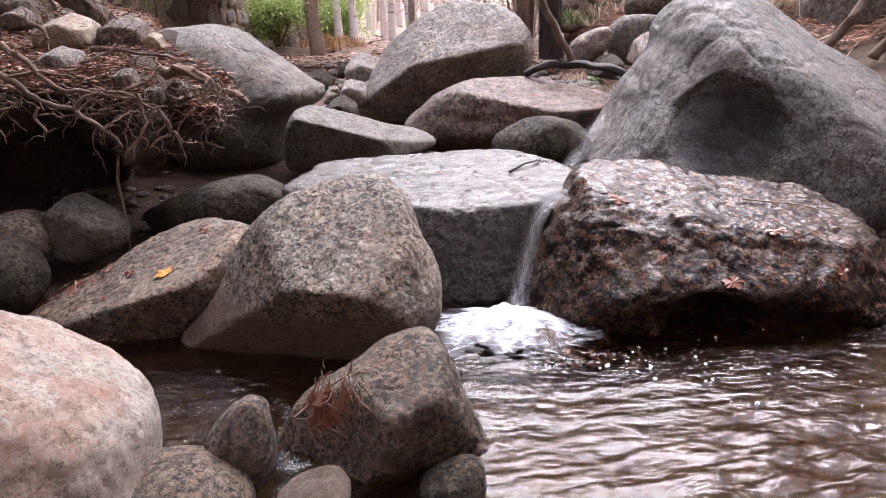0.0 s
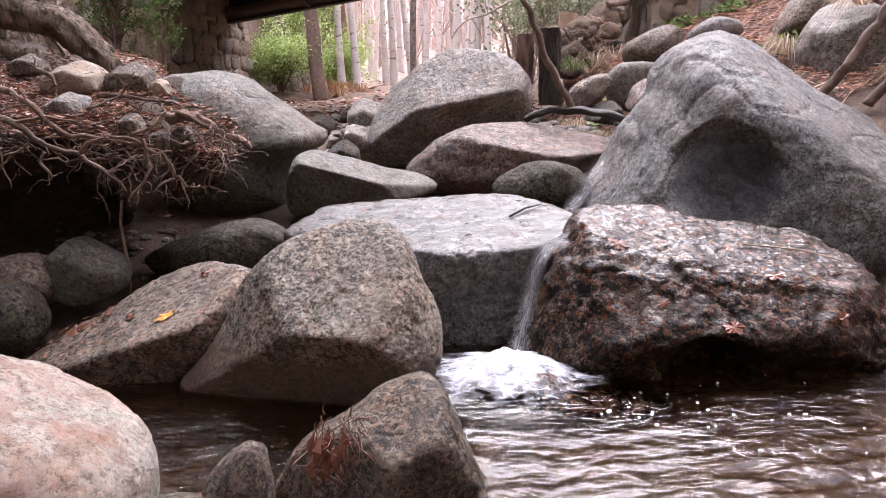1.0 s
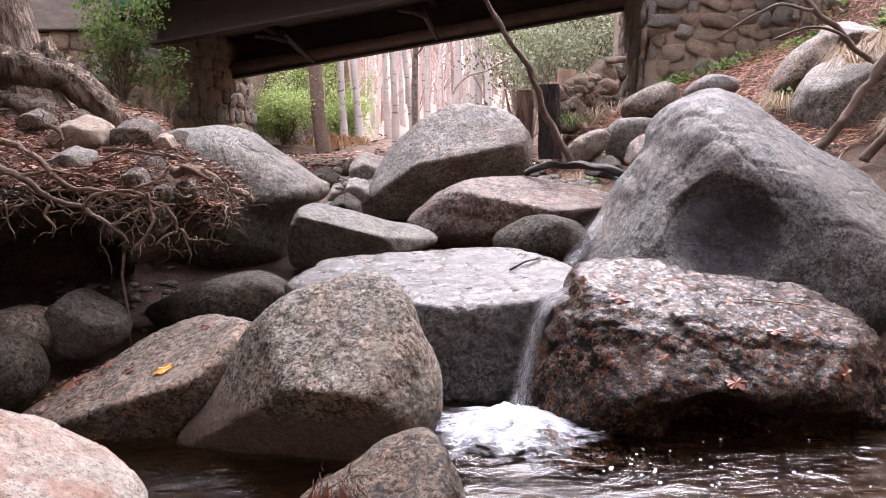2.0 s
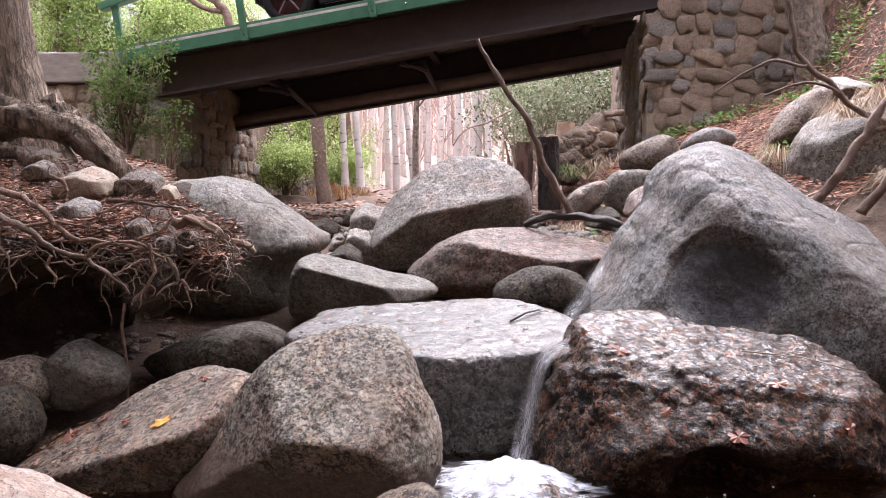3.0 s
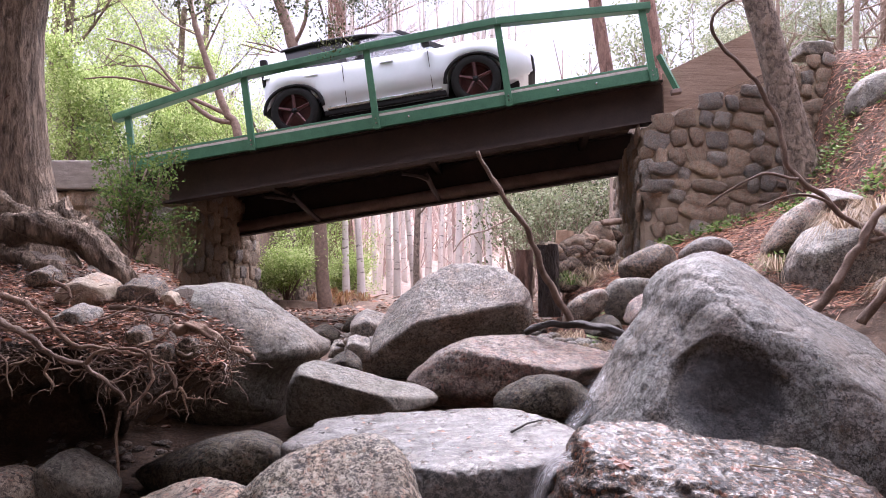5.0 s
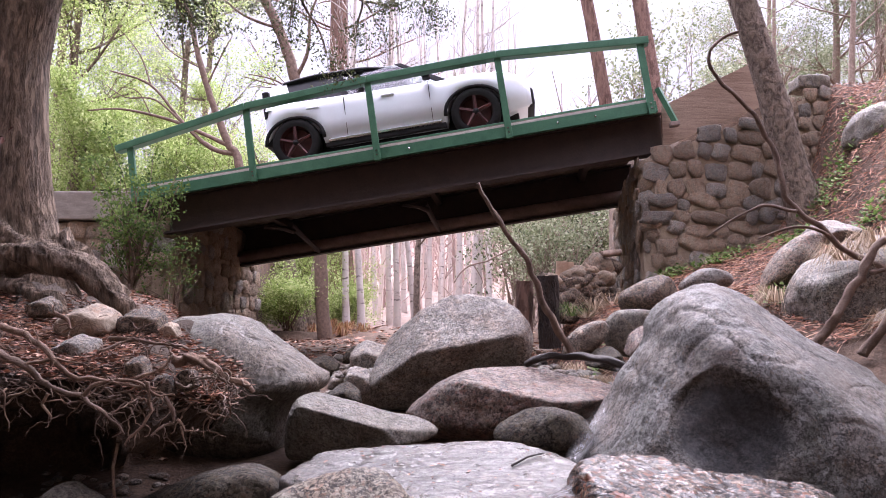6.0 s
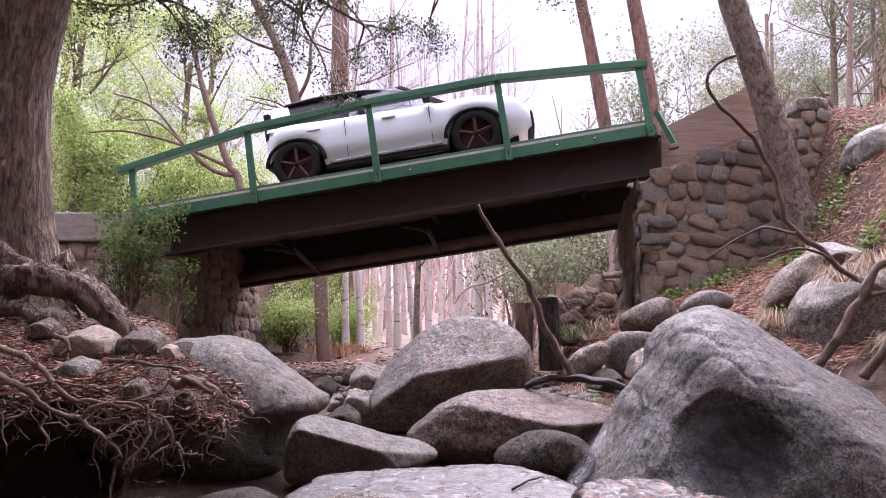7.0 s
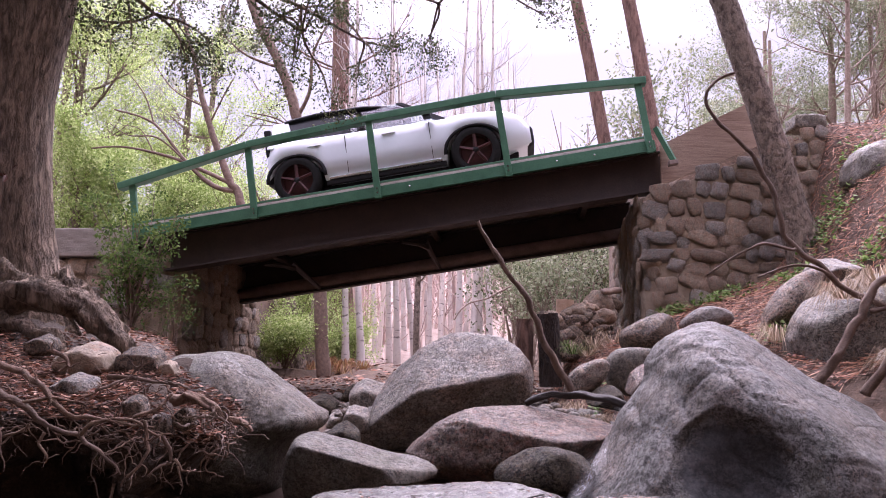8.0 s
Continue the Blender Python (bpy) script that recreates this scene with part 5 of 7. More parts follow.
MAIN_ROOTS = (
    (((-2.15, 3.58, 1.10), (-1.94, 3.46, 1.01), (-1.85, 3.46, 0.96), (-1.75, 3.46, 0.88), (-1.60, 3.46, 0.85), (-1.52, 3.46, 0.78), (-1.46, 3.46, 0.74), (-1.41, 3.46, 0.68)), 0.017, 0.005),
    (((-2.05, 3.46, 1.01), (-1.86, 3.46, 0.99), (-1.72, 3.46, 1.01), (-1.59, 3.46, 0.98)), 0.009, 0.004),
    (((-2.06, 3.58, 1.16), (-1.94, 3.58, 1.11), (-1.78, 3.46, 1.05), (-1.71, 3.46, 0.98), (-1.63, 3.46, 0.92), (-1.53, 3.46, 0.92), (-1.41, 3.46, 0.90), (-1.29, 3.50, 0.88)), 0.014, 0.005),
    (((-1.82, 3.58, 1.22), (-1.76, 3.58, 1.19), (-1.74, 3.58, 1.15), (-1.78, 3.58, 1.12)), 0.01, 0.005),
    (((-1.55, 3.46, 1.04), (-1.48, 3.58, 1.09), (-1.40, 3.60, 1.15), (-1.35, 3.62, 1.19)), 0.006, 0.004),
    (((-1.76, 3.46, 0.86), (-1.78, 3.46, 0.81), (-1.74, 3.46, 0.76), (-1.75, 3.46, 0.73)), 0.007, 0.003),
    (((-1.60, 3.46, 0.84), (-1.55, 3.46, 0.90), (-1.46, 3.46, 0.92), (-1.34, 3.47, 0.90), (-1.27, 3.51, 0.84), (-1.22, 3.53, 0.85)), 0.01, 0.004),
    (((-1.33, 3.48, 0.90), (-1.31, 3.49, 0.79), (-1.33, 3.47, 0.73), (-1.37, 3.46, 0.68), (-1.40, 3.46, 0.63)), 0.009, 0.004),
    (((-1.26, 3.52, 0.84), (-1.22, 3.53, 0.78), (-1.21, 3.53, 0.73), (-1.27, 3.50, 0.70), (-1.30, 3.49, 0.67)), 0.009, 0.004),
    (((-1.21, 3.53, 0.73), (-1.17, 3.55, 0.69), (-1.12, 3.58, 0.69)), 0.006, 0.003),
    (((-1.19, 3.55, 0.71), (-1.18, 3.55, 0.65), (-1.17, 3.55, 0.62)), 0.005, 0.002),
    (((-1.37, 3.46, 0.92), (-1.29, 3.50, 0.96), (-1.23, 3.53, 1.02), (-1.29, 3.65, 1.07)), 0.008, 0.004),
    (((-1.55, 3.58, 1.10), (-1.42, 3.59, 1.09), (-1.30, 3.64, 1.08), (-1.17, 3.56, 1.05)), 0.01, 0.006),
    (((-2.01, 3.46, 0.92), (-1.96, 3.46, 0.86), (-1.94, 3.46, 0.78), (-1.92, 3.46, 0.69)), 0.006, 0.002),
    (((-1.93, 3.46, 0.84), (-1.86, 3.46, 0.88), (-1.81, 3.46, 0.91)), 0.006, 0.003),
)


def build_roots():
    rnd = random.Random(11)
    # the roots that cross the face, each with a few rootlets
    for k, (pts, r0, r1) in enumerate(MAIN_ROOTS):
        g = Geo()
        path = root_kinks([Vector(p) + Vector((0, -0.07, 0)) for p in pts], 6, 0.016, k)
        g.tube(path, r0 * 1.1, r1, 8, 0.5)
        for _ in range(len(pts)):
            q = path[rnd.randint(3, len(path) - 2)]
            g.tube(root_path(q, Vector((rnd.uniform(-1, 1), -0.2, rnd.uniform(-0.9, 0.4))), rnd.uniform(0.04, 0.13), rnd, 0.15, 7, 0.8), r1 * 0.9, r1 * 0.3, 5, 0.2)
        tagged(place("root", g.mesh("root", True), M_ROOT if k % 4 else M_BROWNWOOD), "bare gnarled root twisting along the soil bank", "root", "roots of the bank")
    # lesser roots between them
    for k in range(62):
        x = rnd.uniform(-2.5, -1.0)
        p = ledge_point(x, rnd.uniform(0.3, 0.5)) + Vector((0, -0.02, 0.0))
        d = Vector((rnd.choice((-1, 1)) * rnd.uniform(0.5, 1), -0.35, rnd.uniform(-0.35, 0.15)))
        r = rnd.uniform(0.003, 0.008)
        g = Geo()
        path = root_path(p, d, rnd.uniform(0.12, 0.38), rnd, 0.12, 11, 0.75)
        g.tube([p + Vector((0, 0.08, 0))] + path, r, r * 0.35, 6, 0.3)
        for _ in range(rnd.randint(1, 3)):
            q = path[rnd.randint(3, 10)]
            g.tube(root_path(q, Vector((rnd.uniform(-1, 1), -0.3, rnd.uniform(-0.8, 0.3))), rnd.uniform(0.04, 0.11), rnd, 0.2, 7, 0.9), r * 0.5, r * 0.15, 5)
        tagged(place("root", g.mesh("root", True), M_ROOT if k % 3 else M_BROWNWOOD), "thin bare root twisting out of the soil bank", "root", "roots of the bank")
    # the knot of broken root ends at the tip of the bank
    knot = tagged(empty("root_knot", (-0.99, 3.6, 0.88)), "gnarled broken root end with curling rootlets", "root")
    g = Geo()
    g.tube(root_kinks(((-0.32, 0.12, 0.12), (-0.2, 0.04, 0.12), (-0.08, -0.02, 0.08), (0.02, -0.02, 0.02), (0.09, 0.0, -0.03)), 9, 0.035, 9), 0.026, 0.012, 12, 1.0)
    part("root_end", g.mesh("root_end", True), M_ROOT, knot)
    for k in range(22):
        g = Geo()
        q = Vector((rnd.uniform(-0.22, 0.05), -0.03, rnd.uniform(0.0, 0.08)))
        g.tube(root_path(q, Vector((rnd.uniform(-0.7, 0.7), -0.4, -0.7)), rnd.uniform(0.06, 0.14), rnd, 0.1, 8, 0.9), rnd.uniform(0.004, 0.008), 0.002, 6, 0.2)
        part("rootlet", g.mesh("rootlet", True), M_DEADWOOD, knot)
    g = Geo()
    g.tube(((-1.52, 3.62, 0.68), (-1.54, 3.6, 0.5), (-1.51, 3.58, 0.3), (-1.5, 3.55, 0.14)), 0.009, 0.006, 6, 0.2)
    tagged(place("hanging_root", g.mesh("hanging_root", True), M_ROOT), "single thin root hanging from the bank to the ground", "root")


build_roots()

# broken twigs caught among the roots
g = Geo()
rnd = random.Random(19)
for _ in range(420):
    p = ledge_point(rnd.uniform(-2.7, -1.05), rnd.uniform(0.06, 0.5)) + Vector((0, -0.03, rnd.uniform(0.0, 0.05)))
    d = Vector((rnd.uniform(-1, 1), rnd.uniform(-0.5, 0.2), rnd.uniform(-0.35, 0.25)))
    g.tube(root_path(p, d, rnd.uniform(0.07, 0.24), rnd, 0.05, 7, 0.6), rnd.uniform(0.002, 0.005), 0.0012, 5)
tagged(place("twigs", g.mesh("twigs", True), M_BROWNWOOD), "brown broken twigs tangled on the root bank", "twigs", kind="stuff")

# stones held in the bank
for k, (x, y, z, w, h, mat, lab) in enumerate((
        (-2.0, 4.25, 1.18, 0.17, 0.11, M_WALLSTONE, "long tan stone lying on the root bank"), (-1.74, 4.35, 1.19, 0.135, 0.09, M_BROWN, "round mossy stone on the root bank"),
        (-1.56, 4.3, 1.13, 0.06, 0.05, M_WALLSTONE, "small reddish stone on the root bank"), (-1.86, 3.85, 1.02, 0.12, 0.1, M_GREY, "flat grey stone set in the bank"),
        (-1.35, 3.66, 0.87, 0.04, 0.03, M_BROWN, "small brown stone in the bank"), (-1.5, 3.72, 0.95, 0.065, 0.045, M_BROWN, "grey stone in the bank"),
        (-1.38, 3.66, 0.8, 0.035, 0.03, M_GREY, "small grey stone in the bank"), (-1.24, 3.68, 0.9, 0.03, 0.028, M_BROWN, "small brown stone in the bank"),
        (-2.45, 4.6, 1.28, 0.1, 0.06, M_BROWN, "brown stone on the root bank"))):
    boulder(lab, (x, y, z), mat, ((-w, -0.4 * h), (-0.8 * w, 0.6 * h), (-0.1 * w, h), (0.7 * w, 0.6 * h), (w, -0.5 * h), (0.1 * w, -h)), w * 0.7, w * 0.8, seed=120 + k, rough=0.12, level=4, chisel=6, sharp=30,
            group="stones of the root bank", category="stone", name="bank_stone")


# ---- loose leaves, needles and grass ----
def scatter(name, label, category, mat, points, length, width, flat=0.35, seed=5):
    rnd = random.Random(seed)
    g = Geo()
    for p, up in points:
        q = rnd.uniform(0, 2 * math.pi)
        u = Vector((math.cos(q), math.sin(q), rnd.uniform(-flat, flat)))
        u = (u - up * u.dot(up) * 0.85).normalized()
        w = up.cross(u).normalized()
        w = (w + up * rnd.uniform(-flat, flat)).normalized()
        k = rnd.uniform(0.6, 1.3)
        g.leaf(p + up * rnd.uniform(0.004, 0.02), u, w, length * k, width * k, rnd.uniform(-0.3, 0.4))
    return tagged(place(name, g.mesh(name), mat), label, category, kind="stuff")


rnd = random.Random(3)
pts = []
for _ in range(11000):
    x, s = rnd.uniform(-3.6, -1.08), rnd.uniform(0.02, 0.44)
    pts.append((ledge_point(x, s) + Vector((0, 0, 0.03)), UP))
scatter("leaf_litter", "rust-brown fallen leaves on the root bank", "leaves", M_LITTER, pts, 0.042, 0.017, 1.4, 6)
pts = [(ledge_point(rnd.uniform(-3.0, -1.05), rnd.uniform(0.05, 0.36)) + Vector((0, -0.02, 0.02)), UP) for _ in range(1500)]
scatter("pine_needles", "dry straw-coloured needles on the root bank", "needles", M_NEEDLES, pts, 0.09, 0.005, 0.5, 7)


def bank_points(n, lo, hi, rnd, ymin, ymax):
    out = []
    while len(out) < n:
        x, y = rnd.uniform(lo, hi), rnd.uniform(ymin, ymax)
        if x > along(y, RIGHT) + 0.05:
            e = 0.08
            z = terrain(x, y)
            nrm = Vector((terrain(x - e, y) - terrain(x + e, y), terrain(x, y - e) - terrain(x, y + e), 2 * e)).normalized()
            out.append((Vector((x, y, z + 0.01)), nrm))
    return out


scatter("leaf_litter", "rust-brown fallen leaves covering the slope beside the bridge", "leaves", M_LITTER, bank_points(60000, 1.2, 7.4, rnd, 5.2, 10.9), 0.045, 0.018, 0.7, 8)
scatter("pine_needles", "dry needles and grass stems on the slope beside the bridge", "needles", M_NEEDLES, bank_points(9000, 1.2, 7.0, rnd, 5.2, 9.6), 0.2, 0.008, 0.8, 9)
pts = []
for _ in range(2500):
    x, y = rnd.uniform(-7, 6), rnd.uniform(14.5, 26)
    pts.append((Vector((x, y, terrain(x, y) + 0.01)), UP))
scatter("leaf_litter", "fallen leaves on the ground beyond the bridge", "leaves", M_LITTER, pts, 0.16, 0.09, 0.6, 10)


pts = []
for _ in range(4200):
    x, y = rnd.uniform(-3.2, 1.6), rnd.uniform(8.6, 15.5)
    pts.append((Vector((x, y, terrain(x, y) + 0.01)), UP))
scatter("leaf_litter", "fallen leaves on the creek bed under the bridge", "leaves", M_LITTER, pts, 0.07, 0.035, 0.9, 13)


pts = []
for _ in range(5000):
    x, y = rnd.uniform(-4.2, -1.7), rnd.uniform(4.8, 10.2)
    pts.append((Vector((x, y, terrain(x, y) + 0.01)), UP))
scatter("leaf_litter", "fallen leaves on the bank before the stone wall", "leaves", M_LITTER, pts, 0.055, 0.026, 0.9, 14)


def tuft(name, label, mat, at, n, height, spread, seed, droop=0.6, width=0.006):
    rnd = random.Random(seed)
    g = Geo()
    for _ in range(n):
        q = rnd.uniform(0, 6.28)
        out = Vector((math.cos(q), math.sin(q), 0))
        p = out * rnd.uniform(0, spread * 0.3)
        h = height * rnd.uniform(0.5, 1.1)
        w = Vector((-out.y, out.x, 0)) * width
        a, b, c = p, p + out * spread * 0.4 + UP * h, p + out * spread * rnd.uniform(0.7, 1.3) + UP * h * (1 - droop * rnd.uniform(0.6, 1.8))
        k = len(g.v)
        g.v += [a - w, a + w, b + w, b - w, c]
        g.f += [(k, k + 1, k + 2, k + 3), (k + 3, k + 2, k + 4)]
    return tagged(place(name, g.mesh(name), mat, at), label, "grass", kind="stuff")


for k, (x, y) in enumerate(((1.5, 6.45), (1.42, 6.9), (1.7, 7.3), (1.35, 7.6), (3.2, 5.5), (3.0, 5.6), (3.5, 5.5), (2.75, 6.2), (3.05, 5.0), (3.25, 5.0), (1.35, 7.2))):
    z = {4: 1.78, 5: 1.7, 6: 1.82}.get(k, terrain(x, y) + 0.05)
    tuft("dry_grass", "tuft of drooping dry straw-coloured grass", M_GRASS, (x, y, z), 110, 0.14, 0.3, 200 + k, 1.6, 0.003)
# ---- trees and shrubs ----
def grow(g, p, d, length, r, depth, rnd, tips, spread=0.7, kids=3, lift=0.1, sides=7, wob=0.12):
    pts = [p.copy()]
    steps = 6
    q = p.copy()
    for i in range(steps):
        d = (d + unit(rnd) * wob + UP * lift * 0.15).normalized()
        q = q + d * length / steps
        pts.append(q.copy())
    g.tube(pts, r, r * 0.5, max(4, sides), 0.1)
    if depth == 0:
        tips.append((q, d))
        tips.append((pts[3], d))
        return
    for _ in range(kids):
        i = rnd.randint(2, steps)
        dd = (d + unit(rnd) * spread + UP * lift).normalized()
        grow(g, pts[i], dd, length * rnd.uniform(0.5, 0.75), r * (1 - i / (2 * steps)) * 0.6, depth - 1, rnd, tips, spread, kids, lift, sides - 1, wob)
    tips.append((q, d))


def leaves(g, tips, count, radius, size, rnd, squash=0.7):
    for c, _ in tips:
        for _ in range(count):
            o = unit(rnd) * radius * rnd.random() ** 0.6
            o.z *= squash
            u = unit(rnd)
            w = u.cross(unit(rnd)).normalized()
            s = size * rnd.uniform(0.6, 1.3)
            g.leaf(c + o, u, w, s, s * 0.55)


def tree(name, label, base, top, r, mat, seed, limbs=8, limb_from=0.35, limb_len=2.5, depth=2, leaf=None, leaf_n=12, leaf_r=0.5, leaf_s=0.12, r_top=None, bend=0.15,
         kids=3, lift=0.25, flare=0.25, spread=0.7, sides=12, category="tree", group="", limb_r=0.38):
    """A tree from base to top: a tapered trunk with limbs, and a crown where it has leaves."""
    rnd = random.Random(seed)
    base, top = Vector(base), Vector(top)
    t = tagged(empty(name, base), label, category, group)
    g, tips = Geo(), []
    axis = top - base
    n = 18
    pts = []
    side = Vector((axis.y, -axis.x, 0))
    side = side.normalized() if side.length > 0.01 else Vector((1, 0, 0))
    ph = rnd.uniform(0, 6)
    for i in range(n + 1):
        f = i / n
        pts.append(axis * f + (Vector((math.sin(ph + f * 5), math.cos(ph + f * 4), 0)) * bend * (f * (1.2 - f))))
    rt = r * 0.45 if r_top is None else r_top
    k0 = len(g.v)
    for i in range(n):
        f = i / n
        ra = (r + (rt - r) * f) * (1 + flare * max(0.0, 1 - f * 9))
        rb = (r + (rt - r) * (f + 1 / n)) * (1 + flare * max(0.0, 1 - (f + 1 / n) * 9))
        if i == 0:
            g.tube((pts[0] - axis.normalized() * 0.25, pts[0]), ra * 1.1, ra, sides, 0.18, False)
        g.tube((pts[i], (pts[i] + pts[i + 1]) / 2, pts[i + 1]), ra, rb, sides, 0.1, False)
    for k in range(limbs):
        f = limb_from + (1 - limb_from) * (k + rnd.random()) / max(1, limbs)
        p = pts[min(n, int(f * n))]
        q = rnd.uniform(0, 6.28)
        d = Vector((math.cos(q), math.sin(q), lift + rnd.uniform(-0.1, 0.4))).normalized()
        grow(g, p, d, limb_len * rnd.uniform(0.6, 1.2) * (1.15 - 0.5 * f), (r + (rt - r) * f) * limb_r, depth, rnd, tips, spread, kids, lift)
    part("trunk", g.mesh("trunk", True), mat, t)
    if leaf is not None:
        g = Geo()
        leaves(g, tips, leaf_n, leaf_r, leaf_s, rnd)
        part("crown", g.mesh("crown"), leaf, t)
    return t


# the big trunk on the near bank with its roots, and the boughs that hang into view
def build_near_tree():
    t = tagged(empty("oak_tree", (-3.58, 6.0, 1.5)), "massive furrowed tree trunk with spreading roots on the bank", "tree")
    g = Geo()
    rows, sides = 60, 48
    for i in range(rows + 1):
        f = i / rows
        z = -0.5 + f * 6.5
        for s in range(sides):
            q = 2 * math.pi * s / sides
            flare = math.exp(-max(0, z + 0.3) * 1.7) * (0.35 + 0.2 * math.sin(3 * q + 0.8))
            r = 0.46 + flare - 0.012 * z + 0.025 * noise.fractal(Vector((math.cos(q) * 2.5, math.sin(q) * 2.5, z * 0.5)), 1, 2, 4) + 0.012 * noise.noise(Vector((math.cos(q) * 9, math.sin(q) * 9, z * 1.5)))
            up = max(0.0, z - 1.9)
            g.v.append(Vector((math.cos(q) * r - 0.2 + 0.17 * up, math.sin(q) * r, z)))
    for i in range(rows):
        for s in range(sides):
            a, b = i * sides + s, i * sides + (s + 1) % sides
            g.f.append((a, b, b + sides, a + sides))
    part("trunk", g.mesh("trunk", True), M_BARK, t)
    for pts, r0, r1 in ((((-0.1, -0.25, 0.42), (0.25, -0.5, 0.2), (0.6, -0.7, 0.16), (0.84, -0.7, 0.14), (1.04, -0.7, 0.06), (1.22, -0.7, -0.07), (1.33, -0.72, -0.2), (1.38, -0.74, -0.42)), 0.125, 0.05),
                        (((0.0, -0.3, 0.55), (0.42, -0.55, 0.3), (0.75, -0.6, 0.22), (1.0, -0.6, 0.15), (1.2, -0.62, 0.0), (1.35, -0.62, -0.25)), 0.07, 0.04),
                        (((0.1, -0.3, 0.22), (0.3, -0.62, 0.02), (0.62, -0.8, -0.06), (0.95, -0.95, -0.14), (1.15, -1.0, -0.3)), 0.06, 0.03),
                        (((-0.1, -0.35, 0.2), (-0.1, -0.75, 0.0), (0.1, -1.1, -0.12), (0.35, -1.4, -0.2), (0.4, -1.6, -0.35)), 0.06, 0.025),
                        (((0.3, 0.1, 0.4), (0.6, 0.2, 0.15), (0.9, 0.3, -0.1)), 0.15, 0.08)):
        gg = Geo()
        fine = []
        for a, b in zip(pts, pts[1:]):
            for k in range(5):
                f = k / 5
                q = Vector(a).lerp(Vector(b), f)
                fine.append(q + 0.05 * Vector((noise.noise(q * 6), noise.noise(q * 6 + Vector((4, 0, 0))), noise.noise(q * 5 + Vector((0, 7, 0))))))
        fine.append(Vector(pts[-1]))
        gg.tube(fine, r0 * 1.1, r1 * 1.1, 18, 0.45)
        part("root", gg.mesh("root", True), M_BARK, t, "thick gnarled surface root")
    # boughs and dark leaves above
    rnd = random.Random(77)
    gb, tips = Geo(), []
    for pts in (((0.2, 0, 3.3), (0.8, 0.5, 3.7), (1.5, 1.0, 3.45), (2.1, 1.3, 3.1)), ((0.2, 0, 3.5), (1.4, 1.0, 4.2), (2.6, 1.8, 4.15), (3.5, 2.2, 3.9)), ((0.1, 0, 3.4), (1.0, 1.4, 3.9), (1.9, 2.2, 3.85), (2.6, 2.6, 3.6)),
                ((0.1, 0.2, 3.2), (0.5, 0.4, 3.2), (0.85, 0.6, 2.95)), ((0.2, 0, 3.6), (1.8, 0.6, 4.4), (3.2, 1.4, 4.3), (4.2, 2.0, 4.1))):
        pts = [Vector(p) for p in pts]
        gb.tube([pts[0].lerp(pts[1], 0.5 * k) for k in range(3)] + [pts[1].lerp(pts[2], 0.5), *pts[2:]], 0.05, 0.014, 8, 0.2)
        for p in pts[1:]:
            for _ in range(4):
                grow(gb, p, Vector((rnd.uniform(-0.5, 1), rnd.uniform(-0.6, 0.6), rnd.uniform(-0.5, 0.2))), rnd.uniform(0.4, 0.8), 0.016, 1, rnd, tips, 0.8, 3, -0.1, 5, 0.25)
    part("bough", gb.mesh("bough", True), M_BARK, t)
    gl = Geo()
    leaves(gl, tips, 64, 0.2, 0.034, rnd)
    part("crown", gl.mesh("crown"), M_OAKLEAF, t, "dark evergreen oak leaves")
    # unseen main crown, added high over the creek in clusters to shade it
    gl, gb = Geo(), Geo()
    for k in range(9):
        q = k * 0.7 - 1.9
        reach = rnd.uniform(4.0, 7.5)
        gb.tube([Vector((0.2, 0, 4.3)).lerp(Vector((math.cos(q) * reach + 1.5, math.sin(q) * reach - 1.5, 6.4 + rnd.uniform(-0.6, 1.2))), f / 5) + Vector((0, 0, 1.2 * math.sin(math.pi * f / 5) * 0.6)) for f in range(6)], 0.16, 0.03, 8, 0.15)
    part("bough", gb.mesh("bough", True), M_BARK, t)
    shade_clumps = 0
    while shade_clumps < 1500:
        c = Vector((rnd.uniform(-4.5, 11.5), rnd.uniform(-12.5, 0.6), rnd.uniform(5.2, 8.8)))
        if noise.noise(c * 0.45) < -0.2:
            continue
        # thinner ahead, and open at the right so the bank gets more light
        if c.y > -2.0 and shade_clumps > 850 or c.x > 5.6 and c.y > -5.5:
            continue
        shade_clumps += 1
        for _ in range(36):
            o = unit(rnd) * 0.8 * rnd.random() ** 0.5
            o.z *= 0.6
            u = unit(rnd)
            gl.leaf(c + o, u, u.cross(unit(rnd)).normalized(), rnd.uniform(0.13, 0.24), rnd.uniform(0.08, 0.14))
    part("crown", gl.mesh("crown"), M_OAKLEAF, t, "dark evergreen oak leaves")
    # rust-coloured dead leaves caught on the trunk
    gl = Geo()
    for _ in range(60):
        c = Vector((rnd.uniform(-0.1, 0.43), -0.46, 0.9 + rnd.uniform(-0.08, 0.12)))
        c.z += (c.x) * 0.5
        c.y = -math.sqrt(max(0.02, 0.5 ** 2 - c.x ** 2)) - 0.02
        c.x -= 0.2
        gl.leaf(c, unit(rnd), unit(rnd), 0.1, 0.04)
    part("dead_sprig", gl.mesh("dead_sprig"), M_RUSTLEAF, t, "sprig of rust-coloured dead leaves")


build_near_tree()

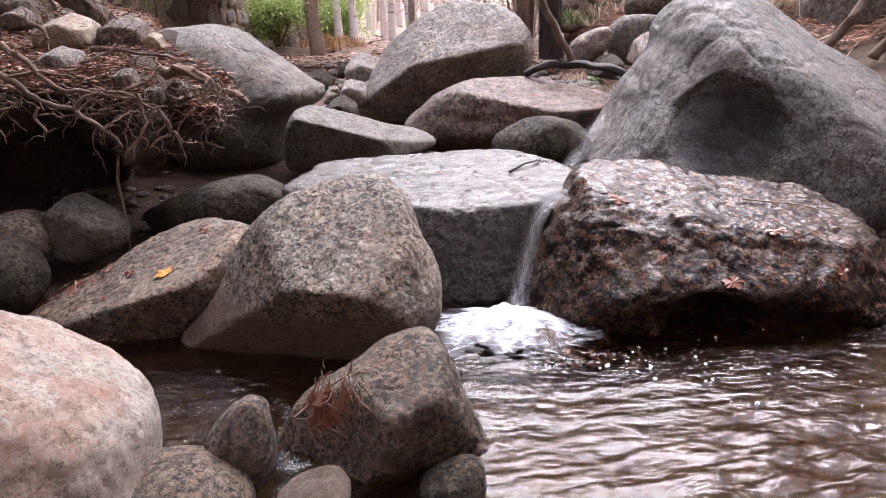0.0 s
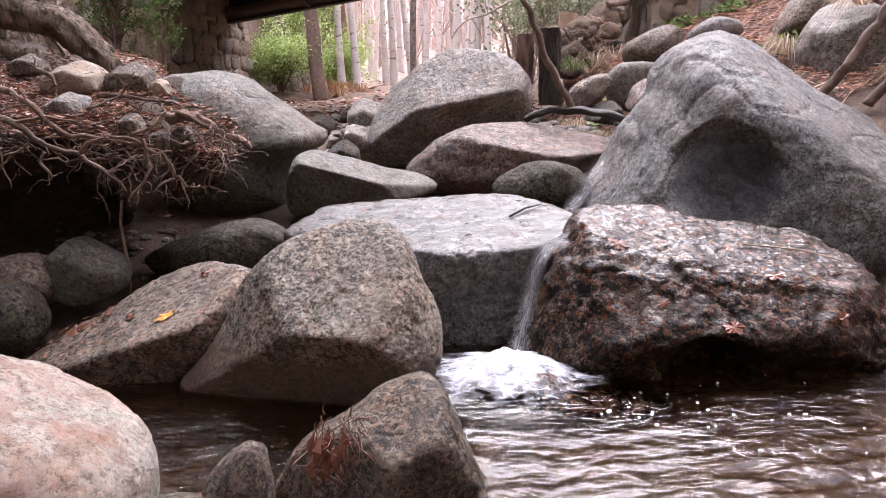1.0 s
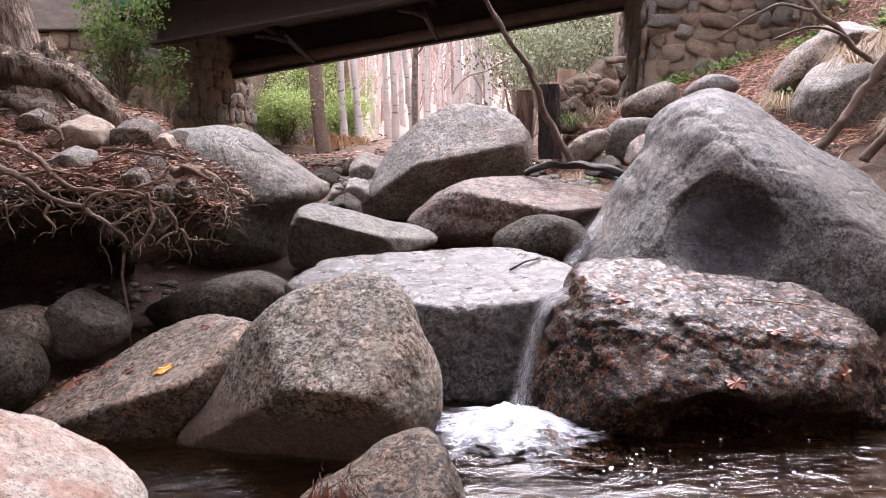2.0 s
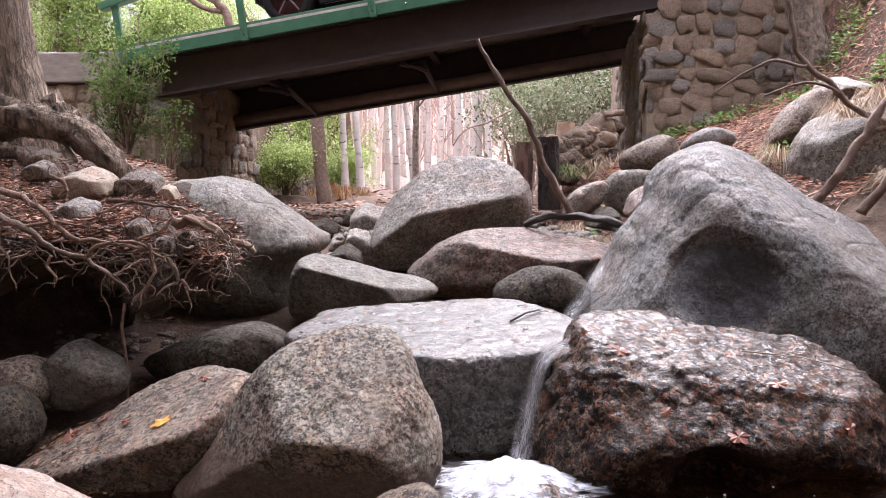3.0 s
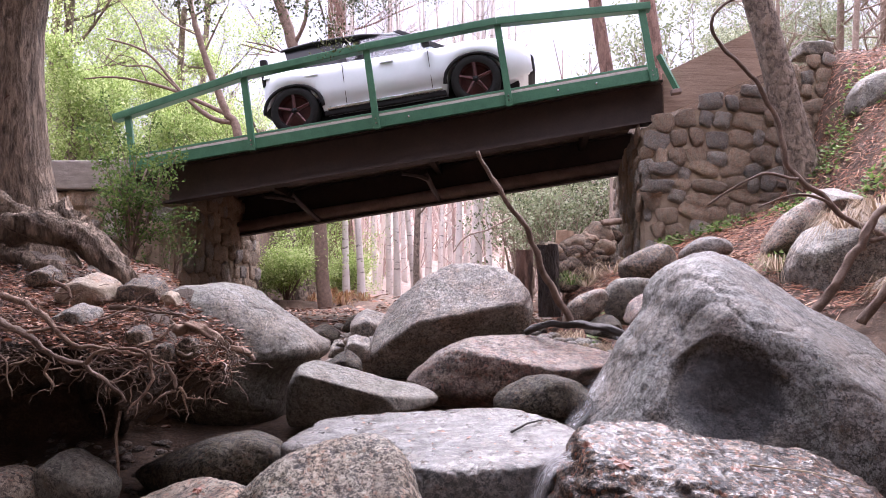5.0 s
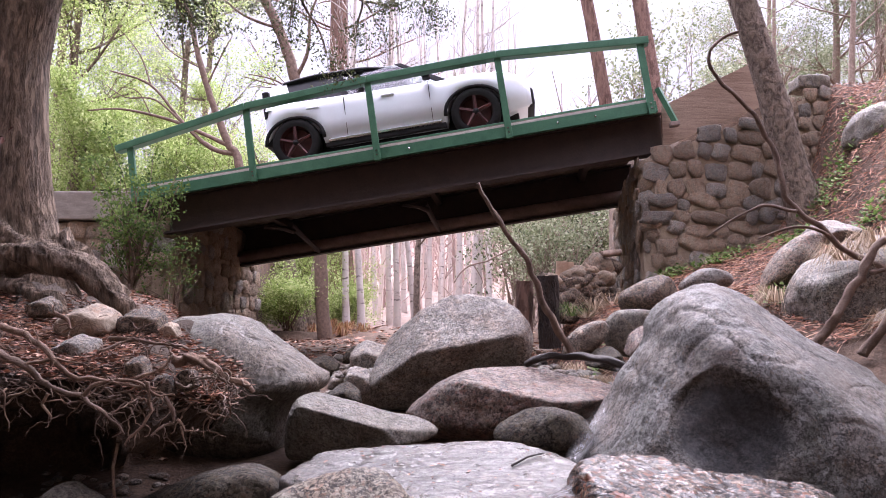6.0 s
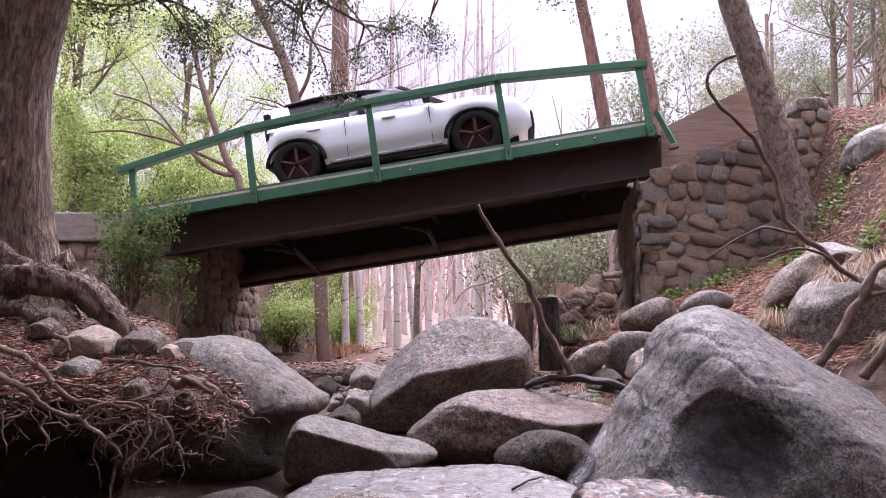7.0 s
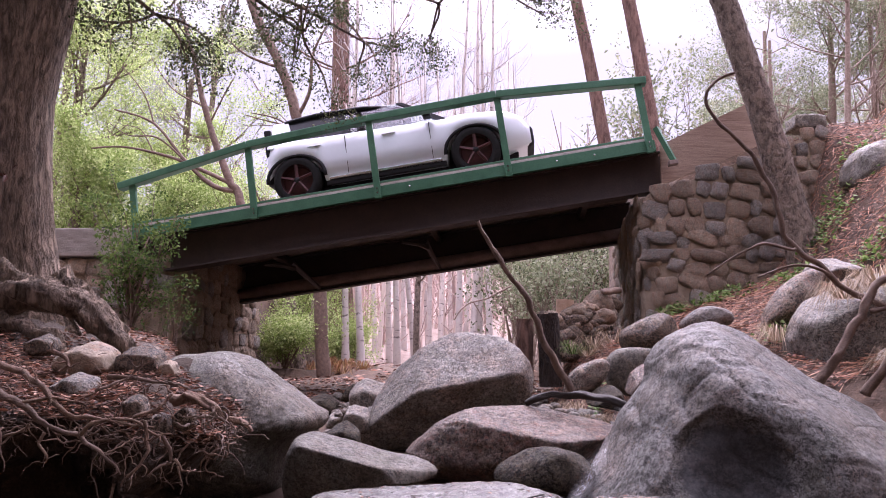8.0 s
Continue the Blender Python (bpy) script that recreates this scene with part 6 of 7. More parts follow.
# trunks at the bridge's far end
tree("pine_tree", "leaning scaly grey-brown trunk before the stone wall", (4.36, 8.95, 2.55), (2.95, 9.1, 8.6), 0.185, M_BARK_GREY, 21, limbs=3, limb_from=0.75, limb_len=1.6, depth=2, r_top=0.13, bend=0.12, leaf=M_OAKLEAF, leaf_n=3, leaf_r=0.3, leaf_s=0.1, sides=20)
tree("pine_tree", "slim reddish trunk behind the bridge rail", (3.98, 15.1, 1.4), (2.3, 15.6, 13.0), 0.17, M_BARK_RED, 22, limbs=4, limb_from=0.8, limb_len=1.5, r_top=0.1, bend=0.2)
tree("pine_tree", "slim reddish trunk behind the bridge rail", (4.75, 14.7, 1.4), (3.5, 15.2, 12.5), 0.19, M_BARK_RED, 23, limbs=4, limb_from=0.8, limb_len=1.5, r_top=0.12, bend=0.2)
# the tall trees seen over and under the bridge
tree("pine_tree", "tall straight reddish pine beyond the bridge", (-2.88, 22, 1.2), (-3.75, 22.2, 22), 0.36, M_BARK_RED, 24, limbs=30, limb_from=0.28, limb_len=3.0, depth=2, r_top=0.16, lift=0.12, bend=0.3, spread=0.5, leaf=M_OAKLEAF, leaf_n=3, leaf_r=0.3, leaf_s=0.07, limb_r=0.13)
tree("alder_tree", "slim dark trunk beyond the bridge", (-0.57, 16, 0.95), (-0.5, 16.2, 5.2), 0.075, M_BARK_GREY, 29, limbs=5, limb_from=0.5, limb_len=0.8, depth=1, bend=0.1, r_top=0.05)
tree("alder_tree", "forked grey-brown trunk beyond the bridge", (-3.13, 17.5, 1.0), (-4.35, 17.7, 5.3), 0.19, M_BARK_GREY, 26, limbs=4, limb_from=0.7, limb_len=0.9, depth=2, bend=0.12)
tree("alder_tree", "forked grey-brown trunk beyond the bridge", (-3.12, 17.55, 1.0), (-2.72, 17.7, 5.0), 0.19, M_BARK_GREY, 27, limbs=4, limb_from=0.7, limb_len=0.9, depth=2, bend=0.12)

# white birches and alders on the flat beyond the bridge
rnd = random.Random(9)
kinds = []
for k in range(4):
    kinds.append(tree("birch_tree", "slender white-barked bare birch", (0, 0, -60), (rnd.uniform(-0.6, 0.6), 0, -48), 0.1, M_BIRCH, 300 + k, limbs=14, limb_from=0.25, limb_len=1.7, depth=2, r_top=0.02, bend=0.3, lift=0.5, spread=0.5, sides=8, group="birches beyond the bridge"))
spots = [(-2.5, 19.5), (-2.1, 19.5), (0.39, 21), (0.78, 21), (1.02, 21.3), (1.27, 20.6), (-1.7, 24), (-0.89, 24), (-0.5, 27), (-0.1, 27), (-2.5, 28), (-1.4, 23), (-2.0, 30), (-1.0, 33), (0.3, 31), (1.8, 30), (-3.6, 29), (-2.6, 34), (1.2, 35), (2.6, 28), (-0.2, 36), (-1.5, 29), (3.3, 33), (0.8, 28), (-0.6, 30), (-4.6, 33), (2.2, 36)]
for k, (x, y) in enumerate(spots):
    m = Matrix.Translation((x, y, terrain(x, y))) @ Matrix.Rotation(rnd.uniform(0, 6.28), 4, "Z") @ Matrix.Rotation(rnd.uniform(-0.05, 0.05), 4, "Y")
    if k < 4:
        kinds[k].matrix_basis = m
    else:
        copy_thing(kinds[k % 4], m)


def shrub(name, label, at, size, mat, wood, seed, stems=9, n=14, s=0.08, r=0.2, group="", depth=1):
    rnd = random.Random(seed)
    t = tagged(empty(name, at), label, "shrub", group)
    tips = []
    for _ in range(stems):
        g = Geo()
        d = Vector((rnd.uniform(-0.7, 0.7), rnd.uniform(-0.7, 0.7), 1)).normalized()
        grow(g, Vector((rnd.uniform(-0.1, 0.1) * size[0], rnd.uniform(-0.1, 0.1) * size[0], -0.05)), Vector((d.x * size[0], d.y * size[0], d.z * size[1])), size[1] * rnd.uniform(0.6, 1.0), 0.012 * size[1] + 0.004, depth, rnd, tips, 0.8, 3, 0.1, 5, 0.2)
        part("stem", g.mesh("stem", True), wood, t)
    if mat is None:
        tagged(t, kind="stuff")
    else:
        g = Geo()
        leaves(g, tips, n, r, s, rnd, 0.9)
        part("foliage", g.mesh("foliage"), mat, t)
    return t


# the sapling in front of the left wall, and green growth beyond
shrub("sapling", "green-leaved sapling growing before the stone wall", (-4.0, 9.6, 1.5), (0.2, 1.6), M_SAPLING, M_BROWNWOOD, 401, 8, 60, 0.055, 0.2)
shrub("sapling", "small green sapling by the dark abutment", (-3.35, 9.3, 1.25), (0.26, 0.8), M_SAPLING, M_BROWNWOOD, 402, 4, 14, 0.045, 0.13)
for k, (x, y, w, h) in enumerate(((-4.4, 18.5, 1.0, 3.0), (-3.75, 19.2, 0.9, 2.4), (-4.1, 21.5, 1.2, 3.8), (-5.6, 19, 1.0, 2.8), (-3.4, 16.4, 0.6, 0.9), (-2.6, 21, 0.8, 1.4), (-6.2, 22, 1.0, 4.0))):
    shrub("green_shrub", "bright green leafy shrub beyond the bridge", (x, y, terrain(x, y)), (w, h), M_LEAF, M_BROWNWOOD, 410 + k, 14, 34, 0.06, 0.36, "shrubs beyond the bridge", 2)
for k, (x, y) in enumerate(((-2.75, 18.3), (-2.3, 18.0), (-2.9, 17.2), (-2.0, 19), (-2.2, 16.5), (1.1, 14.8), (1.5, 15.5))):
    tuft("fern", "clump of golden brown fern beyond the bridge", M_FERN, (x, y, terrain(x, y)), 90, 0.3, 0.3, 430 + k, 0.9, 0.007)
for k, (x, y, w, h, mat) in enumerate(((2.6, 17.5, 1.0, 2.4, M_PALELEAF), (3.6, 19, 1.2, 3.2, M_OAKLEAF), (2.2, 22, 1.1, 3.0, M_PALELEAF), (5.0, 18, 1.3, 3.2, M_PALELEAF), (4.2, 23, 1.3, 3.8, M_OAKLEAF), (2.5, 14.9, 0.7, 1.0, None), (2.1, 15.4, 0.7, 1.2, None), (1.6, 15.0, 0.6, 0.9, None), (3.0, 26, 1.3, 3.5, M_PALELEAF))):
    tagged(shrub("brush", "dull grey-green thicket on the slope beyond the bridge", (x, y, terrain(x, y)), (w, h), mat, M_DEADWOOD, 450 + k, 13, 15, 0.1, 0.42, "thickets beyond the bridge", 2), kind="stuff")
# leafy trees over the road at the low end, thickets over the high end
for k, (x, y, h, mat) in enumerate(((-10.5, 20, 8.5, M_LEAF), (-13, 24, 12, M_LEAF), (-8.6, 23, 8.0, M_LEAF), (-10, 30, 14, M_PALELEAF), (-16, 28, 14, M_LEAF), (-7.2, 19.5, 4.2, M_LEAF), (-9.0, 17.5, 4.0, M_LEAF))):
    tree("leafy_tree", "light green leafy tree behind the road", (x, y, terrain(x, y)), (x + 0.5, y, terrain(x, y) + h), 0.18, M_BARK_GREY, 470 + k, limbs=16, limb_from=0.12, limb_len=h * 0.3, depth=2, leaf=mat, leaf_n=80, leaf_r=0.6, leaf_s=0.075, group="trees behind the road")
for k, (x, y, h, mat) in enumerate(((11.5, 22, 7, M_PALELEAF), (14.5, 24, 9, M_PALELEAF), (17.5, 22, 9, M_OAKLEAF), (9.5, 26, 6.5, M_OAKLEAF), (13, 30, 10, M_PALELEAF), (18, 30, 13, M_OAKLEAF), (22, 28, 12, M_PALELEAF))):
    tree("hillside_tree", "grey-green scrubby tree on the hillside", (x, y, terrain(x, y)), (x + 0.5, y, terrain(x, y) + h), 0.16, M_DEADWOOD, 490 + k, limbs=16, limb_from=0.12, limb_len=h * 0.3, depth=2, leaf=M_PALELEAF, leaf_n=60, leaf_r=0.65, leaf_s=0.085, group="trees on the hillside")
for k, (x, y, h) in enumerate(((10.5, 19, 7), (12.4, 21, 9), (14.0, 20, 8), (9.2, 21, 6))):
    tree("bare_tree", "pale bare leafless tree on the hillside", (x, y, terrain(x, y)), (x + 0.4, y, terrain(x, y) + h), 0.1, M_DEADWOOD, 540 + k, limbs=14, limb_from=0.1, limb_len=h * 0.28, depth=3, kids=3, lift=0.35, group="trees on the hillside")
# distant bare woods, uncountable
g = Geo()
rnd = random.Random(55)
for i in range(1700):
    x, y = (rnd.uniform(-9, 6), rnd.uniform(25, 42)) if i < 130 else (rnd.uniform(-40, 40), rnd.uniform(36, 75))
    z = terrain(x, y)
    h = rnd.uniform(4, 9)
    top = Vector((x + rnd.uniform(-0.6, 0.6), y, z + h))
    g.tube((Vector((x, y, z - 0.2)), top), rnd.uniform(0.04, 0.11), 0.015, 4)
    for _ in range(14):
        f = rnd.uniform(0.08, 0.95)
        p = Vector((x, y, z)).lerp(top, f)
        g.tube((p, p + Vector((rnd.uniform(-1, 1), rnd.uniform(-1, 1), rnd.uniform(0.3, 1.3))) * rnd.uniform(0.6, 1.3)), 0.026, 0.008, 3)
tagged(place("far_woods", g.mesh("far_woods"), M_BRUSH), "pinkish-grey bare woods on the far slope", "woods", kind="stuff")
# ivy and low green plants on the slope
for k, (x, y, n, s) in enumerate(((4.5, 8.6, 220, 0.35), (4.9, 8.8, 200, 0.3), (3.3, 8.9, 160, 0.3), (2.75, 9.2, 90, 0.2), (4.2, 7.4, 140, 0.25), (2.9, 6.25, 140, 0.2), (1.45, 7.25, 120, 0.18), (3.9, 8.3, 120, 0.25), (5.6, 8.5, 120, 0.3), (4.4, 6.6, 150, 0.25))):
    rnd = random.Random(520 + k)
    g = Geo()
    for _ in range(n):
        px, py = rnd.gauss(0, s * 0.6), rnd.gauss(0, s * 0.5)
        c = Vector((px, py, terrain(x + px, y + py) - terrain(x, y) + rnd.uniform(0.02, 0.14)))
        u = Vector((rnd.uniform(-1, 1), rnd.uniform(-1, 1), rnd.uniform(-0.2, 0.6))).normalized()
        g.leaf(c, u, u.cross(UP).normalized(), rnd.uniform(0.04, 0.08), rnd.uniform(0.03, 0.06))
    tagged(place("ivy", g.mesh("ivy"), M_IVY, (x, y, terrain(x, y))), "low green ivy and weeds on the leafy slope", "plants", kind="stuff")
# ---- falling and running water ----
def sheet(path, widths, name, thick=0.012, cols=9, seed=1):
    """Running water as a thin uneven sheet along a path."""
    g = Geo()
    pts = [Vector(p) for p in path]
    fine, ws = [], []
    for i in range(len(pts) - 1):
        a, b, c, d = pts[max(0, i - 1)], pts[i], pts[i + 1], pts[min(len(pts) - 1, i + 2)]
        for k in range(8):
            t = k / 8
            fine.append(0.5 * ((2 * b) + (c - a) * t + (2 * a - 5 * b + 4 * c - d) * t * t + (3 * b - a - 3 * c + d) * t ** 3))
            ws.append(widths[i] + (widths[i + 1] - widths[i]) * t)
    fine.append(pts[-1])
    ws.append(widths[-1])
    for i, (p, w) in enumerate(zip(fine, ws)):
        d = (fine[min(i + 1, len(fine) - 1)] - fine[max(i - 1, 0)]).normalized()
        side = d.cross(Vector((0, -1, 0.3))).normalized()
        if side.x < 0:
            side = -side
        up = side.cross(d).normalized()
        for c in range(cols):
            u = c / (cols - 1) * 2 - 1
            q = p + side * u * w + up * (thick * (1 - u * u) + 0.012 * noise.noise(Vector((u * 4 + seed, i * 0.25, seed))))
            g.v.append(q)
    for i in range(len(fine) - 1):
        for c in range(cols - 1):
            k = i * cols + c
            g.f.append((k, k + 1, k + cols + 1, k + cols))
    me = g.mesh(name, True)
    span = len(fine)
    uv = me.uv_layers.new(name="flow")
    for lp in me.loops:
        i, c = divmod(lp.vertex_index, cols)
        uv.data[lp.index].uv = (c / (cols - 1), i / span * 4)
    return me


FALL = ((0.649, 3.5, 0.496), (0.549, 3.25, 0.486), (0.444, 3.08, 0.485), (0.382, 3.0, 0.419), (0.348, 2.97, 0.287), (0.315, 2.94, 0.144), (0.286, 2.92, 0.033))
tagged(place("waterfall", sheet(FALL, (0.05, 0.05, 0.04, 0.036, 0.04, 0.045, 0.06), "waterfall", 0.02), M_FALL),
       "thin veil of white water falling between two boulders", "waterfall", kind="structure")
CASC = ((1.43, 5.9, 0.87), (1.27, 5.4, 0.83), (1.12, 5.0, 0.77), (1.0, 4.72, 0.68), (0.88, 4.46, 0.63), (0.82, 4.36, 0.55), (0.75, 4.25, 0.5), (0.67, 4.0, 0.48), (0.6, 3.62, 0.48))
tagged(place("cascade", sheet(CASC, (0.13, 0.09, 0.055, 0.05, 0.05, 0.05, 0.05, 0.045, 0.04), "cascade", 0.02, 9, 4), M_CASCADE),
       "white water running down between the boulders", "stream", kind="structure")


def build_upper_stream():
    g = Geo()
    n = 60
    for j in range(n + 1):
        y = 5.0 + 6.5 * j / n
        for i in range(25):
            left = along(y, ((5.0, 0.75), (6.0, 0.5), (7.0, -1.0)))
            x = left + (1.9 - left) * i / 24
            z = along(y, ((5.0, 0.4), (5.6, 0.6), (6.6, 0.72), (8, 0.78), (11.5, 0.92)))
            g.v.append(Vector((x, y, z + 0.008 * noise.noise(Vector((x * 6, y * 6, 1))))))
    for j in range(n):
        for i in range(24):
            k = j * 25 + i
            g.f.append((k, k + 1, k + 26, k + 25))
    tagged(place("stream", g.mesh("stream", True), M_WATER), "shallow stream between stones under the bridge", "water", kind="structure")


build_upper_stream()


def build_foam():
    """Froth where the fall strikes the pool, thinning outwards, and loose bubbles."""
    g = Geo()
    n = 60
    for j in range(n + 1):
        for i in range(n + 1):
            u, v = i / n * 2 - 1, j / n * 2 - 1
            x, y = 0.25 + 0.46 * u + 0.1 * v, 2.62 + 0.46 * v
            h = 0.078 * math.exp(-((x - 0.25) ** 2 + (y - 2.84) ** 2) / 0.03)
            z = h + 0.014 + (0.006 + 0.35 * h) * noise.fractal(Vector((x * 14, y * 14, 1)), 0.8, 2, 4)
            g.v.append(Vector((x, y, z)))
    for j in range(n):
        for i in range(n):
            k = j * (n + 1) + i
            g.f.append((k, k + 1, k + n + 2, k + n + 1))
    me = g.mesh("foam", True)
    uv = me.uv_layers.new(name="spread")
    for lp in me.loops:
        j, i = divmod(lp.vertex_index, n + 1)
        uv.data[lp.index].uv = (i / n, j / n)
    tagged(place("foam", me, M_FOAM), "white froth where the fall strikes the pool", "foam", kind="stuff")
    g = Geo()
    rnd = random.Random(8)
    dirs, faces = ico(1)
    for _ in range(34):
        a = rnd.uniform(-1.0, 0.6)
        d = rnd.uniform(0.15, 1.2)
        c = Vector((0.45 + d * math.cos(a) * 0.9, 2.55 + d * math.sin(a) * 0.55, 0.0))
        r = rnd.uniform(0.003, 0.007)
        k = len(g.v)
        g.v += [c + Vector(q) * r for q in dirs]
        g.f += [tuple(k + i for i in f) for f in faces]
    tagged(place("bubbles", g.mesh("bubbles", True), M_BUBBLE), "white bubbles drifting on the pool", "bubbles", kind="stuff")


build_foam()


# ---- driftwood, stumps and branches ----
def limb(name, label, pts, r0, r1, mat, sides=10, wobble=0.3, category="branch", twigs=()):
    t = tagged(empty(name, pts[0]), label, category)
    o = Vector(pts[0])

    def spline(pp):
        pp = [Vector(q) for q in pp]
        out = []
        for i in range(len(pp) - 1):
            a, b, c, d = pp[max(0, i - 1)], pp[i], pp[i + 1], pp[min(len(pp) - 1, i + 2)]
            for k in range(6):
                f = k / 6
                out.append(0.5 * ((2 * b) + (c - a) * f + (2 * a - 5 * b + 4 * c - d) * f * f + (3 * b - a - 3 * c + d) * f ** 3) - o)
        return out + [pp[-1] - o]
    g = Geo()
    g.tube([q + 0.022 * min(1.0, r0 / 0.03) * noise.noise_vector((q + o) * 9) for q in spline(pts)], r0, r1, sides, wobble)
    part("stem", g.mesh("stem", True), mat, t)
    for pp, a, b in twigs:
        g = Geo()
        g.tube(spline(pp), a, b, 7, wobble)
        part("twig", g.mesh("twig", True), mat, t)
    return t


limb("driftwood_branch", "crooked bare brown branch standing among the boulders", ((0.98, 5.82, 0.98), (0.9, 5.8, 1.14), (0.78, 5.75, 1.35), (0.68, 5.7, 1.6), (0.6, 5.7, 1.76), (0.49, 5.65, 1.88), (0.36, 5.62, 2.08), (0.25, 5.6, 2.27)), 0.028, 0.014, M_BROWNWOOD, 10, 0.6)
limb("driftwood_log", "black waterlogged log lying across the stream", ((0.62, 5.75, 0.92), (0.8, 5.7, 0.98), (1.05, 5.65, 0.97), (1.25, 5.6, 0.94), (1.42, 5.55, 0.86)), 0.022, 0.032, M_BLACKLOG, 12, 0.6, "log")
limb("fallen_branch", "long bent bare branch rising from the leafy bank",
     ((3.25, 5.2, 1.5), (3.01, 5.35, 1.68), (2.86, 5.35, 1.76), (2.7, 5.35, 1.92), (2.54, 5.35, 2.04), (2.45, 5.35, 2.19), (2.42, 5.35, 2.42), (2.35, 5.35, 2.58), (2.26, 5.35, 2.73), (2.14, 5.35, 2.88), (1.99, 5.35, 3.05), (1.95, 5.35, 3.19), (2.03, 5.35, 3.31), (2.18, 5.35, 3.38)), 0.023, 0.01, M_BROWNWOOD, 10, 0.45,
     twigs=((((2.54, 5.35, 2.04), (2.48, 5.3, 2.02), (2.3, 5.3, 2.06), (2.18, 5.3, 2.02), (2.03, 5.3, 1.94), (1.87, 5.3, 1.83)), 0.012, 0.006),
            (((2.78, 5.35, 1.84), (2.65, 5.25, 1.87), (2.53, 5.25, 1.9), (2.39, 5.25, 1.88), (2.21, 5.25, 1.81)), 0.012, 0.006)))
limb("fallen_branch", "bare brown branch leaning over the huge boulder",
     ((2.45, 5.05, 1.05), (2.58, 5.0, 1.25), (2.72, 5.0, 1.45), (2.84, 5.0, 1.65), (2.95, 5.0, 1.76), (3.2, 4.95, 1.85)), 0.032, 0.024, M_BROWNWOOD, 12, 0.5,
     twigs=((((2.84, 5.0, 1.55), (3.0, 4.9, 1.6), (3.2, 4.8, 1.7)), 0.016, 0.01),))
limb("fallen_branch", "short dark branch stub behind the huge boulder", ((2.7, 4.9, 1.0), (2.8, 4.85, 1.18), (2.95, 4.8, 1.38), (3.1, 4.8, 1.55)), 0.035, 0.022, M_BROWNWOOD, 9)
limb("driftwood_branch", "thin pale bare branches beyond the bridge", ((1.35, 15.0, 2.9), (0.9, 15.0, 2.65), (0.45, 15.0, 2.5), (0.2, 15, 2.2)), 0.02, 0.012, M_DEADWOOD, 6,
     twigs=((((0.9, 15, 2.65), (0.85, 15, 2.9), (0.95, 15, 3.1)), 0.012, 0.005), (((0.6, 15, 2.55), (0.75, 15, 2.3), (0.8, 15, 2.1)), 0.012, 0.005)))
limb("alder_tree", "bent brown trunk rising beyond the bridge", ((-2.5, 16, 0.95), (-2.6, 16, 2.3), (-2.7, 16, 3.9), (-2.85, 16, 5.2), (-3.2, 16, 6.47), (-3.62, 16, 7.78), (-4.27, 16, 9.11), (-5.2, 16.2, 11.5)), 0.15, 0.1, M_BROWNWOOD, 12, 0.3, "tree",
     twigs=((((-3.3, 16, 6.7), (-3.0, 15.9, 7.3), (-2.95, 15.9, 8.2), (-2.6, 15.9, 9.0)), 0.05, 0.02), (((-3.7, 16, 7.9), (-4.4, 15.8, 8.1), (-5.0, 15.7, 8.6)), 0.04, 0.012),
            (((-2.9, 16, 6.1), (-3.6, 15.8, 6.6), (-4.2, 15.6, 6.7)), 0.03, 0.01)))
limb("bare_tree", "spreading bare brown tree behind the railing", ((-3.85, 15, 2.6), (-4.16, 15, 4.58), (-4.41, 15, 5.05), (-4.81, 15, 6.01), (-5.12, 15, 6.98), (-5.34, 15, 7.85), (-5.71, 15, 8.9)), 0.1, 0.035, M_BROWNWOOD, 10, 0.3, "tree",
     twigs=((((-4.35, 15, 4.95), (-4.94, 15, 5.23), (-5.65, 15, 5.52), (-6.6, 15, 5.73), (-7.3, 15, 5.7)), 0.05, 0.014), (((-4.3, 15, 4.8), (-4.75, 15, 4.93), (-5.3, 15, 5.4), (-6.04, 15, 6.24), (-6.88, 15, 6.54)), 0.06, 0.016),
            (((-5.3, 15, 5.4), (-5.9, 14.9, 5.9), (-6.5, 14.9, 5.95), (-6.9, 14.9, 6.2)), 0.025, 0.008), (((-6.04, 15, 6.24), (-6.3, 15, 6.9), (-6.8, 15, 7.5)), 0.02, 0.007), (((-5.0, 15, 6.6), (-5.7, 15, 7.0), (-6.2, 15, 7.7)), 0.02, 0.007),
            (((-6.0, 15, 5.6), (-6.3, 15, 6.1), (-6.7, 15, 6.2)), 0.015, 0.006), (((-4.9, 15, 6.2), (-4.6, 15, 6.9), (-4.4, 15, 7.3)), 0.025, 0.008)))


def stump(label, at, r, h, side_mat, tilt=(0, 0)):
    t = tagged(empty("tree_stump", m=Matrix.Translation(at) @ Matrix.Rotation(tilt[0], 4, "X") @ Matrix.Rotation(tilt[1], 4, "Y")), label, "stump")
    g = Geo()
    g.tube([(0, 0, -0.2 + (h + 0.2) * k / 6) for k in range(7)], r * 1.08, r, 18, 0.4, False)
    part("bark", g.mesh("bark", True), side_mat, t)
    g = Geo()
    for k in range(18):
        q = 2 * math.pi * k / 18
        g.v.append(Vector((math.cos(q) * r * 0.99, math.sin(q) * r * 0.99, h - 0.01)))
    g.v.append(Vector((0, 0, h + 0.006)))
    g.f = [(k, (k + 1) % 18, 18) for k in range(18)]
    part("cut_face", g.mesh("cut_face"), M_CUTWOOD, t, "pale cut face")


